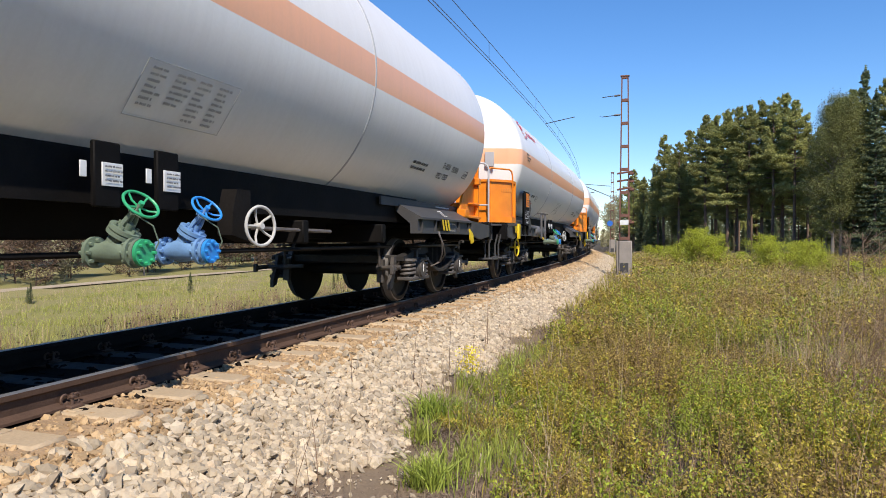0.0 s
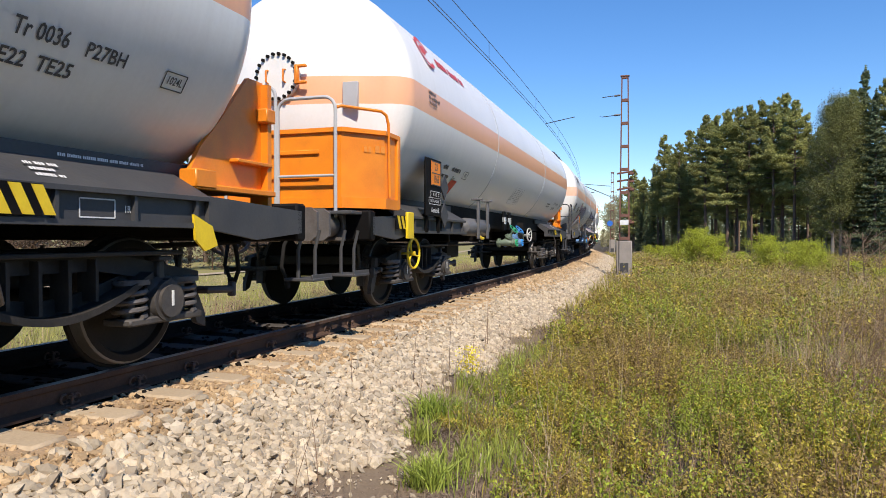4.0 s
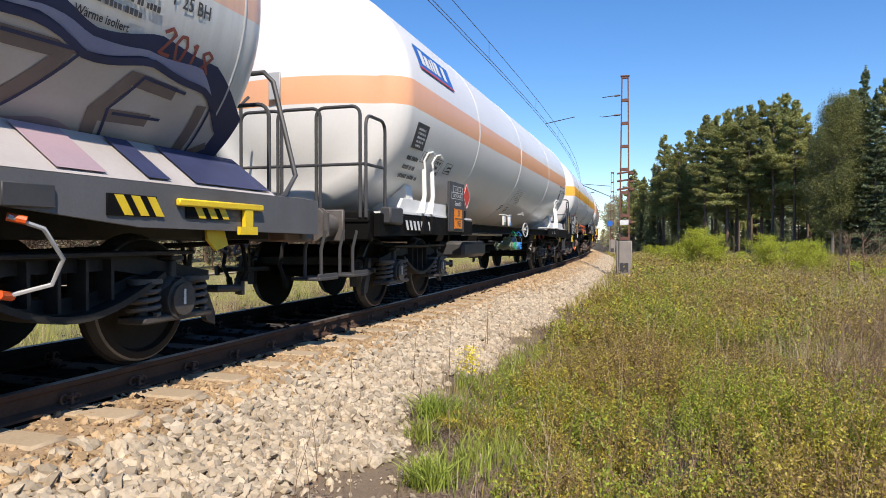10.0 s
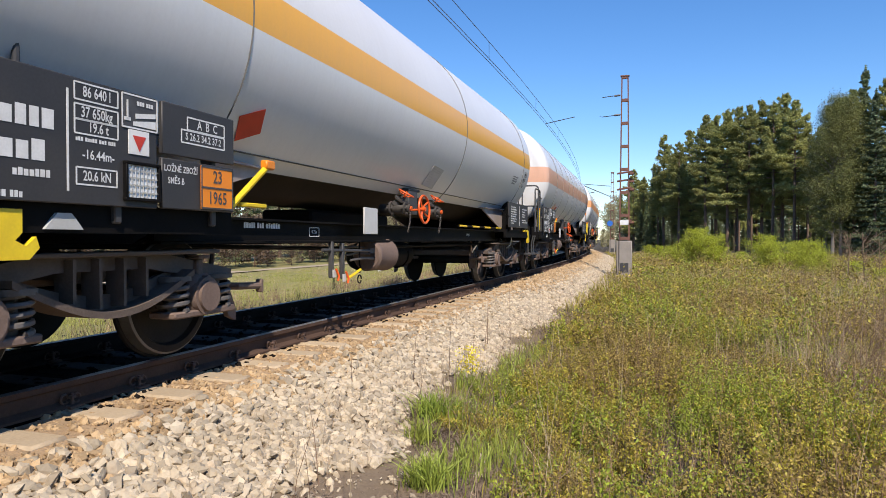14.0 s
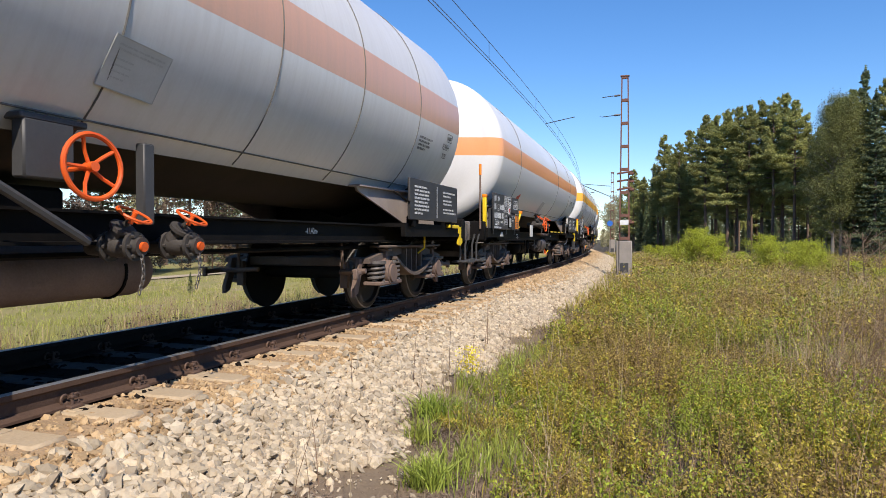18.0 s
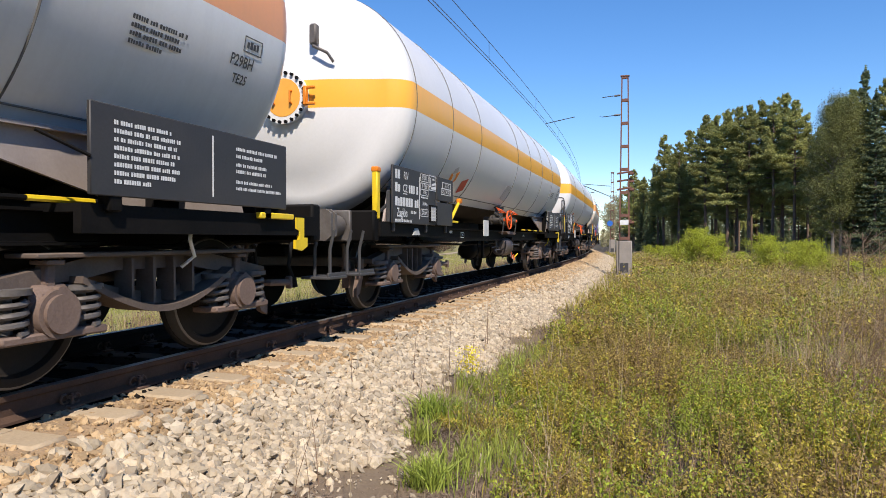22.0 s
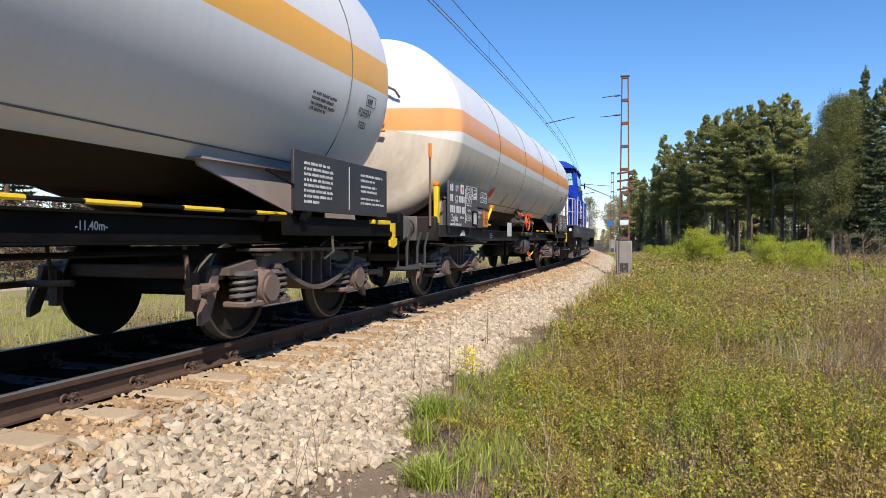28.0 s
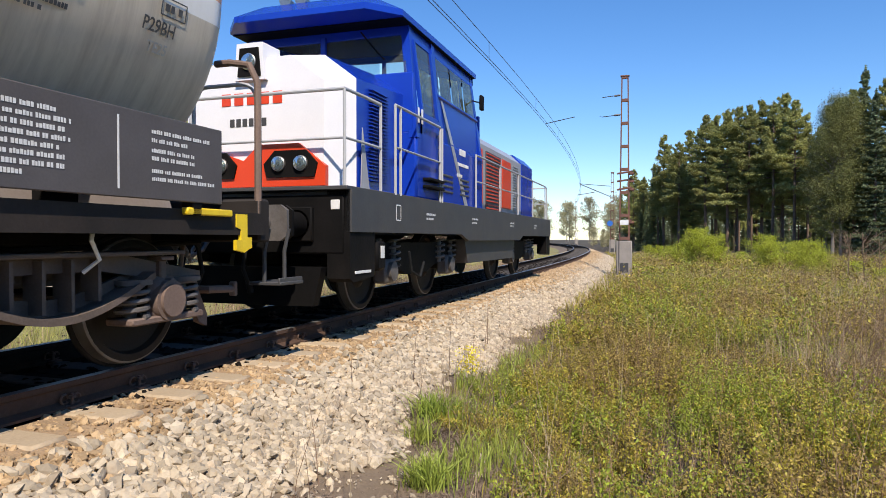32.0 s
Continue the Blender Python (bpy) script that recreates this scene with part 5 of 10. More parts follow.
    part("tow_hook", lambda: Shape().prism([(0, 1.1), (0.14, 1.1), (0.14, 0.92), (0.2, 0.92), (0.2, 0.84), (0.1, 0.80), (0.0, 0.82), (0.0, 0.9), (0.06, 0.9), (0.06, 0.98), (0, 1.0)], 1.34, 1.37), M_YELLOW, w.ob, at=(0, 15.3, 0), key="tow_hook")
    if seed == 101:
        part("lashing_hook", lambda: Shape().prism([(1.5, 1.06), (1.66, 1.06), (1.66, 0.94), (1.62, 0.9), (1.68, 0.87), (1.74, 0.92), (1.76, 0.86), (1.7, 0.8), (1.5, 0.8)], 1.36, 1.39), M_YELLOW, w.ob, "yellow lashing hook", key="lashing_hook")
    part("step_edge", lambda: Shape().box((1.38, 14.95, 1.1), (0.06, 0.5, 0.05), 0.008), M_YELLOW, w.ob, key="step_edge")
    part("side_post", lambda: Shape().box((1.3, 0.75, 1.42), (0.07, 0.09, 0.56), 0.01), M_YELLOW, w.ob, key="yellow_post")
    part("post_tip", lambda: Shape().box((1.3, 0.75, 1.72), (0.085, 0.105, 0.06), 0.01), M_ORANGE, w.ob, key="post_tip")
    shunter_step(w, 0.35)
    shunter_step(w, L - 0.35)
    part("cable_loop", lambda: Shape().tube([(1.22, 14.1, 1.02), (1.24, 14.05, 0.9), (1.2, 14.15, 0.78), (1.12, 14.1, 0.7)], 0.014, 6), M_WHITE if seed % 3 else M_YELLOW, w.ob, key=("cable", seed % 3 == 0))
    if flanged:
        cover = end_flange(w, 1.05, zc)
        part("cover_stripe", lambda: Shape().lathe([(-0.004, 0.0), (-0.004, 0.24), (0.002, 0.24)], axis="y", n=32), M_STRIPE_D, cover, "orange painted middle of the cover", key="cover_stripe")
        part("end_valve", lambda: Shape().box((0.35, 1.02, 3.45), (0.1, 0.1, 0.26), 0.02).tube([(0.35, 0.98, 3.3), (0.55, 0.98, 3.2), (0.6, 1.05, 3.1)], 0.02, 6), M_CAST, w.ob, key="end_valve")
    if rails:
        y = 0.62 if "front" in rails else L - 0.62
        for x in (0.55, 1.1):
            rail_frame(w.ob, cross_hoop(y, x - 0.22, x + 0.22, 1.1, 2.35, 0.1), 0.02, M_DARK)
        rail_frame(w.ob, hoop(1.28, y - 0.3, y + 0.55, 1.1, 2.25, 0.1), 0.02, M_DARK)
        rail_frame(w.ob, [(-1.1, y, 1.8), (1.28, y, 1.8), (1.28, y + 0.5, 1.8)], 0.018, M_DARK)
        rail_frame(w.ob, hoop(1.28, y + 0.2, y + 1.1, 1.1, 2.05, 0.1), 0.02, M_DARK)
    if "back" in posts:
        rail_frame(w.ob, [(1.3, L - 0.75, 1.1), (1.3, L - 0.75, 2.2), (1.2, L - 0.72, 2.36), (1.0, L - 0.7, 2.4), (0.85, L - 0.7, 2.4)], 0.03, M_BROWN)
        rail_frame(w.ob, cross_hoop(L - 0.55, 0.5, 1.15, 1.1, 2.25, 0.14), 0.018, M_CLADGREY)
    if posts:
        part("corner_post", lambda: Shape().tube([(1.25, 0.6, 1.1), (1.25, 0.6, 2.15)], 0.02, 6), M_BROWN, w.ob, key="corner_post")
        part("post_cap", lambda: Shape().cyl((1.25, 0.6, 2.1), (1.25, 0.6, 2.3), 0.026, 8), M_ORANGE, w.ob, key="post_cap")
    FLEET.append(w)
    return w


def a_common(w, r, zc, frame_paint, sill_z0, sill_z1, seed):
    """What the longer wagons share: sills, bogies, buffers, big valves' stand and the printed tank data."""
    L = w.length
    part("centre_sill", lambda: Shape().box((0, L / 2, 1.05), (0.46, L - 1.3, 0.3), 0.02), frame_paint, w.ob, key=("a_centre", frame_paint.name, L))
    for y in (0.70, L - 0.70):
        part("headstock", lambda: Shape().box((0, 0, 1.06), (2.7, 0.16, 0.34), 0.02), frame_paint, w.ob, at=(0, y, 0), key="a_head" + frame_paint.name)
    w.bogies(M_BOGIE, M_BOGIE_L)
    buffers(w.ob, 0.62, -1, M_CAST, M_CAST)
    buffers(w.ob, L - 0.62, 1, M_CAST, M_CAST)
    part("brake_pipe", lambda: Shape().tube([(0.75, 0.8, 0.88), (0.8, 4.0, 0.8), (0.8, L - 4.0, 0.8), (0.75, L - 0.8, 0.88)], 0.022, 6), M_BLACK, w.ob, key=("a_pipe", L))
    for y in (4.6, 6.6, 11.2, 13.2):
        part("cross_member", lambda: Shape().box((0, 0, 0.98), (2.1, 0.12, 0.24), 0.015), M_BLACK, w.ob, at=(0, y, 0), key="a_cross")
    part("equipment_box", lambda: Shape().box((0.5, 5.8, 0.72), (0.5, 0.8, 0.32), 0.03), M_BLACK, w.ob, key="a_equip")
    part("air_reservoir", lambda: Shape().lathe([(6.6, 0.0), (6.63, 0.14), (6.7, 0.18), (7.7, 0.18), (7.77, 0.14), (7.8, 0.0)], (0.1, 0, 0.72), "y", 24), M_BLACK, w.ob, key="a_res")
    shunter_step(w, 0.35)
    shunter_step(w, L - 0.35)
    part("tow_hook", lambda: Shape().prism([(0, 1.08), (0.2, 1.0), (0.26, 0.86), (0.12, 0.82), (0.02, 0.9)], 1.36, 1.38), M_YELLOW, w.ob, at=(0, L - 2.2, 0), key="a_tow")


def data_block(w, r, zc, u, phi, seed, ghost=True):
    """The tank's table of small print, as faded rows on a slightly cleaner square."""
    m = on_tank(r, zc, u, phi)
    outline(w.ob, m @ Matrix.Translation((0.49, 0.04, -0.002)), 0.98, 0.42, 0.006, M_GHOST)
    for k, (a, rows) in enumerate(((0.06, 7), (0.29, 6), (0.52, 8), (0.74, 8))):
        print_lines(w.ob, m @ Matrix.Translation((a, 0.2, 0)), [random.Random(seed + k * 9 + q).uniform(0.1, 0.19) for q in range(rows)], 0.021, 0.045, M_GHOST_D, seed + k)


def a_wagon(front, label, seed, orange_box, rear_orange=True):
    L = 18.3
    w = Wagon("tank_wagon", label, L, 12.1, front)
    r, zc = 1.52, 2.74
    w.stripe = M_WHITE
    part("tank", lambda: tank_shape(1.05, 17.1, r, 0.6, 0.38, zc), M_TANK_A, w.ob, key="a_tank")
    for u in (6.3, 11.9):
        seam(w, u, r, zc, M_CLADGREY, 0.02)
    a_common(w, r, zc, M_BLACK, 0.9, 1.2, seed)
    # black sheets added for the shaded gap under the tank, and sloped end sills
    for sx in (-1, 1):
        part("side_skirt", lambda: Shape().prism([(3.2, 1.14), (15.1, 1.14), (14.6, 1.5), (3.7, 1.5)], -0.02, 0.02), M_BLACK, w.ob, at=(sx * 0.95, 0, 0), key="a_underside_shade")
        for y0, y1, key in ((13.75, 16.3, "r"), (2.0, 4.55, "f")):
            sill = part("end_sill", lambda: Shape().prism([(0.98, 1.42), (1.36, 1.21), (1.36, 1.18), (1.31, 1.18), (1.31, 1.02), (1.37, 1.02), (1.37, 0.985), (1.2, 0.985), (1.2, 1.12), (0.98, 1.3)], y0, y1, "y")
                        .prism([(1.0, 1.36), (1.03, 1.36), (1.03, 1.47), (1.0, 1.47)], y0 - 0.6, y1 + 0.2, "y"), M_DARK, w.ob, "dark grey sloped end sill", at=Matrix.Identity(4) if sx > 0 else Matrix.Diagonal((-1, 1, 1, 1)), key=("a_end_sill", key, sx))
            for k in range(5):
                part("rib", lambda: Shape().prism([(1.2, 1.0), (1.345, 1.0), (1.345, 1.185), (1.2, 1.25)], -0.012, 0.012, "y"), M_DARK, sill, at=Matrix.Translation((0, y0 + 0.12 + k * (y1 - y0 - 0.24) / 4, 0)), key="a_sill_rib")
        part("corner_panel", lambda: Shape().prism([(16.3, 1.22), (17.6, 1.16), (17.6, 0.96), (16.9, 0.9), (16.3, 0.98)], -0.02, 0.02), M_DARK, w.ob, at=(sx * 1.33, 0, 0), key="a_corner")
        part("corner_panel", lambda: Shape().prism([(2.0, 1.22), (0.7, 1.16), (0.7, 0.96), (1.4, 0.9), (2.0, 0.98)], -0.02, 0.02), M_DARK, w.ob, at=(sx * 1.33, 0, 0), key="a_corner_f")
    part("platform", lambda: Shape().box((0, 2.4, 1.1), (2.6, 3.4, 0.05), 0.01), M_BLACK, w.ob, key="a_plat")
    part("platform", lambda: Shape().box((0, L - 2.4, 1.1), (2.6, 3.4, 0.05), 0.01), M_BLACK, w.ob, key="a_plat_r")
    for y in (2.4, L - 2.65):
        part("tank_saddle", lambda: Shape().prism([(-0.8, 1.12), (0.8, 1.12), (0.8, 1.44), (0.0, 1.22), (-0.8, 1.44)], 0, 0.25, "y"), M_BLACK, w.ob, at=(0, y, 0), key="a_cradle")
    # hazard stripes on the sill
    for y in (14.72, 1.5):
        o = slab("warning_board", w.ob, panel(1.385, y, 1.115), 0.36, 0.17, 0.01, M_BLACK, "black and yellow striped plate", 0.002)
        for k in range(3):
            part("stripe", lambda: Shape().prism([(-0.05, -0.08), (0.02, -0.08), (-0.06, 0.08), (-0.13, 0.08)], 0.001, 0.004, "z"), M_YELLOW, o, at=(k * 0.13 - 0.02, 0, 0), key="warn_stripe")
    print_lines(w.ob, panel(1.18, 14.95, 1.33, 55), [0.22, 0.2, 0.2], 0.03, 0.06, seed=seed + 3)
    print_lines(w.ob, panel(1.036, 15.3, 1.42), [0.7, 0.5], 0.02, 0.06, seed=seed + 4)
    outline(w.ob, panel(1.313, 15.33, 1.09), 0.26, 0.11)
    text(w.ob, "1R", 0.06, panel(1.313, 15.56, 1.09))
    part("cable_pair", lambda: Shape().tube([(1.36, 14.5, 1.02), (1.42, 14.48, 0.86), (1.4, 14.55, 0.7), (1.32, 14.66, 0.56), (1.2, 14.6, 0.5)], 0.011, 6).tube([(1.36, 14.44, 1.02), (1.43, 14.5, 0.84), (1.42, 14.62, 0.68), (1.32, 14.72, 0.58), (1.2, 14.66, 0.5)], 0.011, 6), M_CAST, w.ob, key="a_cables")
    # rear orange gusset and ladder
    if rear_orange:
        def gusset():
            s = Shape()
            for x in (-1.1, 1.1):
                s.prism([(16.3, 1.3), (17.33, 1.28), (17.33, 2.28), (17.12, 2.28), (16.78, 1.9), (16.5, 1.62)], x - 0.02, x + 0.02)
                s.prism([(17.3, 1.15), (17.36, 1.15), (17.36, 2.26), (17.3, 2.26)], x - 0.09, x + 0.09)
                s.box((x, 16.84, 1.3), (0.26, 1.06, 0.05), 0.01).box((x, 17.1, 1.55), (0.22, 0.5, 0.03), 0.006).box((x, 17.3, 1.98), (0.26, 0.14, 0.12), 0.01).box((x + 0.06, 16.42, 1.36), (0.16, 0.24, 0.14), 0.01)
            s.box((0, 17.33, 1.45), (2.2, 0.05, 0.3), 0.01)
            return s
        part("orange_gusset", gusset, M_ORANGE, w.ob, "orange painted end bracket", key="a_gusset")
    if orange_box:
        ring = [(-1.36, 1.42), (-1.36, 1.0), (-1.02, 0.56), (1.02, 0.56), (1.36, 1.0), (1.36, 1.42)]
        inner = [(1.3, 1.42), (1.3, 1.03), (1.0, 0.64), (-1.0, 0.64), (-1.3, 1.03), (-1.3, 1.42)]
        lip = [(a * 1.025, b - 0.03) for a, b in ring]
        box = part("crash_box", lambda: Shape().prism(ring + inner, 1.3, 2.12, "z"), M_ORANGE, w.ob, "orange crash protection box on the end platform", key="a_crash")
        part("top_lip", lambda: Shape().prism(lip + inner, 2.12, 2.17, "z"), M_ORANGE, box, key="a_crash_top")
        part("bottom_lip", lambda: Shape().prism(lip + inner, 1.26, 1.38, "z"), M_ORANGE, box, key="a_crash_low")
        for z in (1.62, 1.9):
            part("stiffener", lambda: Shape().box((0.1, 0.545, z), (1.3, 0.03, 0.05), 0.008), M_ORANGE, box, key=("a_stiff", z))
        part("rear_upright", lambda: Shape().box((1.37, 1.4, 1.72), (0.05, 0.08, 0.9), 0.008), M_ORANGE, box, key="a_upright")
        print_lines(box, panel(1.2, 0.78, 1.95) @ Matrix.Rotation(radians(-38), 4, "Y"), [0.3], 0.08, 0.1, M_GHOST_O, seed + 44)
        for x in (-0.95, -0.45):
            rail_frame(w.ob, [(x, 0.48, 1.1), (x, 0.48, 2.35), (x, 0.65, 2.5), (x, 0.85, 2.45)], 0.02, M_CLADGREY, "ladder_rail")
        for k in range(5):
            part("rung", lambda: Shape().tube([(-0.95, 0.48, 0), (-0.45, 0.48, 0)], 0.014, 6), M_CLADGREY, w.ob, at=(0, 0, 1.3 + 0.24 * k), key="a_rung")
        rail_frame(w.ob, cross_hoop(0.46, 0.27, 1.0, 1.15, 2.5, 0.14), 0.02, M_CLADGREY)
        rail_frame(w.ob, [(0.27, 0.46, 1.62), (1.0, 0.46, 1.62)], 0.016, M_CLADGREY)
        rail_frame(w.ob, cross_hoop(0.44, -0.06, 0.25, 1.15, 2.66, 0.12), 0.02, M_CLADGREY)
        rail_frame(w.ob, [(1.0, 0.48, 2.38), (1.04, 0.52, 2.4), (1.34, 0.96, 2.4), (1.38, 1.02, 2.36), (1.39, 1.06, 2.26), (1.4, 1.08, 1.4)], 0.018, M_ORANGE)
        part("end_platform", lambda: Shape().box((0, 0.5, 1.2), (2.5, 0.3, 0.04), 0.008), M_DARK, w.ob, key="a_end_plat")
        slab("end_notice", w.ob, Matrix.Translation((0.86, 1.12, 2.66)) @ Matrix.Rotation(radians(90), 4, "X"), 0.2, 0.32, 0.05, M_CLADGREY)
    end_flange(w, 1.1, zc + 0.18, 0.30, -0.08)
    # placard stand at the leading end
    for y in (2.45, 2.98):
        part("placard_post", lambda: Shape().box((1.38, 0, 1.5), (0.05, 0.05, 1.0), 0.008).tube([(1.36, 0, 1.25), (1.0, 0, 1.05)], 0.02, 6), M_BLACK, w.ob, at=(0, y, 0), key="placard_post")
    b = slab("placard_board", w.ob, panel(1.43, 2.64, 1.63), 0.68, 0.80, 0.025, M_BLACK, "black board with an orange hazard plate")
    hazard_plate(b, Matrix.Translation((0.06, 0.2, 0.012)), 0.40, 0.34)
    outline(b, Matrix.Translation((0.06, -0.1, 0.001)), 0.42, 0.09, 0.008)
    text(b, "A  B  C  D", 0.07, Matrix.Translation((0.08, -0.1, 0.001)))
    outline(b, Matrix.Translation((0.03, -0.19, 0.001)), 0.5, 0.09, 0.008)
    text(b, "S 30.5 36.5 40.5 50.5", 0.06, Matrix.Translation((0.03, -0.19, 0.001)), squeeze=0.75)
    text(b, "Gemisch B", 0.095, Matrix.Translation((0.05, -0.32, 0.001)))
    for k, z in enumerate((1.68, 1.26)):
        slab("folded_placard", w.ob, panel(1.40, 3.24, z) @ Matrix.Rotation(radians(45), 4, "Z"), 0.27, 0.27, 0.02, M_DARK, "dark diamond shaped placard holder")
    slab("red_label", w.ob, on_tank(r, zc, 4.21, -40), 0.32, 0.26, 0.002, M_RED, "", 0)
    handwheel(w.ob, (1.25, 2.3, 0.71), (1, -0.05, 0.0), 0.2, M_YELLOW, 0.3, 3)
    part("hook_bar", lambda: Shape().box((1.4, 1.75, 1.08), (0.04, 0.22, 0.34), 0.02), M_YELLOW, w.ob, key="a_yellow_bar")
    # underslung cylinder with two hangers
    cyl = part("small_tank", lambda: Shape().lathe([(4.9, 0.0), (4.94, 0.11), (5.02, 0.16), (6.28, 0.16), (6.36, 0.11), (6.4, 0.0)], (1.2, 0, 1.12), "y", 24), M_GREYP, w.ob, key="a_small_tank")
    for y in (5.36, 6.04):
        part("hanger", lambda: Shape().box((1.36, 0, 1.26), (0.05, 0.08, 0.7), 0.01).box((1.34, 0, 1.62), (0.2, 0.12, 0.03), 0.006), M_GREYP, cyl, at=(0, y, 0), key="a_hanger")
    part("tap", lambda: Shape().tube([(1.3, 5.5, 0.98), (1.36, 5.6, 0.92), (1.36, 5.7, 0.92)], 0.03, 8), M_YELLOW, w.ob, key="a_tap")
    # mid valves
    shift = -0.13 if seed == 12 else 0.0
    mid_valves(w, 8.85 + shift, 9.5 + shift, 0.835, 9.91 + shift, 1.01)
    # tank lettering
    print_lines(w.ob, on_tank(r, zc, 3.4, -28.5), [0.2], 0.07, 0.1, M_INK, seed)
    print_lines(w.ob, on_tank(r, zc, 3.82, -28.5), [0.5], 0.07, 0.1, M_INK, seed + 1)
    print_lines(w.ob, on_tank(r, zc, 3.35, -34), [0.5, ], 0.06, 0.1, M_INK, seed + 2)
    text(w.ob, "Zags", 0.1, on_tank(r, zc, 4.1, -34), M_INK)
    outline(w.ob, on_tank(r, zc, 4.63, -30), 0.26, 0.13, 0.008, M_INK)
    text(w.ob, "GE", 0.1, on_tank(r, zc, 4.63, -30), M_INK)
    data_block(w, r, zc, 8.65, -35, seed)
    text(w.ob, "TE22  TE25", 0.13, on_tank(r, zc, 14.95, -35), M_INK)
    text(w.ob, "Tr 0036", 0.14, on_tank(r, zc, 14.95, -28.5), M_INK, 0.75)
    text(w.ob, "P27BH", 0.13, on_tank(r, zc, 15.39, -29), M_INK)
    outline(w.ob, on_tank(r, zc, 15.98, -30), 0.2, 0.12, 0.008, M_INK)
    text(w.ob, "1024L", 0.08, on_tank(r, zc, 15.98, -30), M_INK, 0.75)
    print_lines(w.ob, on_tank(r, zc, 13.6, -31), [0.6, 0.55], 0.04, 0.08, M_INK, seed + 10)
    if orange_box:
        part("emblem", lambda: Shape().add([(r2 * math.cos(a), r2 * math.sin(a), 0.002) for a in np.linspace(0.3, 5.6, 25) for r2 in (0.19, 0.26)], [(2 * i, 2 * i + 1, 2 * i + 3, 2 * i + 2) for i in range(24)]).prism([(-0.12, 0.09), (0.1, 0.14), (0.1, 0.02), (-0.05, -0.06), (-0.12, -0.02)], 0.001, 0.003, "z"),
             M_LRED, w.ob, "dark red round emblem", at=on_tank(r, zc, 2.53, 30), key="a_emblem")
        print_lines(w.ob, on_tank(r, zc, 3.0, 29), [1.5], 0.14, 0.2, M_LRED, seed + 12, name="company_mark")
        print_lines(w.ob, on_tank(r, zc, 2.15, 5), [0.3, 0.5, 0.36], 0.04, 0.07, M_INK, seed + 13)
    else:
        print_lines(w.ob, on_tank(r, zc, 2.15, 5), [0.3, 0.5, 0.36], 0.04, 0.07, M_INK, seed + 13)
    FLEET.append(w)
    return w


def mid_valves(w, y1, y2, z, yh, zh, stands=True, geared=True, dull=(M_GREEN_D, M_BLUE_D)):
    if y1:
        big_valve(w, y1, z, dull[0], M_GREEN, M_GREEN, "green painted outlet valve")
    big_valve(w, y2, z, dull[1], M_BLUE, M_BLUE, "blue painted outlet valve")
    if yh:
        handwheel(w.ob, (1.48, yh - 0.17, zh), (1, -0.2, 0.02), 0.155, M_PALEGREY, 0.34, 5)
        if geared:
            part("gear_box", lambda: Shape().prism([(-0.22, -0.14), (0.02, -0.2), (0.02, 0.22), (-0.16, 0.22), (-0.22, 0.02)], 1.0, 1.14), M_BLACK, w.ob, at=(0.2, yh - 0.12, zh + 0.07), key="gear_box")
        part("gear_shaft", lambda: Shape().tube([(1.0, 0, 0), (1.0, 1.9, -0.02)], 0.02, 6), M_CAST, w.ob, at=(0, yh, zh), key="gear_shaft")
    if stands and y1:
        for y, m in ((y1 - 0.30, M_GREEN), (y2 - 0.40, M_BLUE)):
            o = part("label_stand", lambda: Shape().box((1.12, 0, 1.3), (0.04, 0.22, 0.42), 0.01), M_BLACK, w.ob, at=(0, y, 0.02), key="label_stand")
            slab("notice", o, panel(1.15, 0.03, 1.30), 0.17, 0.15, 0.01, M_PAPER)
            print_lines(o, panel(1.157, -0.04, 1.35), [0.14, 0.15, 0.12, 0.15], 0.012, 0.03, M_INK, 5)
            slab("small_notice", o, panel(1.15, -0.2, 1.32), 0.05, 0.1, 0.01, M_PAPER)


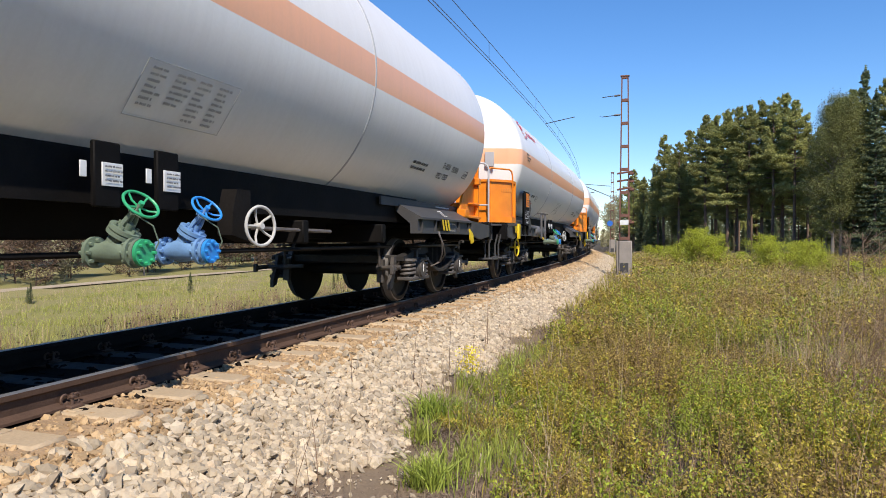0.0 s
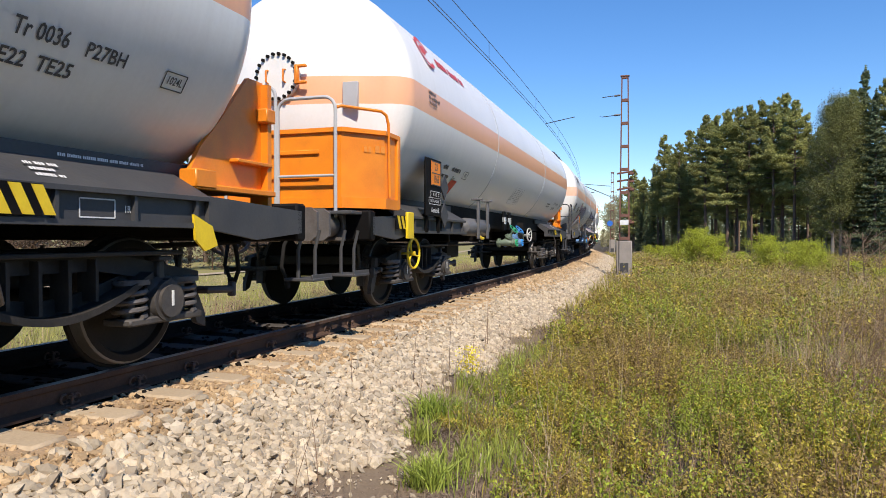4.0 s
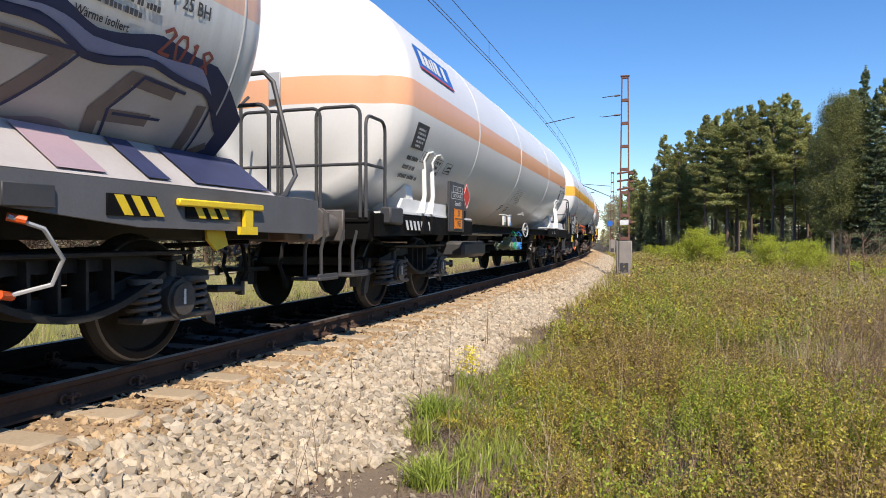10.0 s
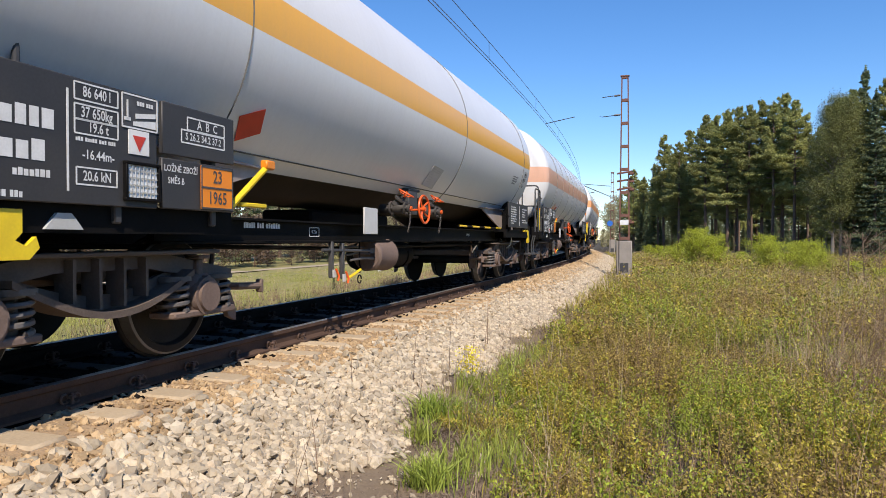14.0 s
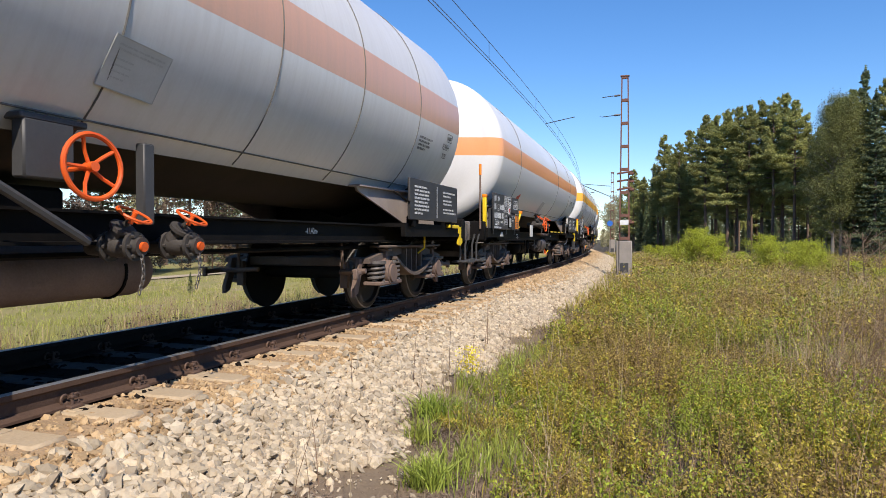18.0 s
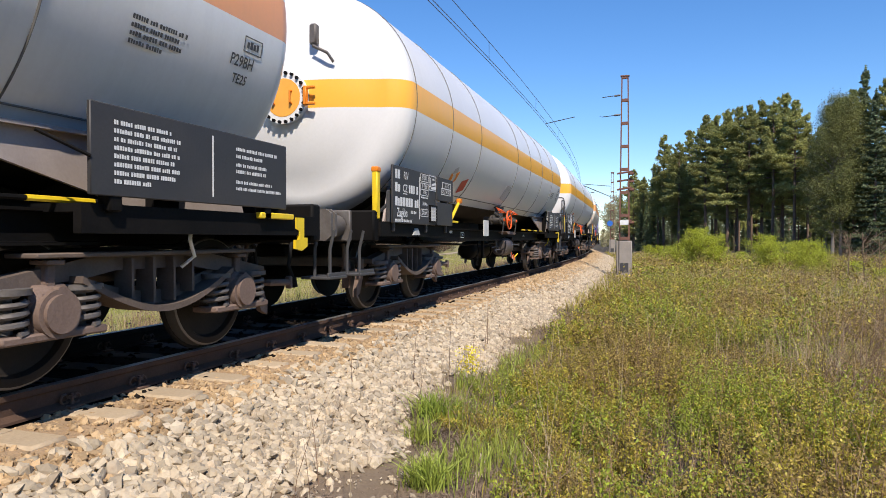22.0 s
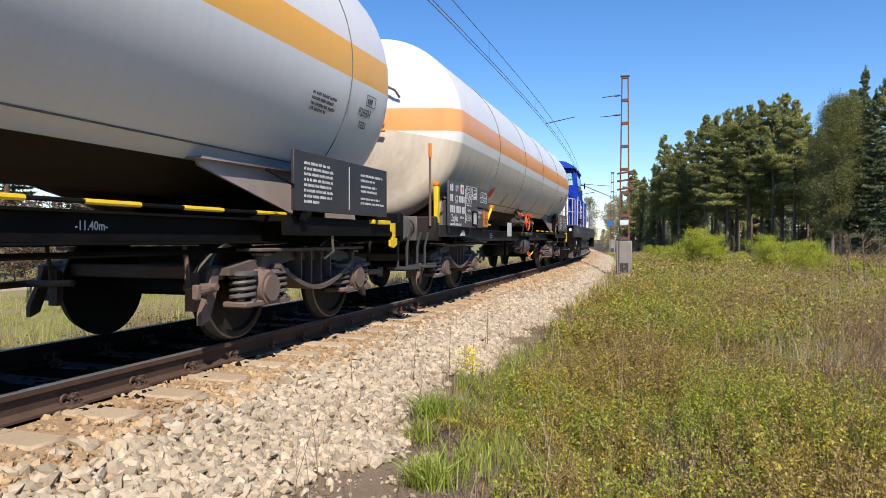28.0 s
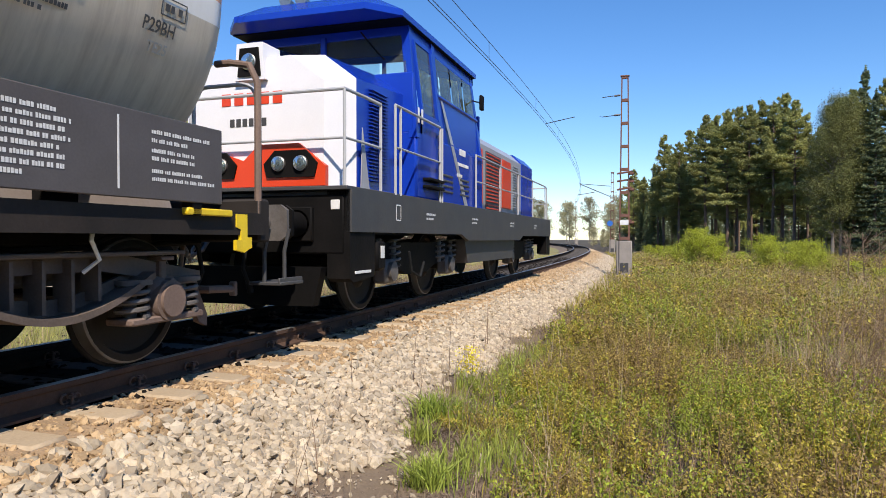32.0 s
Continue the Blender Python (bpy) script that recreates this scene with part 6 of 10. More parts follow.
def b_wagon(front):
    """The weathered wagon with painted tags along its side."""
    L = 18.3
    w = Wagon("tank_wagon", "weathered white tank wagon sprayed with graffiti, dark top walkway", L, 12.1, front)
    r, zc = 1.52, 2.74
    w.stripe = M_WHITE
    part("tank", lambda: tank_shape(1.05, 17.1, r, 0.6, 0.38, zc), M_TANK_B, w.ob, key="b_tank")
    for u in (1.75, 6.4, 10.42, 13.9, 16.4):
        seam(w, u, r + 0.001, zc, M_CLADGREY, 0.014)
    a_common(w, r, zc, M_GREYP, 0.9, 1.2, 40)
    o = part("roof_walkway", lambda: Shape().box((0.62, 9.2, zc + 1.50), (0.06, 15.2, 0.12), 0.01).box((0, 9.2, zc + 1.56), (1.2, 15.2, 0.04), 0.01).box((-0.62, 9.2, zc + 1.50), (0.06, 15.2, 0.12), 0.01), M_DARK, w.ob, key="b_walk")
    for k in range(14):
        part("walkway_post", lambda: Shape().box((0.655, 0, zc + 1.44), (0.03, 0.05, 0.22), 0.004), M_DARK, o, at=(0, 2.2 + k * 1.08, 0), key="b_walk_post")
    for sx in (-1, 1):
        part("side_sill", lambda: Shape().box((0, 9.15, 1.19), (0.08, 16.6, 0.14), 0.01).box((0.03, 9.15, 1.26), (0.14, 16.6, 0.02), 0.004), M_GREYP, w.ob, at=(sx * 1.32, 0, 0), key="b_sill")
        part("end_panel", lambda: Shape().prism([(14.2, 1.26), (17.6, 1.26), (17.6, 0.95), (15.4, 0.98), (14.2, 1.1)], -0.02, 0.02), M_GREYP, w.ob, at=(sx * 1.43, 0, 0), key="b_end")
        part("end_panel", lambda: Shape().prism([(4.1, 1.26), (0.7, 1.26), (0.7, 0.95), (2.9, 0.98), (4.1, 1.1)], -0.02, 0.02), M_GREYP, w.ob, at=(sx * 1.43, 0, 0), key="b_end_f")
    part("platform", lambda: Shape().box((0, 2.2, 1.14), (2.7, 3.2, 0.05), 0.01), M_GREYP, w.ob, key="b_plat")
    part("platform", lambda: Shape().box((0, L - 2.2, 1.14), (2.7, 3.2, 0.05), 0.01), M_GREYP, w.ob, key="b_plat_r")
    for y in (2.4, L - 2.65):
        part("tank_saddle", lambda: Shape().prism([(-1.2, 1.12), (1.1, 1.12), (1.02, 1.56), (0.9, 1.5), (0.0, 1.22), (-0.9, 1.5), (-1.02, 1.56)], 0, 0.25, "y"), M_GREYP, w.ob, at=(0, y, 0), key="b_cradle")
    for y in (0.95, 15.33, 16.0):
        s = slab("warning_board", w.ob, panel(1.46, y, 1.11), 0.4, 0.13, 0.01, M_BLACK, "black and yellow striped plate", 0.002)
        for k in range(3):
            part("stripe", lambda: Shape().prism([(-0.05, -0.06), (0.02, -0.06), (-0.06, 0.06), (-0.13, 0.06)], 0.001, 0.004, "z"), M_YELLOW, s, at=(k * 0.13 - 0.02, 0, 0), key="warn_stripe_b")
    part("lever_arm", lambda: Shape().box((1.475, 16.18, 1.15), (0.04, 0.96, 0.05), 0.01).prism([(16.42, 1.13), (16.52, 1.13), (16.52, 1.0), (16.58, 1.0), (16.58, 0.94), (16.36, 0.94), (16.36, 1.0), (16.42, 1.0)], 1.46, 1.49), M_YELLOW, w.ob, key="b_lever")
    # front placards
    b = slab("placard_board", w.ob, panel(1.47, 3.4, 1.5), 0.70, 0.7, 0.03, M_GREYP, "grey board with an orange hazard plate")
    hazard_plate(b, Matrix.Translation((-0.04, 0.19, 0.012)), 0.40, 0.29)
    part("side_plate", lambda: Shape().box((1.45, 3.94, 1.27), (0.03, 0.34, 0.26), 0.006), M_GREYP, w.ob, key="b_side_plate")
    part("board_stay", lambda: Shape().tube([(1.1, 2.55, 1.3), (1.44, 3.06, 1.72)], 0.035, 4), M_GREYP, w.ob, key="b_stay")
    lo = slab("load_board", b, Matrix.Translation((0.03, -0.16, 0.004)), 0.6, 0.26, 0.01, M_DARK)
    outline(lo, Matrix.Translation((0.03, 0.07, 0.001)), 0.46, 0.08, 0.007)
    text(lo, "A  B  C  D", 0.075, Matrix.Translation((0.05, 0.07, 0.001)))
    outline(lo, Matrix.Translation((0.0, -0.02, 0.001)), 0.54, 0.09, 0.007)
    text(lo, "S 31.4 39.4 48.3 48.3", 0.065, Matrix.Translation((0.0, -0.02, 0.001)), squeeze=0.75)
    text(lo, "120        00.0", 0.06, Matrix.Translation((0.0, -0.1, 0.001)))
    slab("folded_placard", w.ob, panel(1.42, 3.98, 1.53) @ Matrix.Rotation(radians(45), 4, "Z"), 0.24, 0.24, 0.02, M_DARK)
    grate(w.ob, panel(1.46, 4.12, 1.16), 0.2, 0.22, 5, 5)
    part("side_post", lambda: Shape().box((1.46, 7.25, 1.3), (0.06, 0.12, 0.62), 0.01).box((1.42, 7.2, 0.9), (0.06, 0.2, 0.4), 0.01), M_GREYP, w.ob, key="b_post")
    slab("red_label", w.ob, on_tank(r, zc, 4.82, -36, 0.026) @ Matrix.Rotation(radians(20), 4, "Z"), 0.24, 0.24, 0.002, M_RED, "", 0)
    mid_valves(w, None, 9.28, 0.82, None, 0, False)
    big_valve(w, 8.45, 0.82, M_BLUE_D, M_GREEN_D, M_BLUE, "blue painted outlet valve")
    part("control_box", lambda: Shape().lathe([(10.34, 0.0), (10.34, 0.10), (10.4, 0.12), (10.62, 0.13), (10.7, 0.1), (10.7, 0.0)], (1.3, 0, 0.81), "y", 20).box((1.3, 10.5, 1.02), (0.12, 0.5, 0.06), 0.01).box((1.3, 10.95, 0.98), (0.08, 0.08, 0.3), 0.01).prism([(12.2, 1.12), (12.45, 1.12), (12.45, 0.85), (12.3, 0.82)], 1.3, 1.42), M_GREYP, w.ob, key="b_control")
    part("lever_plate", lambda: Shape().tube([(1.4, 10.2, 0.98), (1.42, 10.2, 0.82)], 0.016, 6).box((1.40, 10.16, 0.92), (0.02, 0.05, 0.06), 0.004), M_RED, w.ob, key="b_lever_plate")
    part("lever_handle", lambda: Shape().tube([(1.42, 10.0, 0.86), (1.46, 9.85, 0.9)], 0.02, 6).tube([(1.42, 11.9, 1.0), (1.46, 12.05, 1.1)], 0.02, 6), M_YELLOW, w.ob, key="b_lever_handle")
    part("tail_notice", lambda: Shape().box((1.40, 11.56, 0.98), (0.02, 0.12, 0.16), 0.004), M_PAPER, w.ob, key="b_tail")
    part("release_pull", lambda: Shape().tube([(1.36, 10.95, 0.86), (1.36, 10.99, 0.7), (1.36, 10.95, 0.64), (1.36, 10.91, 0.7), (1.36, 10.95, 0.8)], 0.012, 6), M_STEEL, w.ob, key="b_pull")
    for y, z in ((8.96, 1.45),):
        part("fitting", lambda: Shape().box((1.26, 0, 0), (0.06, 0.09, 0.16), 0.015), M_CAST, w.ob, at=(0, y, z - 0.1), key="b_fit")
    # rails of the leading platform
    for x in (-0.75, -0.3):
        rail_frame(w.ob, [(x, 0.6, 1.1), (x, 0.6, 2.5), (x, 0.75, 2.66), (x, 0.95, 2.6)], 0.02, M_CLADGREY, "ladder_rail")
    rail_frame(w.ob, cross_hoop(0.6, -0.3, 0.75, 1.15, 2.3, 0.12), 0.02, M_DARK)
    rail_frame(w.ob, cross_hoop(0.6, 0.55, 1.3, 1.15, 2.2, 0.12), 0.02, M_DARK)
    rail_frame(w.ob, hoop(1.34, 0.6, 1.2, 1.15, 2.2, 0.12), 0.02, M_DARK)
    rail_frame(w.ob, [(-0.8, 0.6, 1.75), (1.34, 0.6, 1.75), (1.34, 1.2, 1.75)], 0.018, M_DARK)
    rail_frame(w.ob, [(1.2, L - 1.2, 1.2), (1.22, L - 0.9, 1.3), (1.2, L - 0.68, 1.5), (0.95, L - 0.66, 2.4), (0.85, L - 0.66, 2.5), (0.5, L - 0.66, 2.5)], 0.024, M_DARK)
    rail_frame(w.ob, cross_hoop(L - 0.66, 0.2, 0.9, 1.15, 2.2, 0.12), 0.02, M_DARK)
    part("coupling_wheel_box", lambda: Shape().box((1.2, 17.55, 1.0), (0.2, 0.5, 0.24), 0.02), M_BROWN, w.ob, key="b_box")
    part("tail_lamp", lambda: Shape().cyl((1.0, 17.72, 1.05), (1.0, 17.9, 1.05), 0.09, 16), M_RED, w.ob, "red tail lamp", key="b_tail_lamp")
    part("cable", lambda: Shape().tube([(1.42, 14.55, 1.02), (1.48, 14.7, 0.96), (1.44, 14.85, 0.8), (1.36, 14.85, 0.66), (1.2, 14.7, 0.6)], 0.013, 6), M_CLADGREY, w.ob, key="b_cable")
    part("cable_end", lambda: Shape().cyl((1.2, 14.74, 0.6), (1.26, 14.62, 0.62), 0.025, 8).cyl((1.4, 14.56, 1.02), (1.46, 14.62, 1.0), 0.022, 8), M_HANDWHEEL, w.ob, key="b_cable_end")
    part("vent_plate", lambda: Shape().box((1.46, 14.63, 1.13), (0.02, 0.3, 0.12), 0.006), M_DARK, w.ob, key="b_vent")
    part("yellow_tag", lambda: Shape().box((0.6, 0.57, 1.66), (0.1, 0.02, 0.08), 0.004), M_YELLOW, w.ob, key="b_tag")
    end_flange(w, 1.1, zc - 0.1, 0.42, -0.5)
    slab("name_panel", w.ob, on_tank(r, zc, 3.13, 21), 1.6, 0.34, 0.002, M_CLADGREY, "", 0)
    print_lines(w.ob, on_tank(r, zc, 2.45, 21, 0.006), [1.36], 0.2, 0.3, M_INK, 77, name="company_mark")
    slab("dark_notice", w.ob, on_tank(r, zc, 2.1, -22), 0.5, 0.3, 0.003, M_INK, "", 0)
    print_lines(w.ob, on_tank(r, zc, 1.95, -19.5, 0.006), [0.3, 0.35, 0.3, 0.25], 0.03, 0.055, M_LETTER, 78)
    print_lines(w.ob, on_tank(r, zc, 1.95, -33), [0.7, 0.6, 0.65, 0.4], 0.05, 0.1, M_GHOST, 79)
    data_block(w, r, zc, 8.5, -38, 80)
    text(w.ob, "P 25 BH", 0.13, on_tank(r, zc, 15.83, -10.5), M_INK)
    print_lines(w.ob, on_tank(r, zc, 14.95, -12), [0.6, 0.62, 0.5], 0.04, 0.075, M_INK, 81)
    text(w.ob, "Wärme isoliert", 0.075, on_tank(r, zc, 15.15, -21.5), M_INK)
    graffiti(w, r, zc)
    FLEET.append(w)


def tank_stroke(s, r, zc, pts, width):
    """A sprayed line on the tank through (u, angle) points."""
    ps = []
    for (u0, f0), (u1, f1) in zip(pts, pts[1:]):
        for k in range(6):
            ps.append((u0 + (u1 - u0) * k / 6, f0 + (f1 - f0) * k / 6))
    ps.append(pts[-1])
    base = len(s.v)
    for i, (u, f) in enumerate(ps):
        a, b = ps[max(i - 1, 0)], ps[min(i + 1, len(ps) - 1)]
        du, dv = b[0] - a[0], radians(b[1] - a[1]) * r
        d = math.hypot(du, dv) or 1
        for k in (-0.5, 0.5):
            f2 = radians(f) + k * width * du / d / r
            s.v.append((r * math.cos(f2), u - k * width * dv / d, zc + r * math.sin(f2)))
    for i in range(len(ps) - 1):
        s.f.append((base + 2 * i, base + 2 * i + 2, base + 2 * i + 3, base + 2 * i + 1))
    return s


def curl(u, f, du, df, a0, a1, n=14):
    return [(u + du * math.cos(radians(a0 + (a1 - a0) * i / n)), f + df * math.sin(radians(a0 + (a1 - a0) * i / n))) for i in range(n + 1)]


def graffiti(w, r, zc):
    """Two sprayed pieces and a few tags on the weathered wagon."""
    pink = mat("pink_spray", (0.42, 0.30, 0.33), 0.6, 0, (0.36, 0.27, 0.31), 2, 0.5, 40, 0.08, 0)
    haze = mat("blue_spray", (0.28, 0.33, 0.43), 0.6, 0, (0.36, 0.38, 0.44), 2, 0.5, 40, 0.08, 0)
    maroon = mat("maroon_spray", (0.07, 0.03, 0.05), 0.6, 0, (0.1, 0.05, 0.07), 4, 0.5, 40, 0.1, 0)
    navy = mat("navy_spray", (0.025, 0.03, 0.075), 0.6, 0, (0.04, 0.05, 0.12), 4, 0.5, 40, 0.1, 0)
    violet = mat("violet_spray", (0.25, 0.26, 0.42), 0.6, 0, (0.33, 0.34, 0.46), 3, 0.5, 40, 0.1, 0)
    silver = mat("silver_spray", (0.55, 0.52, 0.50), 0.5, 0.1, (0.45, 0.41, 0.38), 2.5, 0.5, 40, 0.08, 0)
    grime = mat("grey_brown_spray", (0.22, 0.17, 0.15), 0.6, 0, (0.16, 0.12, 0.11), 4, 0.5, 40, 0.1, 0)
    copper = mat("brown_marker", (0.20, 0.09, 0.05), 0.6, 0, (0.25, 0.12, 0.07), 5, 0.5, 40, 0.1, 0)
    q = r + 0.005
    # rounded letters: centre, half widths, lean, colour
    def oval(u, f, a, b, lean, n=28):
        c, s = math.cos(radians(lean)), math.sin(radians(lean))
        out = []
        for i in range(n + 1):
            t = 2 * math.pi * i / n
            x, y = a * math.cos(t) * (1 + 0.1 * math.sin(2 * t + lean)), b * math.sin(t)
            out.append((u + x * c - y * s, f + math.degrees((x * s + y * c) / r)))
        return out

    def fill(pts, lift, m):
        cu, cf = sum(p[0] for p in pts) / len(pts), sum(p[1] for p in pts) / len(pts)
        s = Shape()
        for k in range(5):
            for u, f in pts:
                a, b = cu + (u - cu) * k / 4, radians(cf + (f - cf) * k / 4)
                s.v.append((lift * math.cos(b), a, zc + lift * math.sin(b)))
        n = len(pts)
        for k in range(4):
            for i in range(n - 1):
                s.f.append((k * n + i, (k + 1) * n + i, (k + 1) * n + i + 1, k * n + i + 1))
        return part("spray_fill", s, m, w.ob)
    for i, (u, f, a, b, lean, m) in enumerate(((4.92, -17.5, 0.48, 0.14, 14, pink), (5.22, -34, 0.30, 0.44, 4, pink), (5.62, -29, 0.3, 0.3, -20, haze), (5.85, -39, 0.30, 0.46, -3, haze), (6.15, -24, 0.24, 0.22, 10, pink), (6.55, -36, 0.32, 0.54, 6, haze), (7.0, -24, 0.3, 0.30, -8, pink), (7.3, -30, 0.36, 0.42, 6, haze))):
        pts = oval(u, f, a, b, lean)
        fill(pts, q + 0.002 * i, m)
        part("spray_line", tank_stroke(Shape(), q + 0.001 + 0.002 * i, zc, pts, 0.055), maroon, w.ob)
        if i in (1, 3, 5, 7):
            part("spray_line", tank_stroke(Shape(), q + 0.0015 + 0.002 * i, zc, oval(u + 0.02, f, a * 0.35, b * 0.5, lean + 10)[:21], 0.03), maroon, w.ob)
    part("spray_fill", tank_strip(Shape(), q + 0.018, zc, lambda t: -27 - 3 * t, lambda t: -25 + 2 * t, 4.9, 5.35, 8), maroon, w.ob)
    part("spray_line", tank_stroke(Shape(), q, zc, [(4.5, -18), (4.52, -13), (4.8, -10), (5.3, -12), (5.9, -15), (6.5, -12.5)], 0.02), mat("lime_spray", (0.55, 0.6, 0.12), 0.6, 0, (0.5, 0.52, 0.2), 5, 0.5, 40, 0.1, 0), w.ob)
    fill([(4.52, -43), (4.62, -37), (4.8, -38), (4.76, -43), (4.62, -46), (4.52, -43)], q + 0.02, M_WHITE)
    # the angular piece in silver with a blue edge
    at_u = (11.7, 12.08, 12.6, 12.9, 13.4, 13.8, 14.2, 14.7, 15.1, 15.6, 16.2, 16.7)
    hi_o = (-52, -14, -15.5, -17, -19, -20.5, -18.5, -19.5, -23.5, -20, -23, -34)
    hi_i = (-58, -30, -23.5, -26.5, -25.5, -28, -24, -25, -29, -26, -30, -44)
    wob = lambda x: 0.6 * math.sin(23 * x) + 0.5 * math.sin(41 * x + 1)
    ip = lambda row: (lambda t: float(np.interp(11.75 + 4.95 * t, at_u, row)) + wob(t))
    top = ip(hi_o)
    part("spray_fill", tank_strip(Shape(), q, zc, lambda t: -61, top, 11.75, 16.7, 60), navy, w.ob)
    part("spray_fill", tank_strip(Shape(), q + 0.002, zc, lambda t: ip(hi_i)(t), lambda t: max(top(t) - 3.2 + 1.2 * math.sin(30 * t), ip(hi_i)(t) + 0.2), 12.15, 16.5, 60), violet, w.ob)
    part("spray_fill", tank_strip(Shape(), q + 0.004, zc, lambda t: -61, lambda t: float(np.interp(12.2 + 4.3 * t, at_u, hi_i)) + wob(t) - 1, 12.2, 16.5, 60), silver, w.ob)
    part("spray_fill", tank_strip(Shape(), q + 0.005, zc, lambda t: -61, lambda t: -50 + 3 * math.sin(13 * t) + 2 * math.sin(29 * t), 12.3, 16.4, 40), pink, w.ob)
    strokes = [[(12.42, -54), (12.5, -42), (12.62, -31)], [(12.62, -31), (12.98, -33)], [(12.5, -42), (12.95, -39.5)], [(13.02, -56), (13.12, -44), (13.2, -30), (13.34, -32), (13.5, -46), (13.6, -56)], [(13.1, -46), (13.5, -44)],
               [(13.8, -55), (13.78, -42), (13.86, -30)], [(14.3, -29), (13.86, -42), (14.36, -56)], [(14.5, -31), (15.0, -30.5), (14.6, -52), (15.1, -54)], [(15.9, -33), (15.5, -32), (15.35, -42), (15.45, -54), (15.95, -52)], [(15.4, -43), (15.8, -42)], [(16.2, -34), (16.25, -54), (16.5, -46)]]
    for st in strokes:
        part("spray_line", tank_stroke(Shape(), q + 0.008, zc, st, 0.10), grime, w.ob)
        part("spray_line", tank_stroke(Shape(), q + 0.010, zc, [(a + 0.09, b + 1) for a, b in st], 0.022), navy, w.ob)
    edge = [(12.2 + 4.3 * t, float(np.interp(12.2 + 4.3 * t, at_u, hi_i)) + wob(t) - 1) for t in np.linspace(0, 1, 50)]
    part("spray_line", tank_stroke(Shape(), q + 0.011, zc, edge, 0.05), navy, w.ob)
    part("spray_line", tank_stroke(Shape(), q + 0.011, zc, [(12.36, -60), (12.3, -50), (12.2, -34), (12.2, -27)], 0.05), navy, w.ob)
    for a in (12.9, 13.7, 14.5, 15.2, 16.0):
        part("spray_line", tank_stroke(Shape(), q + 0.011, zc, [(a, -61), (a - 0.08, -54), (a + 0.05, -51)], 0.03), navy, w.ob)
    skirt = part("skirt_plate", lambda: Shape().prism([(1.44, 1.265), (1.02, 1.58), (0.99, 1.56), (1.40, 1.25)], 12.45, 16.9, "y"), silver, w.ob, "sloped side plate sprayed silver and navy")
    slope = math.degrees(math.atan2(0.42, 0.315))
    for k, (a, wd, m) in enumerate(((0.25, 0.3, pink), (0.8, 0.16, grime), (1.3, 0.4, pink), (1.85, 0.14, grime), (2.5, 0.34, pink), (3.1, 0.2, navy), (3.9, 0.9, navy))):
        slab("spray_patch", skirt, panel(1.235, 12.5 + a, 1.428, slope) @ Matrix.Translation((0, 0, 0.004 + 0.001 * k)), wd, 0.46, 0.002, m, "", 0)
    # hand-written tags from simple strokes on a grid of 4 by 6
    pen = {"Y": ["04,23,44", "23,20"], "O": ["10,04,16,36,44,30,10"], "B": ["00,06,35,23,03", "23,42,30,00"], "A": ["00,26,40", "13,33"], "S": ["45,26,05,13,42,30,01"], "E": ["46,06,00,40", "03,33"], "G": ["46,16,03,10,41,43,23"], "U": ["06,01,20,41,46"],
           "N": ["00,06,40,46"], "X": ["00,46", "06,40"], "C": ["45,26,05,01,20,41"], "V": ["06,20,46"], "R": ["00,06,36,44,13,40"], "D": ["00,06,34,42,20,00"], "W": ["06,10,24,30,46"], "K": ["06,00", "46,03,40,61"], ".": ["10,11"], "2": ["05,26,45,00,40"], "0": ["10,04,16,36,44,30,10"], "1": ["15,26,20"], "8": ["23,05,26,45,23,01,20,41,23"]}

    def scrawl(words, u, f, size, m, wide, slope=0.0):
        rng = random.Random(len(words) * 7 + int(u * 10))
        s = Shape()
        for i, ch in enumerate(words):
            for line in pen[ch]:
                pts = []
                for p in line.split(","):
                    a, b = int(p[0]) / 4 + rng.uniform(-0.06, 0.06), int(p[1]) / 6 + rng.uniform(-0.05, 0.05)
                    pts.append((u + size * (0.72 * i + 0.55 * a + 0.12 * b), f + math.degrees(size * (b + slope * i) / r)))
                tank_stroke(s, q, zc, pts, wide)
        return part("sprayed_tag", s, m, w.ob)
    scrawl("YDWK", 3.2, -29, 0.26, maroon, 0.032)
    part("sprayed_tag", tank_stroke(Shape(), q, zc, [(3.85, -24), (4.05, -26), (4.2, -31), (4.23, -33)], 0.028), maroon, w.ob)
    scrawl("YO.BASE", 10.92, -34, 0.16, copper, 0.02, -0.05)
    scrawl("GUNX", 11.08, -41, 0.14, copper, 0.018)
    scrawl("COVER", 11.14, -49, 0.16, copper, 0.018)
    scrawl("2018", 15.62, -24.5, 0.18, mat("dull_red_marker", (0.3, 0.07, 0.05), 0.6, 0, (0.25, 0.08, 0.06), 5, 0.5, 40, 0.1, 0), 0.024, -0.1)
    for k in range(4):
        print_lines(w.ob, on_tank(r, zc, 7.95 + 0.08 * k, -19 - 7 * k, 0.006) @ Matrix.Rotation(radians(20), 4, "Z"), [0.24], 0.09, 0.1, maroon, 310 + k, name="scrawl_marks")


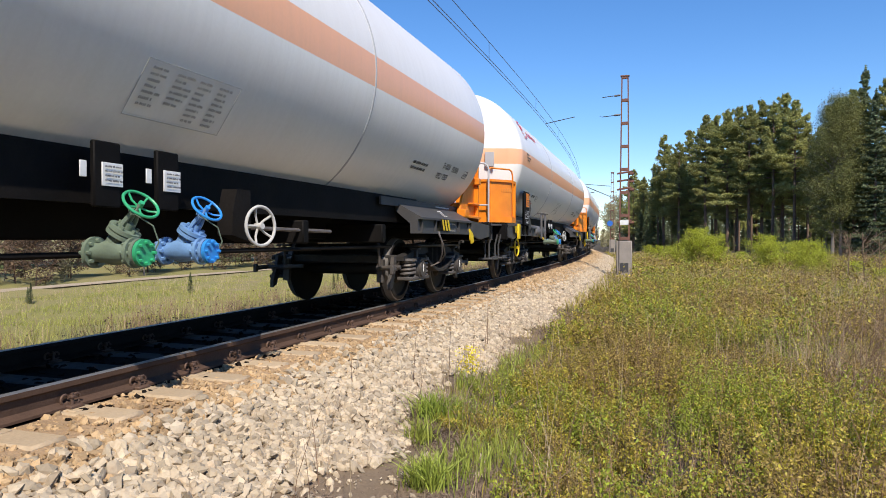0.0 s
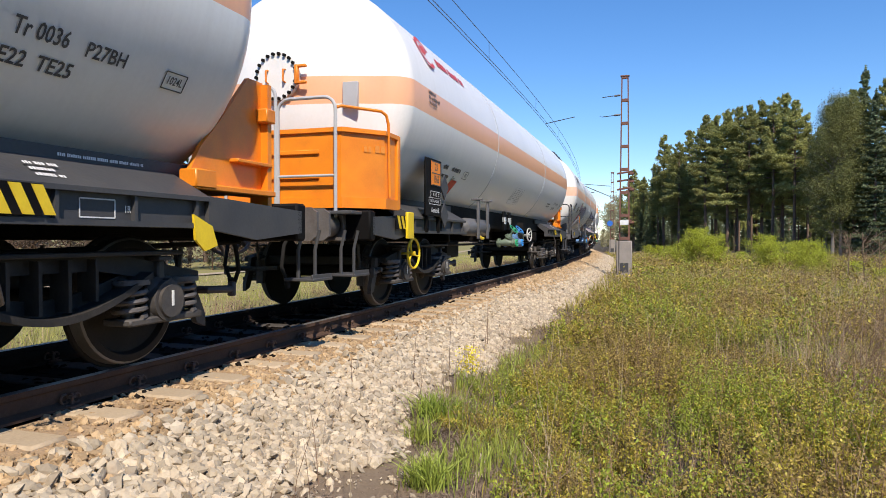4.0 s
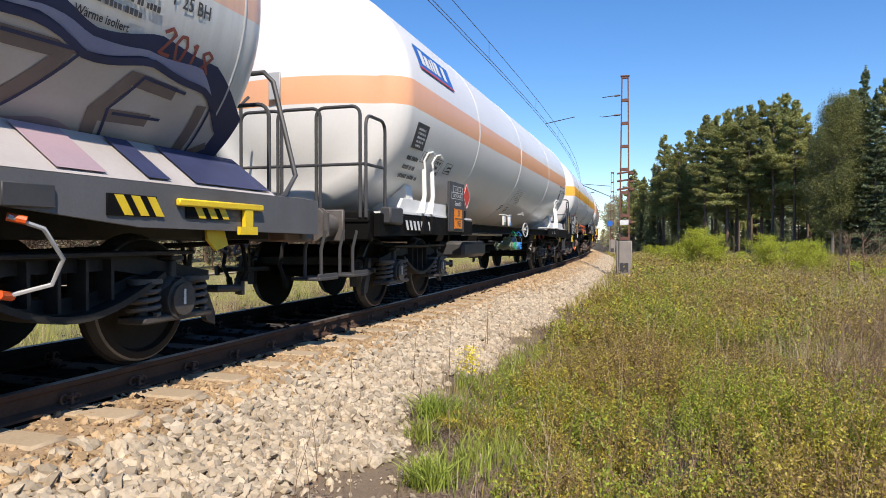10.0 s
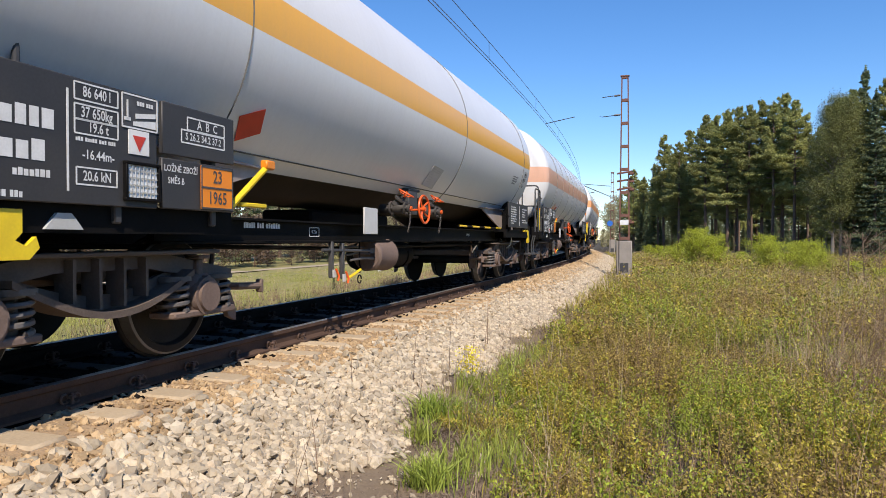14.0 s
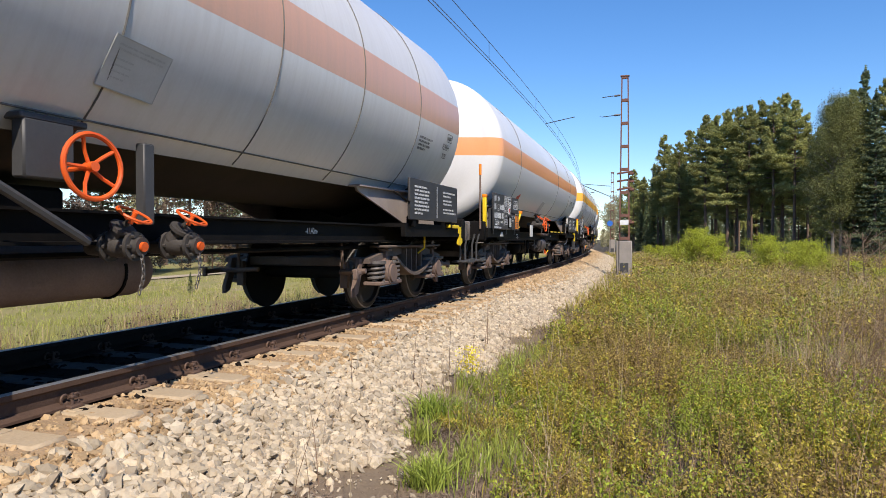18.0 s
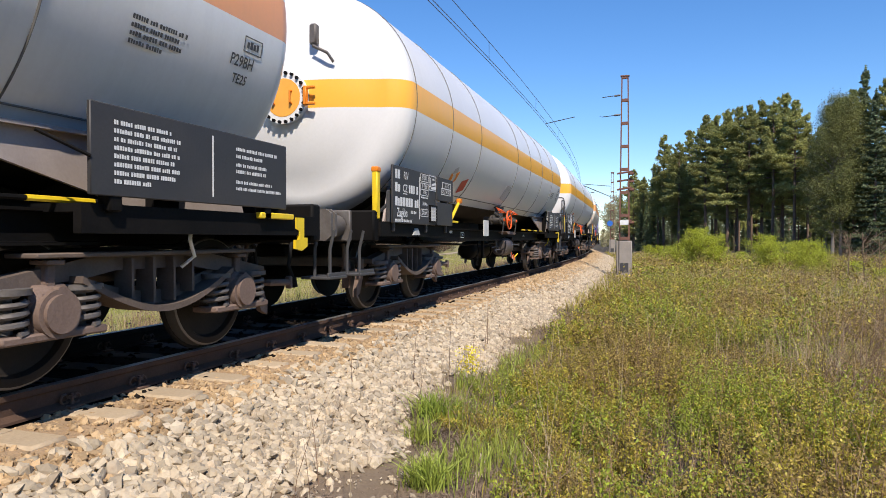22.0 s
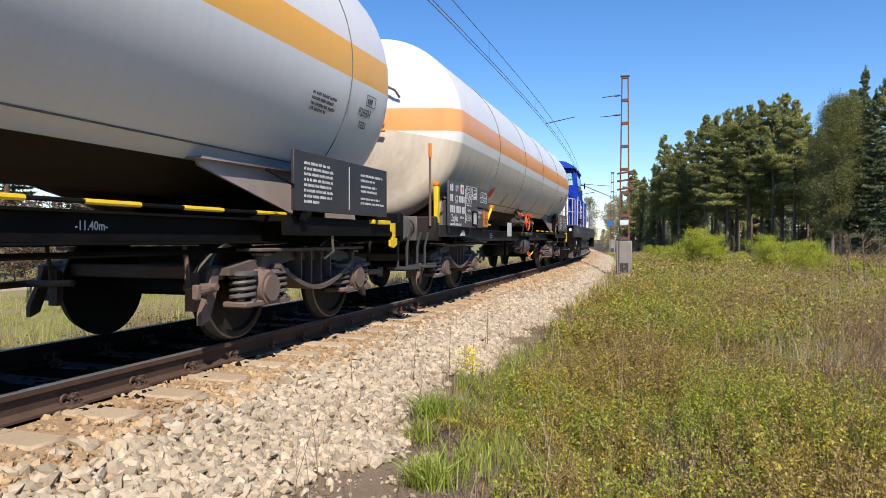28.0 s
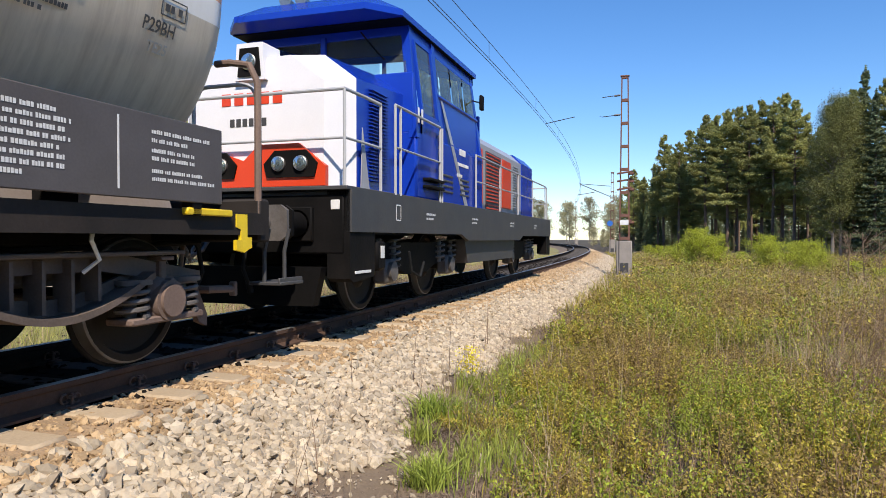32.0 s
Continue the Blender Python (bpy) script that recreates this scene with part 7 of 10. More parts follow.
def c_wagon(front):
    """The clean wagon with white struts and white end sills."""
    L = 17.95
    w = Wagon("tank_wagon", "clean white tank wagon with white struts and pale orange stripe", L, 12.1, front)
    r, zc = 1.52, 2.74
    w.stripe = M_WHITE
    part("tank", lambda: tank_shape(1.05, 16.75, r, 0.6, 0.38, zc), M_TANK_C, w.ob, key="c_tank")
    for u in (4.9, 8.6, 12.6, 16.2):
        seam(w, u, r, zc, M_WHITE, 0.02)
    a_common(w, r, zc, M_BLACK, 0.9, 1.2, 60)
    for sx in (-1, 1):
        part("side_sill", lambda: Shape().box((0, L / 2, 1.09), (0.08, 9.5, 0.14), 0.01).box((0.04, L / 2, 1.155), (0.16, 9.5, 0.02), 0.004).box((0.04, L / 2, 1.02), (0.16, 9.5, 0.02), 0.004), M_BLACK, w.ob, at=(sx * 1.28, 0, 0), key="c_sill")
        for y, sg in ((0, 1), (L, -1)):
            pts = [(1.4, 1.24), (4.6, 1.24), (4.2, 1.34), (3.3, 1.42), (1.6, 1.42)]
            part("white_sill", Shape().prism([(y + sg * a, b) for a, b in pts], -0.02, 0.02).prism([(y + sg * a, b) for a, b in [(1.3, 1.22), (4.7, 1.22), (4.7, 1.25), (1.3, 1.25)]], -0.25, 0.06), M_WHITE, w.ob, at=(sx * 1.36, 0, 0))
            part("end_sill", Shape().prism([(y + sg * a, b) for a, b in [(0.7, 1.2), (4.7, 1.2), (4.7, 0.98), (0.7, 0.94)]], -0.03, 0.03), M_BLACK, w.ob, at=(sx * 1.4, 0, 0))
            for u in (2.2, 2.55):
                def strut():
                    s = Shape()
                    s.tube([(1.42, 0, 1.24), (1.40, 0.15, 1.5), (1.34, 0.30, 1.86)], 0.032, 6)
                    s.tube([(1.36, 0.30, 1.86), (1.345, 0.30, 2.0), (1.39, 0.34, 2.1), (1.43, 0.42, 2.12), (1.44, 0.5, 2.08)], 0.016, 6)
                    s.prism([(-0.1, 1.24), (0.2, 1.24), (0.12, 1.45)], 1.37, 1.40)
                    return s
                part("strut", strut, M_WHITE, w.ob, "white diagonal support strut", at=Matrix.Translation((0, y + (u if sg > 0 else -u - 0.95), 0)) @ (Matrix.Identity(4) if sx > 0 else Matrix.Diagonal((-1, 1, 1, 1))), key=("strut", sx))
                part("gusset", lambda: Shape().prism([(-0.14, 0.98), (0.16, 0.98), (0.02, 1.22), (-0.06, 1.22)], 1.42, 1.48), M_BLACK, w.ob, at=Matrix.Translation((0, y + (u if sg > 0 else -u - 0.95), 0)) @ (Matrix.Identity(4) if sx > 0 else Matrix.Diagonal((-1, 1, 1, 1))), key=("c_gusset", sx))
    for y in (2.2, L - 2.2):
        part("platform", lambda: Shape().box((0, 0, 1.12), (2.7, 3.2, 0.05), 0.01), M_BLACK, w.ob, at=(0, y, 0), key="c_plat")
        part("tank_saddle", lambda: Shape().prism([(-1.2, 1.12), (1.2, 1.12), (1.1, 1.66), (0.9, 1.5), (0.0, 1.22), (-0.9, 1.5), (-1.1, 1.66)], -0.12, 0.12, "y"), M_WHITE, w.ob, at=(0, y + (0.3 if y < 5 else -0.3), 0), key="c_cradle")
    s = slab("warning_board", w.ob, panel(1.45, 2.0, 1.08), 1.0, 0.14, 0.01, M_BLACK, "black and white striped plate", 0.002)
    for k in range(7):
        part("stripe", lambda: Shape().prism([(-0.05, -0.06), (0.02, -0.06), (-0.04, 0.06), (-0.11, 0.06)], 0.001, 0.004, "z"), M_WHITE, s, at=(k * 0.14 - 0.4, 0, 0), key="warn_stripe_c")
    part("corner_lamp_box", lambda: Shape().box((1.45, 1.05, 1.18), (0.14, 0.4, 0.2), 0.02), M_DARK, w.ob, key="c_lamp_box")
    # placards
    b = slab("placard_board", w.ob, panel(1.47, 3.67, 1.4), 0.8, 0.76, 0.03, M_DARK, "dark board with an orange hazard plate")
    outline(b, Matrix.Translation((0.05, 0.27, 0.001)), 0.5, 0.09, 0.007)
    text(b, "A  B  C  D", 0.08, Matrix.Translation((0.06, 0.27, 0.001)))
    outline(b, Matrix.Translation((0.02, 0.17, 0.001)), 0.6, 0.09, 0.007)
    text(b, "S 30.5 36.5 40.5 50.5", 0.07, Matrix.Translation((0.02, 0.17, 0.001)), squeeze=0.75)
    text(b, "Gemisch B", 0.095, Matrix.Translation((0.05, 0.05, 0.001)))
    hazard_plate(b, Matrix.Translation((0.05, -0.18, 0.012)), 0.42, 0.32)
    d = slab("red_diamond", w.ob, panel(1.45, 4.3, 1.6) @ Matrix.Rotation(radians(45), 4, "Z"), 0.3, 0.3, 0.012, M_RED, "red diamond placard with a white edge", 0.002)
    outline(d, Matrix.Identity(4), 0.285, 0.285, 0.012)
    part("folded_placard", lambda: Shape().box((1.4, 4.25, 1.2), (0.04, 0.2, 0.34), 0.02), M_BLACK, w.ob, key="c_folded")
    mid_valves(w, 8.69, 9.27, 0.765, 9.43, 1.12, False, False)
    for y in (8.2, 8.77):
        o = part("pipe_bracket", lambda: Shape().box((1.2, 0, 1.32), (0.05, 0.16, 0.24), 0.01).box((1.18, 0, 1.445), (0.12, 0.2, 0.018), 0.004), M_WHITE, w.ob, at=(0, y, 0), key="c_bracket")
        part("cover_plate", lambda: Shape().box((1.23, 0, 1.245), (0.02, 0.14, 0.08), 0.006), M_GREEN_D if y < 8.5 else M_BLUE_D, o, key=("c_cover", y < 8.5))
    part("emergency_wheel", lambda: Shape().tube([(1.32, 9.75 + 0.09 * math.cos(a), 1.5 + 0.05 * math.sin(a)) for a in np.linspace(0, 6, 16)], 0.009, 6).cyl((1.2, 9.75, 1.5), (1.34, 9.75, 1.5), 0.02, 8), M_CLADGREY, w.ob, key="c_emg")
    part("lower_pipe", lambda: Shape().tube([(1.1, 5.2, 1.0), (1.1, 8.4, 1.0)], 0.03, 8).tube([(1.2, 9.6, 1.02), (1.2, 12.5, 1.05)], 0.022, 8), M_STEEL, w.ob, key="c_pipes")
    part("small_tank", lambda: Shape().box((0.9, 6.0, 0.72), (0.5, 1.6, 0.3), 0.06), M_DARK, w.ob, key="c_box")
    for y, m in ((11.6, M_YELLOW), (12.3, M_RED), (13.0, M_RED)):
        part("lever_plate", lambda: Shape().box((1.3, 0, 0.98), (0.02, 0.14, 0.12), 0.004).tube([(1.3, -0.1, 1.0), (1.34, -0.25, 0.92)], 0.016, 6), m, w.ob, at=(0, y, 0), key="c_lever" + m.name)
    part("cable", lambda: Shape().tube([(1.4, 14.8, 0.96), (1.46, 14.9, 0.88), (1.44, 15.02, 0.74), (1.36, 15.02, 0.62), (1.24, 14.94, 0.58), (1.18, 14.86, 0.64)], 0.011, 6).tube([(1.4, 14.84, 0.96), (1.46, 14.95, 0.86), (1.45, 15.08, 0.74), (1.36, 15.08, 0.6), (1.24, 14.98, 0.55), (1.18, 14.88, 0.62)], 0.011, 6), M_CAST, w.ob, key="c_cable")
    part("cable_end", lambda: Shape().cyl((1.18, 14.86, 0.6), (1.18, 14.84, 0.7), 0.03, 8), M_HANDWHEEL, w.ob, "orange red plug", key="c_cable_end")
    text(w.ob, "-12.10m-", 0.09, panel(1.445, 14.2, 1.09))
    text(w.ob, "2R", 0.08, panel(1.445, 13.75, 1.09))
    # end rails, bolted lamp and ladder at the leading end
    for x in (-0.8, -0.3):
        rail_frame(w.ob, [(x, 0.6, 1.1), (x, 0.6, 2.5), (x, 0.75, 2.62)], 0.02, M_DARK, "ladder_rail")
    for x0, x1 in ((-0.3, 0.25), (0.2, 0.75), (0.7, 1.25)):
        rail_frame(w.ob, cross_hoop(0.6, x0, x1, 1.15, 2.4, 0.1), 0.02, M_DARK)
    rail_frame(w.ob, [(-0.8, 0.6, 1.75), (1.3, 0.6, 1.75), (1.32, 1.1, 1.75)], 0.018, M_DARK)
    rail_frame(w.ob, hoop(1.32, 0.6, 1.15, 1.15, 2.3, 0.12), 0.02, M_DARK)
    slab("end_notice", w.ob, Matrix.Translation((-0.1, 1.0, 2.8)) @ Matrix.Rotation(radians(90), 4, "X"), 0.16, 0.34, 0.03, M_CLADGREY)
    # lettering
    mark = slab("company_panel", w.ob, on_tank(r, zc, 2.75, 22), 1.5, 0.36, 0.003, M_SIGNBLUE, "blue company panel with plain white shapes", 0)
    print_lines(mark, Matrix.Translation((-0.62, 0.02, 0.002)), [1.2], 0.22, 0.3, M_LETTER, 88)
    part("red_edge", Shape().box((0, -0.165, 0.002), (1.5, 0.03, 0.003), 0), M_RED, mark)
    slab("dark_notice", w.ob, on_tank(r, zc, 2.08, -18.5), 0.45, 0.34, 0.003, M_INK, "", 0)
    print_lines(w.ob, on_tank(r, zc, 1.94, -15, 0.006), [0.28, 0.3, 0.3, 0.26, 0.2], 0.03, 0.055, M_LETTER, 89)
    print_lines(w.ob, on_tank(r, zc, 1.9, -30), [0.4, 0.44, 0.7], 0.06, 0.13, M_INK, 90)
    outline(w.ob, on_tank(r, zc, 2.5, -27.5), 0.24, 0.15, 0.008, M_INK)
    text(w.ob, "GE", 0.12, on_tank(r, zc, 2.5, -27.5), M_INK)
    outline(w.ob, on_tank(r, zc, 3.15, -30.5), 0.28, 0.24, 0.008, M_INK)
    print_lines(w.ob, on_tank(r, zc, 3.05, -28), [0.2, 0.16, 0.2], 0.05, 0.08, M_INK, 91)
    outline(w.ob, on_tank(r, zc, 3.64, -29.5), 0.3, 0.17, 0.008, M_INK)
    part("ramp_symbol", Shape().prism([(-0.1, -0.05), (0.12, -0.05), (0.12, -0.02), (-0.1, -0.04)], 0.001, 0.003, "z").prism([(-0.05, 0.0), (0.12, 0.01), (0.12, 0.04), (-0.02, 0.03)], 0.001, 0.003, "z"), M_INK, w.ob, at=on_tank(r, zc, 3.64, -29.5))
    data_block(w, r, zc, 8.86, -36, 92)
    print_lines(w.ob, on_tank(r, zc, 8.42, -45), [0.25, 0.24, 0.25, 0.2], 0.024, 0.045, M_INK, 93)
    print_lines(w.ob, on_tank(r, zc, 9.05, -46), [0.25, 0.24, 0.25, 0.2], 0.024, 0.045, M_INK, 94)
    text(w.ob, "P27BH  TE22 Tr1354", 0.13, on_tank(r, zc, 15.42, -12.5), M_INK)
    text(w.ob, "Niedrigste zugelassene Füllungstemperatur -40 °C", 0.065, on_tank(r, zc, 15.4, -7), M_INK)
    slab("class_mark", w.ob, on_tank(r, zc, 15.09, -19), 0.2, 0.2, 0.002, M_INK, "", 0)
    text(w.ob, "3", 0.12, on_tank(r, zc, 15.09, -19, 0.008), M_LETTER)
    outline(w.ob, on_tank(r, zc, 16.1, -13), 0.3, 0.14, 0.008, M_INK)
    text(w.ob, "02.26", 0.11, on_tank(r, zc, 16.1, -13), M_INK)
    FLEET.append(w)


a_wagon(-101.72, "white gas tank wagon with pale orange stripe and orange gusset", 11, False)
a_wagon(-83.40, "white gas tank wagon with pale orange stripe and crash box", 12, True)
a_wagon(-64.94, "white gas tank wagon with pale orange stripe and blue valves", 13, True)
b_wagon(-46.65)
c_wagon(-28.34)
D0, DL = -10.39, 16.44
d_wagon(6, D0, M_TANK_D, M_YELLOW, "silver-white tank wagon with bright orange stripe and black boards", 101, rails="front", seams=(3.55, 9.5, 14.2))
d_wagon(7, D0 + DL, M_TANK_E, M_SADDLE, "grey weathered tank wagon with faded pink stripe and rusty bogies", 102, rails="front", seams=(3.33, 5.0, 6.7, 8.25, 9.9, 11.5, 13.2), wheels="low", brown=M_BROWN, barred=False)
d_wagon(8, D0 + 2 * DL, M_TANK_F, M_ORANGE, "white tank wagon with a copper orange stripe and a bolted manhole", 103, flanged=True, seams=(3.4, 9.6, 12.7), posts="yes")
d_wagon(9, D0 + 3 * DL, M_TANK_D, M_ORANGE, "white tank wagon with a bright orange stripe and orange handwheel", 105, flanged=True, seams=(1.6, 3.2, 4.9, 8.1, 9.65, 11.35, 13.1), hazard=False, code="P25BH")
d_wagon(10, D0 + 4 * DL, M_TANK_D, M_YELLOW, "white tank wagon with a yellow-orange stripe and end rails", 106, rails="front", seams=(3.4, 8.0, 14.0))
d_wagon(11, D0 + 5 * DL, M_TANK_G, M_ORANGE, "soot-streaked tank wagon with a dull beige lower shell", 107, flanged=True, colour=M_FRAME_D, seams=(4.12, 6.83, 9.4, 12.2), lower=M_LOWER_G, posts="front back")


# ---- locomotive ----
def locomotive(front):
    L = 14.24
    w = Wagon("locomotive", "blue, white and grey diesel locomotive with red lamp panel", L, 7.2, front, "locomotive")
    w.radius = 0.5
    o = w.ob
    frame = M_DARK
    part("main_frame", lambda: Shape().box((0, L / 2, 1.2), (2.84, L - 1.24, 0.42), 0.02), frame, o)
    for sx in (-1, 1):
        part("side_sill", lambda: Shape().prism([(0.62, 1.42), (L - 0.62, 1.42), (L - 0.62, 0.98), (9.6, 0.98), (9.2, 0.88), (5.0, 0.88), (4.6, 0.98), (0.62, 0.98)], -0.03, 0.03), frame, o, at=(sx * 1.45, 0, 0), key="loco_sill")
        part("tank_skirt", lambda: Shape().prism([(5.1, 0.9), (9.1, 0.9), (8.9, 0.5), (5.3, 0.5)], -0.3, 0.02), frame, o, at=(sx * 1.36 if sx > 0 else -1.06, 0, 0), key="loco_skirt")
        for y, sg in ((0.62, 1), (L - 0.62, -1)):
            part("corner_apron", Shape().prism([(y, 1.42), (y + sg * 0.62, 1.42), (y + sg * 0.62, 0.5), (y + sg * 0.1, 0.46), (y, 0.5)], -0.24, 0.02), M_BLACK, o, at=(sx * 1.44 if sx > 0 else -1.2, 0, 0))
    q = part("corner_step", lambda: Shape().box((1.38, 0.9, 1.04), (0.14, 0.36, 0.16), 0.02).box((1.38, 0.9, 0.62), (0.14, 0.36, 0.03), 0.004), M_BLACK, o)
    for z in (1.14, 0.56):
        part("white_edge", lambda: Shape().box((1.468, 0.92, 0), (0.008, 0.4, 0.03), 0.002), M_WHITE, q, at=(0, 0, z), key="loco_white_edge")
    part("white_corner", lambda: Shape().box((1.3, 0.61, 1.26), (0.1, 0.02, 0.1), 0.004), M_WHITE, o)
    part("pilot_beam", lambda: Shape().box((0, 0.70, 1.06), (2.8, 0.18, 0.62), 0.02), M_BLACK, o)
    part("pilot_beam", lambda: Shape().box((0, L - 0.70, 1.06), (2.8, 0.18, 0.62), 0.02), M_BLACK, o)
    part("plough", lambda: Shape().prism([(-1.2, 0.62), (1.2, 0.62), (1.1, 0.22), (-1.1, 0.22)], 0.5, 0.62, "y"), M_BLACK, o)
    part("deck", lambda: Shape().box((0, L / 2, 1.43), (2.92, L - 1.1, 0.04), 0.006), M_DARK, o)
    buffers(o, 0.62, -1, M_BLACK, M_BLACK)
    buffers(o, L - 0.62, 1, M_BLACK, M_BLACK)
    for y in (w.p0, L - w.p0):
        b = part("bogie", lambda: Shape().box((0, 0, 0.75), (1.9, 0.6, 0.22), 0.03).box((0, 0, 0.62), (0.5, 2.6, 0.14), 0.03), M_BLACK, o, at=(0, y, 0), key="loco_bogie")
        for side in (1, -1):
            sm = Matrix.Rotation(0 if side > 0 else math.pi, 4, "Z")
            part("side_frame", lambda: Shape().prism([(-1.9, 0.62), (-1.9, 0.8), (-1.3, 0.86), (1.3, 0.86), (1.9, 0.8), (1.9, 0.62), (0.8, 0.52), (0.4, 0.42), (-0.4, 0.42), (-0.8, 0.52)], 1.0, 1.12), M_BLACK, b, at=sm, key="loco_side")
            for k in (-1.25, 1.25):
                part("axle_box", lambda: Shape().box((1.14, 0, 0.5), (0.18, 0.34, 0.3), 0.03).cyl((1.22, 0, 0.5), (1.28, 0, 0.5), 0.12, 20), M_CAST, b, at=sm @ Matrix.Translation((0, k, 0)), key="loco_axle")
                for e in (-0.3, 0.3):
                    part("coil_spring", lambda: Shape().tube([(1.12 + 0.1 * math.cos(a), 0.1 * math.sin(a), 0.56 + 0.34 * a / 25.1) for a in np.linspace(0, 25.1, 52)], 0.02, 6).cyl((1.12, 0, 0.55), (1.12, 0, 0.9), 0.05, 10), M_GREYP, b, at=sm @ Matrix.Translation((0, k + e, 0)), key="loco_spring")
        for k in (-1.25, 1.25):
            ws = part("wheelset", lambda: Shape().cyl((-1.08, 0, 0), (1.08, 0, 0), 0.075, 16), M_WHEEL, b, at=(0, k, 0.5), key="loco_axle_bar")
            for side in (1, -1):
                part("wheel", wheel_shape, M_WHEEL, ws, at=Matrix.Rotation(0 if side > 0 else math.pi, 4, "Z") @ Matrix.Translation((0.7535, 0, 0)) @ Matrix.Diagonal((1, 1.087, 1.087, 1)), key="wheel")
            w.wheels.append((ws, k))
    # front hood: a faceted nose
    z0, z1, z2 = 1.45, 2.72, 3.02
    ring = lambda u, hw, ht, zt: [(-hw, u, z0), (hw, u, z0), (hw, u, zt - 0.3), (ht, u, zt), (-ht, u, zt), (-hw, u, zt - 0.3)]
    a, b, c = ring(1.12, 0.9, 0.5, 2.98), ring(1.45, 1.14, 0.74, 3.05), ring(2.75, 1.2, 0.78, 3.12)
    hood = part("front_hood", Shape().add(b + c, [(i, (i + 1) % 6, (i + 1) % 6 + 6, i + 6) for i in range(6)] + [(11, 10, 9, 8, 7, 6)]), M_LBLUE, o, "blue front hood with white nose")
    part("nose_facet", Shape().add(a + b, [(i, (i + 1) % 6, (i + 1) % 6 + 6, i + 6) for i in range(6)]), M_LWHITE, hood)
    part("nose_panel", Shape().add(a, [(0, 1, 2, 3, 4, 5)]).add([(x, y - 0.012, z) for x, y, z in a], [(0, 1, 2, 3, 4, 5)]), M_LWHITE, hood)
    part("lamp_box", Shape().prism([(-0.2, 2.72), (0.2, 2.72), (0.17, 3.14), (-0.17, 3.14)], 1.04, 1.4, "y"), M_LWHITE, hood)
    part("lamp_surround", Shape().prism([(-0.15, 2.76), (0.15, 2.76), (0.12, 3.08), (-0.12, 3.08)], 1.02, 1.045, "y"), M_BLACK, hood)

    def lens(parent, x, z, r):
        p = part("headlamp", lambda: Shape().lathe([(0.0, 0.0), (-0.02, r * 0.6), (0.0, r), (0.06, r * 1.08)], axis="y", n=24), M_STEEL, parent, at=(x, 1.01, z), key=("lens", r))
        part("lamp_glass", lambda: Shape().lathe([(-0.035, 0.0), (-0.03, r * 0.5), (-0.01, r * 0.95)], axis="y", n=20), M_GLASS, p, key=("lens_glass", r))
    lens(hood, 0.0, 2.92, 0.095)
    red = part("lamp_panel", Shape().prism([(-0.95, 1.5), (0.95, 1.5), (0.95, 1.72), (0.62, 1.98), (0.1, 1.98), (-0.1, 1.8), (-0.62, 1.98), (-0.95, 1.72)], 1.06, 1.13, "y"), M_LRED, hood, "red lamp panel")
    for x in (-0.52, 0.52):
        part("lamp_mount", Shape().prism([(x - 0.3, 1.6), (x + 0.3, 1.6), (x + 0.34, 1.75), (x + 0.2, 1.9), (x - 0.2, 1.9), (x - 0.34, 1.75)], 1.035, 1.07, "y"), M_BLACK, red)
        for k in (-0.14, 0.14):
            lens(red, x + k, 1.75, 0.085)
    s = Shape()
    for k in range(5):
        s.box((-0.36 + k * 0.17, 1.105, 2.52), (0.12, 0.01, 0.14), 0.002)
    part("company_mark", s, M_LRED, hood, kind="stuff")
    s = Shape()
    for k in range(6):
        s.box((-0.28 + k * 0.085, 1.105, 2.25), (0.06, 0.01, 0.09), 0.002)
    part("number_print", s, M_DARK, hood, kind="stuff")
    for k in range(26):
        part("louver", lambda: Shape().prism([(1.16, 0.0), (1.215, -0.012), (1.215, -0.022), (1.16, -0.012)], 1.75, 2.25, "y"), M_LBLUE, hood, at=(0, 0, 1.62 + k * 0.043), key="loco_louver")
    part("side_stripe", Shape().prism([(1.50, 1.46), (1.75, 1.46), (1.55, 2.2)], 1.165, 1.175), M_LGREY, hood)
    # cab
    cab = part("cab", Shape().box((0, 4.47, 1.9), (2.8, 3.44, 0.9), 0.03), M_LBLUE, o, "blue driver's cab with large windows")
    xl, xr, zl, zt = 1.4, 1.24, 2.35, 3.78
    y0, y1, y2, y3 = 2.75, 6.19, 2.85, 5.95

    def post(p, q, r=0.055, m=M_LBLUE):
        part("cab_post", Shape().tube([p, q], r, 4), m, cab)
    f = lambda z: xl + (xr - xl) * (z - zl) / (zt - zl)
    for sx in (-1, 1):
        post((sx * (xl - 0.05), y0 + 0.05, zl - 0.1), (sx * (xr - 0.05), y2 + 0.05, zt), 0.08)
        post((sx * (xl - 0.05), y1 - 0.05, zl - 0.1), (sx * (xr - 0.05), y3 - 0.05, zt), 0.08)
        post((sx * (xl - 0.04), 3.72, zl - 0.1), (sx * (xr - 0.04), 3.78, zt), 0.09)
        part("side_panel", Shape().add([(sx * xl, 3.75, 1.46), (sx * xl, y1, 1.46), (sx * f(3.0), y1 - 0.1, 3.0), (sx * f(3.0), 3.78, 3.0)] + [(sx * (xl - 0.05), 3.75, 1.46), (sx * (xl - 0.05), y1, 1.46), (sx * (f(3.0) - 0.05), y1 - 0.1, 3.0), (sx * (f(3.0) - 0.05), 3.78, 3.0)], [(0, 1, 2, 3), (7, 6, 5, 4), (3, 2, 6, 7), (0, 4, 5, 1)]), M_LBLUE, cab)
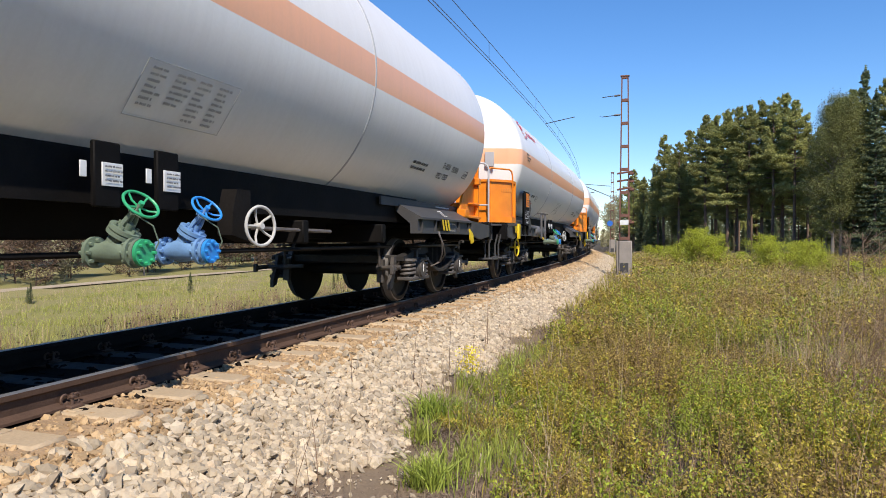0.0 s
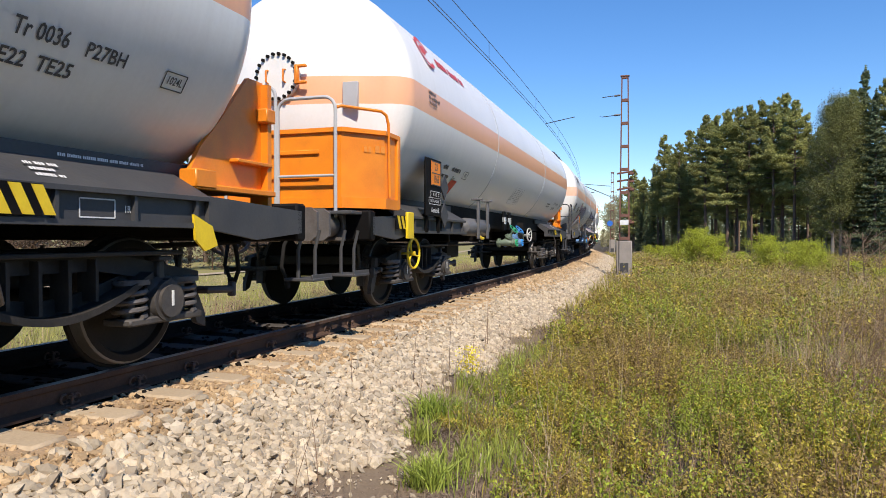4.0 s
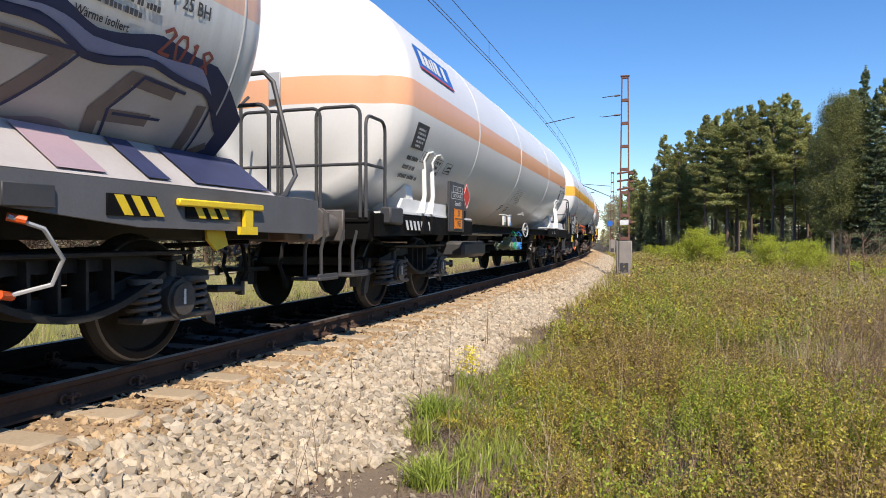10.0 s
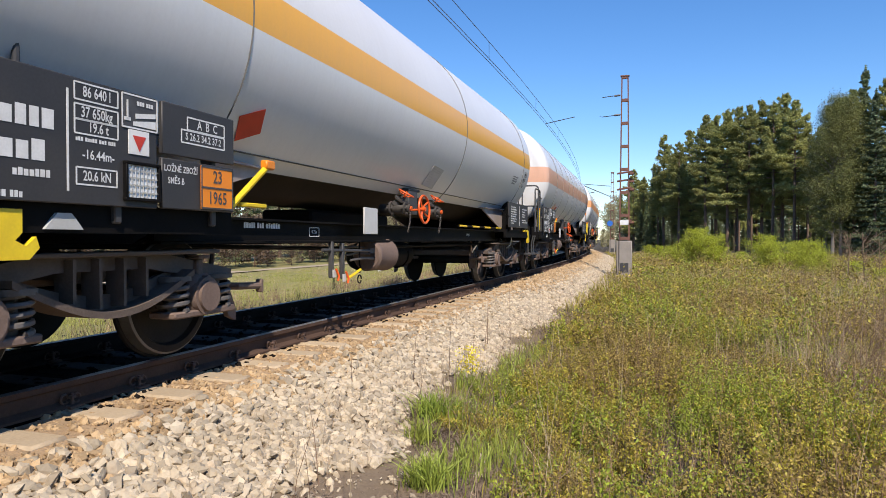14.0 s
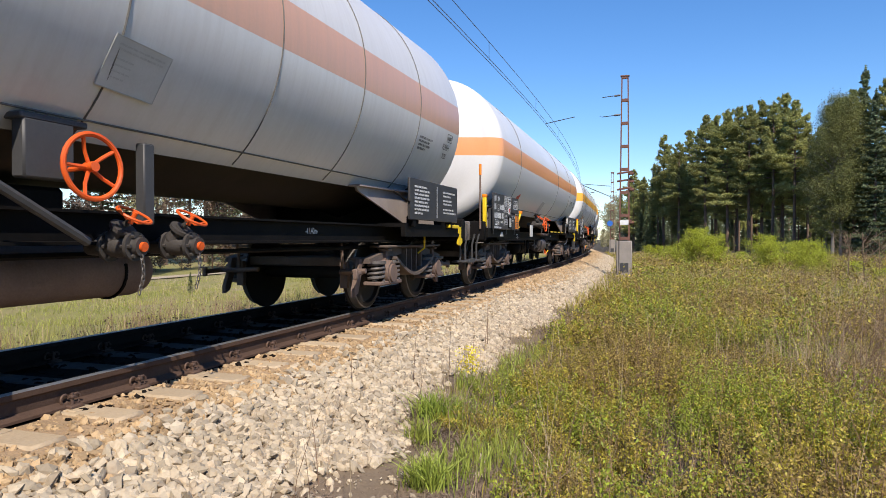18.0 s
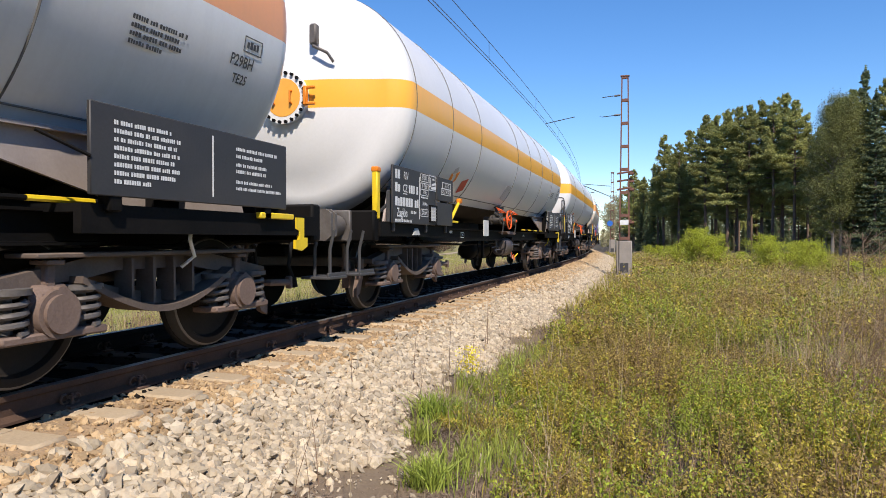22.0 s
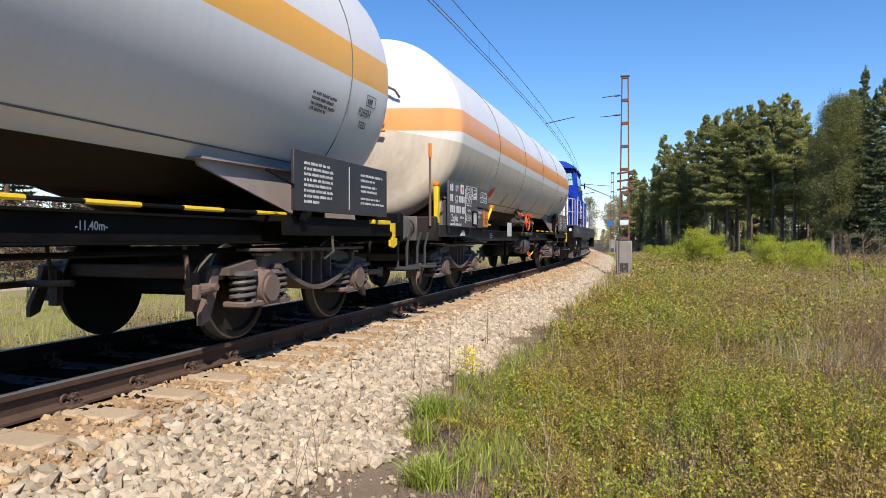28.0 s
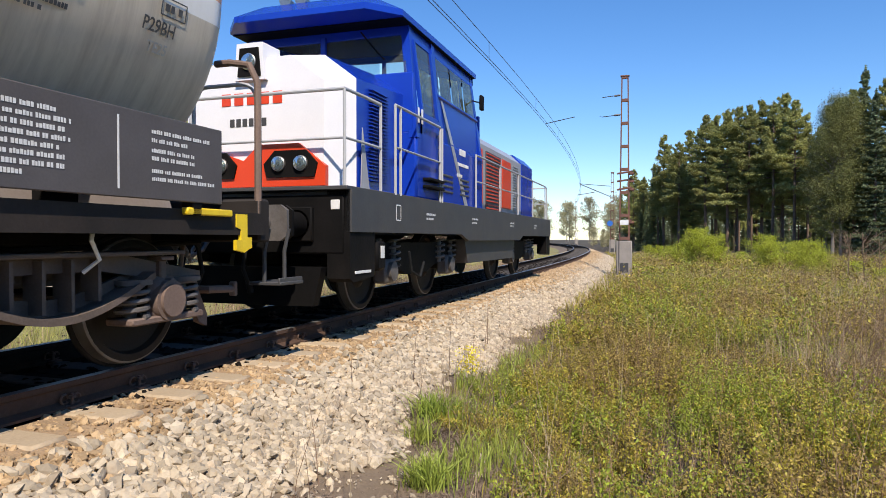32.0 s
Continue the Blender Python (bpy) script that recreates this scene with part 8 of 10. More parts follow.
        for ya, yb in ((3.9, 4.55), (4.62, 5.25), (5.32, 5.9)):
            za, zb = 3.03, 3.62
            part("side_window", Shape().add([(sx * f(za), ya, za), (sx * f(za), yb, za), (sx * f(zb), yb, zb), (sx * f(zb), ya, zb)], [(0, 1, 2, 3)]), M_GLASS, cab)
        part("window_bar", Shape().tube([(sx * f(3.01), 3.8, 3.01), (sx * f(3.01), 6.05, 3.01)], 0.03, 6), M_LBLUE, cab)
        part("upper_band", Shape().add([(sx * f(3.6), 2.9, 3.6), (sx * f(3.6), 6.0, 3.6), (sx * xr, y3, zt), (sx * xr, y2, zt)] + [(sx * (f(3.6) - 0.05), 2.9, 3.6), (sx * (f(3.6) - 0.05), 6.0, 3.6), (sx * (xr - 0.05), y3, zt), (sx * (xr - 0.05), y2, zt)], [(0, 1, 2, 3), (7, 6, 5, 4), (0, 4, 5, 1)]), M_LBLUE, cab)
        # door with its own window
        d = part("cab_door", Shape().add([(sx * 1.405, 2.95, 1.5), (sx * 1.405, 3.68, 1.5), (sx * 1.405, 3.68, 2.62), (sx * 1.405, 2.95, 2.62), (sx * 1.36, 2.95, 1.5), (sx * 1.36, 3.68, 1.5), (sx * 1.36, 3.68, 2.62), (sx * 1.36, 2.95, 2.62)], [(0, 1, 2, 3), (7, 6, 5, 4), (3, 2, 6, 7), (0, 4, 5, 1)]), M_LBLUE, cab)
        for yy in (2.97, 3.66):
            part("door_stile", Shape().tube([(sx * 1.39, yy, 2.6), (sx * f(3.6), yy, 3.6)], 0.035, 4), M_LBLUE, d)
        part("door_window", Shape().add([(sx * f(2.62), 3.0, 2.62), (sx * f(2.62), 3.63, 2.62), (sx * f(3.6), 3.63, 3.58), (sx * f(3.6), 3.0, 3.58)], [(0, 1, 2, 3)]), M_GLASS, d)
        part("door_handle", Shape().tube([(sx * 1.42, 3.6, 2.2), (sx * 1.45, 3.6, 2.3), (sx * 1.42, 3.6, 2.4)], 0.012, 6), M_STEEL, d)
    for yy, name in ((2.78, "front_window"), (6.16, "rear_window")):
        for x0, x1 in ((-1.25, -0.06), (0.06, 1.25)):
            part(name, Shape().add([(x0, yy, 3.12), (x1, yy, 3.12), (x1 * 0.93, yy + (0.1 if yy < 4 else -0.1), 3.66), (x0 * 0.93, yy + (0.1 if yy < 4 else -0.1), 3.66)], [(0, 1, 2, 3)]), M_GLASS, cab)
        part("window_wall", Shape().box((0, yy, 2.72), (2.7, 0.06, 0.8), 0.01), M_LBLUE, cab)
        part("window_head", Shape().box((0, yy + (0.1 if yy < 4 else -0.1), 3.72), (2.5, 0.06, 0.14), 0.01), M_LBLUE, cab)
        part("window_mullion", Shape().box((0, yy + 0.03, 3.4), (0.08, 0.05, 0.6), 0.008), M_LBLUE, cab)
    part("wiper", Shape().tube([(0.6, 2.74, 3.7), (0.85, 2.72, 3.4), (0.95, 2.72, 3.3)], 0.012, 5), M_BLACK, cab)
    part("driver_seat", Shape().box((0.75, 3.9, 2.45), (0.45, 0.14, 0.5), 0.06).box((0.75, 3.7, 2.2), (0.45, 0.45, 0.12), 0.04), M_BLACK, cab)
    plan = [(-1.3, 2.5), (-0.95, 2.1), (0.95, 2.1), (1.3, 2.5), (1.3, 6.1), (-1.3, 6.1)]
    crown = [(-0.9, 2.75), (-0.75, 2.5), (0.75, 2.5), (0.9, 2.75), (0.9, 5.9), (-0.9, 5.9)]
    roof = part("cab_roof", Shape().prism(plan, 3.78, 3.86, "z").add([(a, b, 3.86) for a, b in plan] + [(a, b, 4.1) for a, b in crown], [(i, (i + 1) % 6, (i + 1) % 6 + 6, i + 6) for i in range(6)] + [(6, 7, 8, 9, 10, 11)]), M_LBLUE, o, "blue cab roof overhanging the windows")
    part("roof_edge", Shape().box((0, 4.3, 3.775), (2.58, 3.5, 0.02), 0.004), M_BLACK, roof)
    for x in (-0.12, 0.12):
        part("horn", lambda: Shape().lathe([(-0.2, 0.09), (-0.1, 0.05), (0.15, 0.025), (0.2, 0.0)], axis="y", n=16), M_STEEL, roof, at=(x - 0.3, 2.7, 4.16), key="horn")
    part("mirror", Shape().box((1.46, 5.9, 3.3), (0.06, 0.14, 0.26), 0.02).tube([(1.26, 5.9, 3.36), (1.46, 5.9, 3.3)], 0.012, 6), M_BLACK, cab)
    for sx in (1, -1):
        part("slanted_stripe", Shape().prism([(4.25, 2.34), (4.4, 2.34), (5.2, 1.46), (5.0, 1.46)], sx * 1.401, sx * 1.407), M_LGREY, cab)
        part("upper_stripe", Shape().add([(sx * (f(z) + 0.005), y, z) for y, z in ((3.95, 2.98), (4.06, 2.98), (4.4, 2.36), (4.25, 2.36))], [(0, 1, 2, 3)]), M_LGREY, cab)
    for z in (1.62, 1.7, 1.78, 1.86):
        part("vent_slot", lambda: Shape().box((1.405, 4.1, 0), (0.02, 0.5, 0.03), 0.004), M_INK, cab, at=(0, 0, z), key="loco_vent")
        part("vent_slot", lambda: Shape().box((1.405, 4.1, 0), (0.02, 0.5, 0.03), 0.004), M_INK, cab, at=(0, 0.9, z), key="loco_vent")
    s = Shape()
    for k in range(5):
        s.box((1.405, 4.75 + k * 0.07, 2.3), (0.008, 0.05, 0.1), 0.001)
    for k in range(9):
        s.box((1.405, 4.65 + k * 0.07, 2.1), (0.008, 0.05, 0.05), 0.001)
    for k in range(5):
        s.box((1.405, 4.6 + k * 0.06, 1.92), (0.008, 0.04, 0.05), 0.001)
    part("number_print", s, M_LETTER, cab, kind="stuff")
    for y in (2.72, 2.86):
        part("white_tab", lambda: Shape().box((1.41, 0, 2.55), (0.01, 0.05, 0.2), 0.002), M_WHITE, cab, at=(0, y + 0.08, 0), key="loco_tab")
    # rear hood
    rear = part("rear_hood", Shape().prism([(-1.08, 1.45), (1.08, 1.45), (1.08, 2.8), (0.85, 3.02), (-0.85, 3.02), (-1.08, 2.8)], 5.46, 12.4, "y"), M_LGREY, o, "grey engine hood with red panels")
    part("hood_end", Shape().prism([(-1.1, 1.45), (1.1, 1.45), (1.1, 2.82), (0.87, 3.05), (-0.87, 3.05), (-1.1, 2.82)], 11.3, 12.75, "y"), M_LBLUE, rear)
    for sx in (1, -1):
        for y, wd in ((6.9, 1.0), (9.6, 0.9)):
            part("red_panel", Shape().box((sx * 1.083, y, 2.15), (0.02, wd, 1.1), 0.004), M_LRED, rear)
        part("grille", Shape().box((sx * 1.085, 8.3, 2.1), (0.03, 1.3, 1.2), 0.01), M_INK, rear)
        for k in range(16):
            part("grille_slat", lambda: Shape().box((0, 8.3, 0), (0.03, 1.26, 0.025), 0.004), M_LRED, rear, at=(sx * 1.10, 0, 1.54 + k * 0.074), key="loco_slat")
        for k in range(18):
            part("louver", lambda: Shape().box((0, 0, 0), (0.03, 0.6, 0.022), 0.006), M_LGREY, rear, at=(sx * 1.09, 5.95, 1.6 + k * 0.062), key="loco_louver2")
            part("louver", lambda: Shape().box((0, 0, 0), (0.03, 0.6, 0.022), 0.006), M_LGREY, rear, at=(sx * 1.09, 10.6, 1.6 + k * 0.062), key="loco_louver2")
    part("exhaust", Shape().box((0.2, 7.6, 3.08), (0.5, 0.7, 0.12), 0.03), M_DARK, rear)
    part("roof_rib", Shape().box((0.7, 8.8, 3.04), (0.1, 6.0, 0.06), 0.01), M_DARK, rear)
    # rails
    rm = M_CLADGREY

    def fence(pts, posts, ztop=2.45, zmid=1.95):
        rail_frame(o, [(x, y, ztop) for x, y in pts], 0.019, rm)
        rail_frame(o, [(x, y, zmid) for x, y in pts], 0.015, rm)
        for x, y in posts:
            part("rail_post", lambda: Shape().tube([(0, 0, 1.43), (0, 0, ztop)], 0.018, 6), rm, o, at=(x, y, 0), key=("rail_post", ztop))
    fence([(-1.38, 0.66), (1.38, 0.66), (1.4, 1.1), (1.4, 1.55)], [(-1.38, 0.66), (-0.5, 0.66), (0.35, 0.66), (1.38, 0.66), (1.4, 1.55)])
    fence([(1.46, 1.85), (1.46, 3.55)], [(1.46, 1.85), (1.46, 2.02), (1.46, 3.55), (1.46, 3.65)], 2.5, 2.0)
    fence([(1.44, 5.6), (1.44, 12.9), (1.38, 13.55), (-1.38, 13.55)], [(1.44, 5.6), (1.44, 7.4), (1.44, 9.2), (1.44, 11.0), (1.44, 12.9), (1.38, 13.55), (0.4, 13.55), (-0.4, 13.55), (-1.38, 13.55)], 2.35, 1.9)
    fence([(-1.44, 1.85), (-1.44, 3.55)], [(-1.44, 1.85), (-1.44, 3.55)], 2.5, 2.0)
    fence([(-1.44, 5.6), (-1.44, 13.0)], [(-1.44, 5.6), (-1.44, 9.2), (-1.44, 13.0)], 2.35, 1.9)
    for z in (1.62, 1.72):
        part("door_step", lambda: Shape().box((1.43, 3.3, 0), (0.16, 0.66, 0.04), 0.01), M_BLACK, o, at=(0, 0, z), key="door_step")
    for y, t in ((1.9, "box"), (2.9, "line"), (5.2, "line"), (8.2, "line"), (11.0, "line")):
        if t == "box":
            outline(o, panel(1.482, y, 1.22), 0.14, 0.18, 0.014)
        else:
            print_lines(o, panel(1.482, y, 1.24), [0.4, 0.3], 0.03, 0.06, M_LETTER, int(y * 10))
    part("hose", lambda: Shape().tube([(1.5, 2.2, 0.75), (1.5, 2.3, 0.5), (1.5, 2.6, 0.42), (1.48, 2.8, 0.6)], 0.018, 6), M_RUBBER, o)
    part("sand_box", lambda: Shape().box((1.36, 1.45, 0.72), (0.2, 0.24, 0.34), 0.03), M_BLACK, o)
    part("sand_notice", lambda: Shape().box((1.465, 1.45, 0.76), (0.008, 0.1, 0.14), 0.002), M_WHITE, o)
    FLEET.append(w)


locomotive(88.25)


# ---- overhead line ----
def lattice_mast(s, off, height, label, plate=False):
    """A mast of two channels joined by batten plates on a concrete foot."""
    base = on_line(s, off)
    zb = float(terrain(np.array([base.x]), np.array([base.y]))[0])
    o = thing("catenary_mast", label, "mast", "masts of the overhead line", at=Matrix.Translation((base.x, base.y, zb)) @ Matrix.Rotation(heading(s), 4, "Z"))
    h = height - zb
    for k in (-1, 1):
        part("leg", lambda: Shape().tube([(k * 0.20, 0, 0.4), (k * 0.12, 0, h)], [0.045, 0.036], 4), M_MAST, o)
    n = 7
    for i in range(n + 1):
        z = 1.6 + (h - 1.65) * i / n
        wd = 0.20 - 0.08 * z / h
        part("batten", lambda: Shape().box((0, -0.04, z), (2 * wd, 0.02, 0.13), 0.004).box((0, 0.04, z), (2 * wd, 0.02, 0.13), 0.004), M_MAST, o)
    part("cap", lambda: Shape().box((0, 0, h), (0.36, 0.14, 0.05), 0.006), M_MAST, o)
    foot = part("foot", lambda: Shape().box((0, 0, 0.75), (0.62, 0.5, 1.5), 0.03), M_CONCRETE, o, "stained concrete foot")
    # dark plate on the flat face paints the shade of a hollow
    part("recess", lambda: Shape().box((0, -0.252, 0.4), (0.34, 0.01, 0.4), 0.004), M_DARK, foot)
    part("earth_strap", lambda: Shape().tube([(-0.2, -0.27, 0.0), (-0.2, -0.27, 1.5), (-0.22, -0.06, 1.7)], 0.015, 5), M_WIRE, o)
    return o, h, zb


def catenary():
    m1, h1, z1 = lattice_mast(28.4, 2.5, 7.62, "rusty lattice mast with a concrete foot beside the track", True)
    part("number_plate", lambda: Shape().box((0.0, -0.30, 2.25), (0.34, 0.03, 0.2), 0.004), M_PAPER, m1)
    for k, (z, y) in enumerate(((1.55, 0.0), (2.9, 0.0), (3.25, 0.1), (3.55, -0.1))):
        part("insulator_bracket", lambda: Shape().tube([(-0.3, y - 0.05, z + 0.7), (0.3, y - 0.05, z + 0.78)], 0.04, 6).box((0.28, y, z + 0.7), (0.2, 0.16, 0.1), 0.02), M_MAST, m1)
    for z in (6.85 - z1, 6.05 - z1):
        part("arm_stub", lambda: Shape().tube([(-0.15, 0, z), (-0.9, -0.1, z - 0.08)], 0.016, 6).tube([(-0.2, -0.02, z - 0.01), (-0.42, -0.05, z - 0.03)], 0.04, 8), M_WIRE, m1)
    part("steady_arm", lambda: Shape().tube([(-0.9, -0.1, 5.97 - z1), (-1.0, -0.1, 6.0 - z1)], 0.01, 5).tube([(-2.0, -0.1, 6.03 - z1), (-2.3, -0.1, 5.98 - z1), (-3.25, -0.1, 5.80 - z1)], 0.016, 6), M_WIRE, m1)
    m2, h2, z2 = lattice_mast(72.0, 2.45, 7.9, "distant lattice mast with a round blue sign", False)
    part("blue_disc", lambda: Shape().cyl((-0.25, -0.4, 3.2), (-0.25, -0.36, 3.2), 0.30, 24), M_SIGNBLUE, m2)
    part("cantilever", lambda: Shape().tube([(-0.2, 0, 6.0), (-3.4, 0, 7.4)], 0.04, 6).tube([(-0.2, 0, 7.1), (-3.4, 0, 7.4)], 0.03, 6).tube([(-1.8, 0, 6.5), (-3.6, 0, 6.2)], 0.03, 6), M_WIRE, m2)
    m3, h3, z3 = lattice_mast(128.0, 2.6, 8.0, "far lattice mast by the curve", False)
    part("cantilever", lambda: Shape().tube([(-0.2, 0, 6.0), (-3.0, 0, 7.2)], 0.05, 6), M_WIRE, m3)
    part("white_board", lambda: Shape().box((0, -0.35, 2.4), (0.5, 0.05, 0.9), 0.01), M_WHITE, m3)
    for off, z0, sag, r in ((-0.04, 5.72, 0.0, 0.009), (0.05, 5.72, 0.0, 0.009), (0.0, 6.22, 0.0, 0.009)):
        fine = np.arange(-30, 200, 4.0)
        pts = []
        for s in fine:
            stag = 0.12 * math.cos(math.pi * (s - 28.4) / 44)
            pts.append(on_line(s, -HALF_GAUGE + off + stag, z0))
        ob = part("overhead_wire", Shape().tube(pts, r, 5), M_WIRE)
        tagged(ob, "thin dark overhead wire above the track", "wire", "wires of the overhead line")
    for s in np.arange(-20, 130, 7.5):
        a = on_line(s, -HALF_GAUGE + 0.12 * math.cos(math.pi * (s - 28.4) / 44), 5.73)
        ob = part("dropper", Shape().tube([a, a + Vector((0, 0, 0.49))], 0.006, 4), M_WIRE)
        tagged(ob, "short wire hanger between the overhead wires", "dropper", "droppers of the overhead line")


catenary()


# ---- loose stone ----
def rock_arrays(rng, n):
    """n rough stones: (n, 12, 3) corner places round the origin, radius about one."""
    t = (1 + 5 ** 0.5) / 2
    base = np.array([(-1, t, 0), (1, t, 0), (-1, -t, 0), (1, -t, 0), (0, -1, t), (0, 1, t), (0, -1, -t), (0, 1, -t), (t, 0, -1), (t, 0, 1), (-t, 0, -1), (-t, 0, 1)]) / 1.9
    v = base[None] * rng.uniform(0.62, 1.25, (n, 12, 1))
    v = v * np.stack([rng.uniform(0.9, 1.45, n), rng.uniform(0.7, 1.0, n), rng.uniform(0.45, 0.75, n)], 1)[:, None, :]
    q = rng.normal(size=(n, 4))
    q[:, 1:3] *= 0.45
    q /= np.linalg.norm(q, axis=1, keepdims=True)
    w, x, y, z = q.T
    m = np.stack([np.stack([1 - 2 * (y * y + z * z), 2 * (x * y - z * w), 2 * (x * z + y * w)], 1), np.stack([2 * (x * y + z * w), 1 - 2 * (x * x + z * z), 2 * (y * z - x * w)], 1), np.stack([2 * (x * z - y * w), 2 * (y * z + x * w), 1 - 2 * (x * x + y * y)], 1)], 1)
    return np.einsum("nij,nkj->nki", m, v)


ROCK_FACES = np.array([(0, 11, 5), (0, 5, 1), (0, 1, 7), (0, 7, 10), (0, 10, 11), (1, 5, 9), (5, 11, 4), (11, 10, 2), (10, 7, 6), (7, 1, 8), (3, 9, 4), (3, 4, 2), (3, 2, 6), (3, 6, 8), (3, 8, 9), (4, 9, 5), (2, 4, 11), (6, 2, 10), (8, 6, 7), (9, 8, 1)])


def stone_bed(name, label, rng, s, o, size, material, parent=None, lift=0.3):
    n = len(s)
    v = rock_arrays(rng, n) * size[:, None, None]
    x, y, a = line_arrays(s, o)
    z = terrain(x, y) + size * lift
    v = v + np.stack([x, y, z], 1)[:, None, :]
    f = ROCK_FACES[None] + 12 * np.arange(n)[:, None, None]
    me = bpy.data.meshes.new(name)
    me.from_pydata(v.reshape(-1, 3).tolist(), [], f.reshape(-1, 3).tolist())
    me.materials.append(material)
    ob = new(name, me)
    ob.parent = parent
    return tagged(ob, label, "ballast", "", "stuff")


def ballast():
    rng = np.random.default_rng(5)

    def area(n, s0, s1, o0, o1):
        return rng.uniform(s0, s1, n), rng.uniform(o0, o1, n)
    s, o = area(17500, 0.6, 15, 0.62, 1.95)
    ragged = 1.72 + 0.16 * np.sin(s * 1.7) + 0.1 * np.sin(s * 4.3 + 1) + rng.normal(0, 0.06, len(s))
    keep = o < ragged
    s, o = s[keep], o[keep]
    size = 0.026 + 0.030 * rng.uniform(0, 1, len(s)) ** 1.2
    rust = o + rng.normal(0, 0.16, len(s)) < 0.86
    stone_bed("ballast_heap", "pale broken ballast stones on the shoulder of the line", rng, s[~rust], o[~rust], size[~rust], M_STONE)
    stone_bed("ballast_stained", "rust-stained ballast stones next to the rail", rng, s[rust], o[rust], size[rust] * 0.75, M_STONE_R, lift=0.1)
    # fines and chips packed between the sleeper ends
    s, o = area(9000, 0.6, 22, 0.07, 0.8)
    step = np.abs((s - SLEEPER_FIRST + SLEEPER_STEP / 2) % SLEEPER_STEP - SLEEPER_STEP / 2)
    keep = (step > 0.14) | (o > 0.56) | (rng.uniform(0, 1, len(s)) < 0.12)
    s, o = s[keep], o[keep]
    stone_bed("ballast_chips", "rusty chips packed between the sleeper ends", rng, s, o, 0.008 + 0.024 * rng.uniform(0, 1, len(s)) ** 2, M_STONE_R, lift=0.1)
    s, o = area(20000, 15, 60, 0.15, 1.9)
    size = rng.uniform(0.035, 0.06, len(s))
    rust = o + rng.normal(0, 0.25, len(s)) < 0.9
    stone_bed("ballast_heap", "pale broken ballast stones along the bend", rng, s[~rust], o[~rust], size[~rust], M_STONE)
    stone_bed("ballast_stained", "rust-stained ballast stones along the bend", rng, s[rust], o[rust], size[rust], M_STONE_R)
    s, o = area(9000, -40, 0.7, 0.3, 1.8)
    stone_bed("ballast_heap", "pale broken ballast stones behind the bend", rng, s, o, rng.uniform(0.035, 0.06, len(s)), M_STONE)
    s, o = area(9000, -40, 60, -3.3, -1.75)
    stone_bed("ballast_heap", "pale broken ballast stones on the far shoulder", rng, s, o, rng.uniform(0.035, 0.06, len(s)), M_STONE)
    # stones under the train, coloured dark to carry its shade
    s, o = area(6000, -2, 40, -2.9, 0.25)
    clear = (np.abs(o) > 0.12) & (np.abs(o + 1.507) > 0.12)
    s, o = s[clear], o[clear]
    stone_bed("ballast_bed", "ballast between the rails, coloured dark for the train's shade", rng, s, o, rng.uniform(0.025, 0.045, len(s)), M_STONE_SHADE, lift=0.0)
    # the nearest stones, one by one
    holder = thing("ballast_shoulder", "loose pale ballast stones lying on the shoulder", "ballast", "", "structure")
    forms = []
    for k in range(8):
        v = rock_arrays(rng, 1)[0] * 0.042
        me = bpy.data.meshes.new("stone")
        me.from_pydata(v.tolist(), [], ROCK_FACES.tolist())
        me.materials.append(M_STONE_1)
        forms.append(me)
    for k in range(300):
        s0, o0 = rng.uniform(1.6, 6.5), rng.uniform(0.85, 1.7)
        p = on_line(s0, o0)
        z = float(terrain(np.array([p.x]), np.array([p.y]))[0]) + 0.032
        ob = new("stone", forms[k % 8])
        ob.parent = holder
        ob.matrix_basis = Matrix.Translation((p.x, p.y, z)) @ Matrix.Rotation(rng.uniform(0, 6.28), 4, "Z") @ Matrix.Rotation(rng.uniform(-0.5, 0.5), 4, "X")


ballast()


# ---- plants ----
def blades(name, label, material, rng, x, y, height, width, lean=0.35, category="grass", base=-0.02):
    """Bent blades, each of a quad and a tip."""
    n = len(x)
    z = terrain(x, y) + bumps(x, y) + base
    a = rng.uniform(0, 2 * math.pi, n)
    d = rng.uniform(0, 2 * math.pi, n)
    l = np.abs(rng.normal(0, lean, n)) * height
    wx, wy = np.cos(a) * width / 2, np.sin(a) * width / 2
    px, py = np.cos(d) * l, np.sin(d) * l
    v = np.stack([np.stack([x - wx, y - wy, z], 1), np.stack([x + wx, y + wy, z], 1),
                  np.stack([x + 0.8 * wx + px * 0.35, y + 0.8 * wy + py * 0.35, z + height * 0.58], 1), np.stack([x - 0.8 * wx + px * 0.35, y - 0.8 * wy + py * 0.35, z + height * 0.58], 1),
                  np.stack([x + px, y + py, z + height], 1)], 1)
    i = 5 * np.arange(n)[:, None]
    faces = (i + np.array([[0, 1, 2, 3]])).tolist() + (i + np.array([[3, 2, 4]])).tolist()
    me = bpy.data.meshes.new(name)
    me.from_pydata(v.reshape(-1, 3).tolist(), [], faces)
    me.materials.append(material)
    return tagged(new(name, me), label, category, "", "stuff")


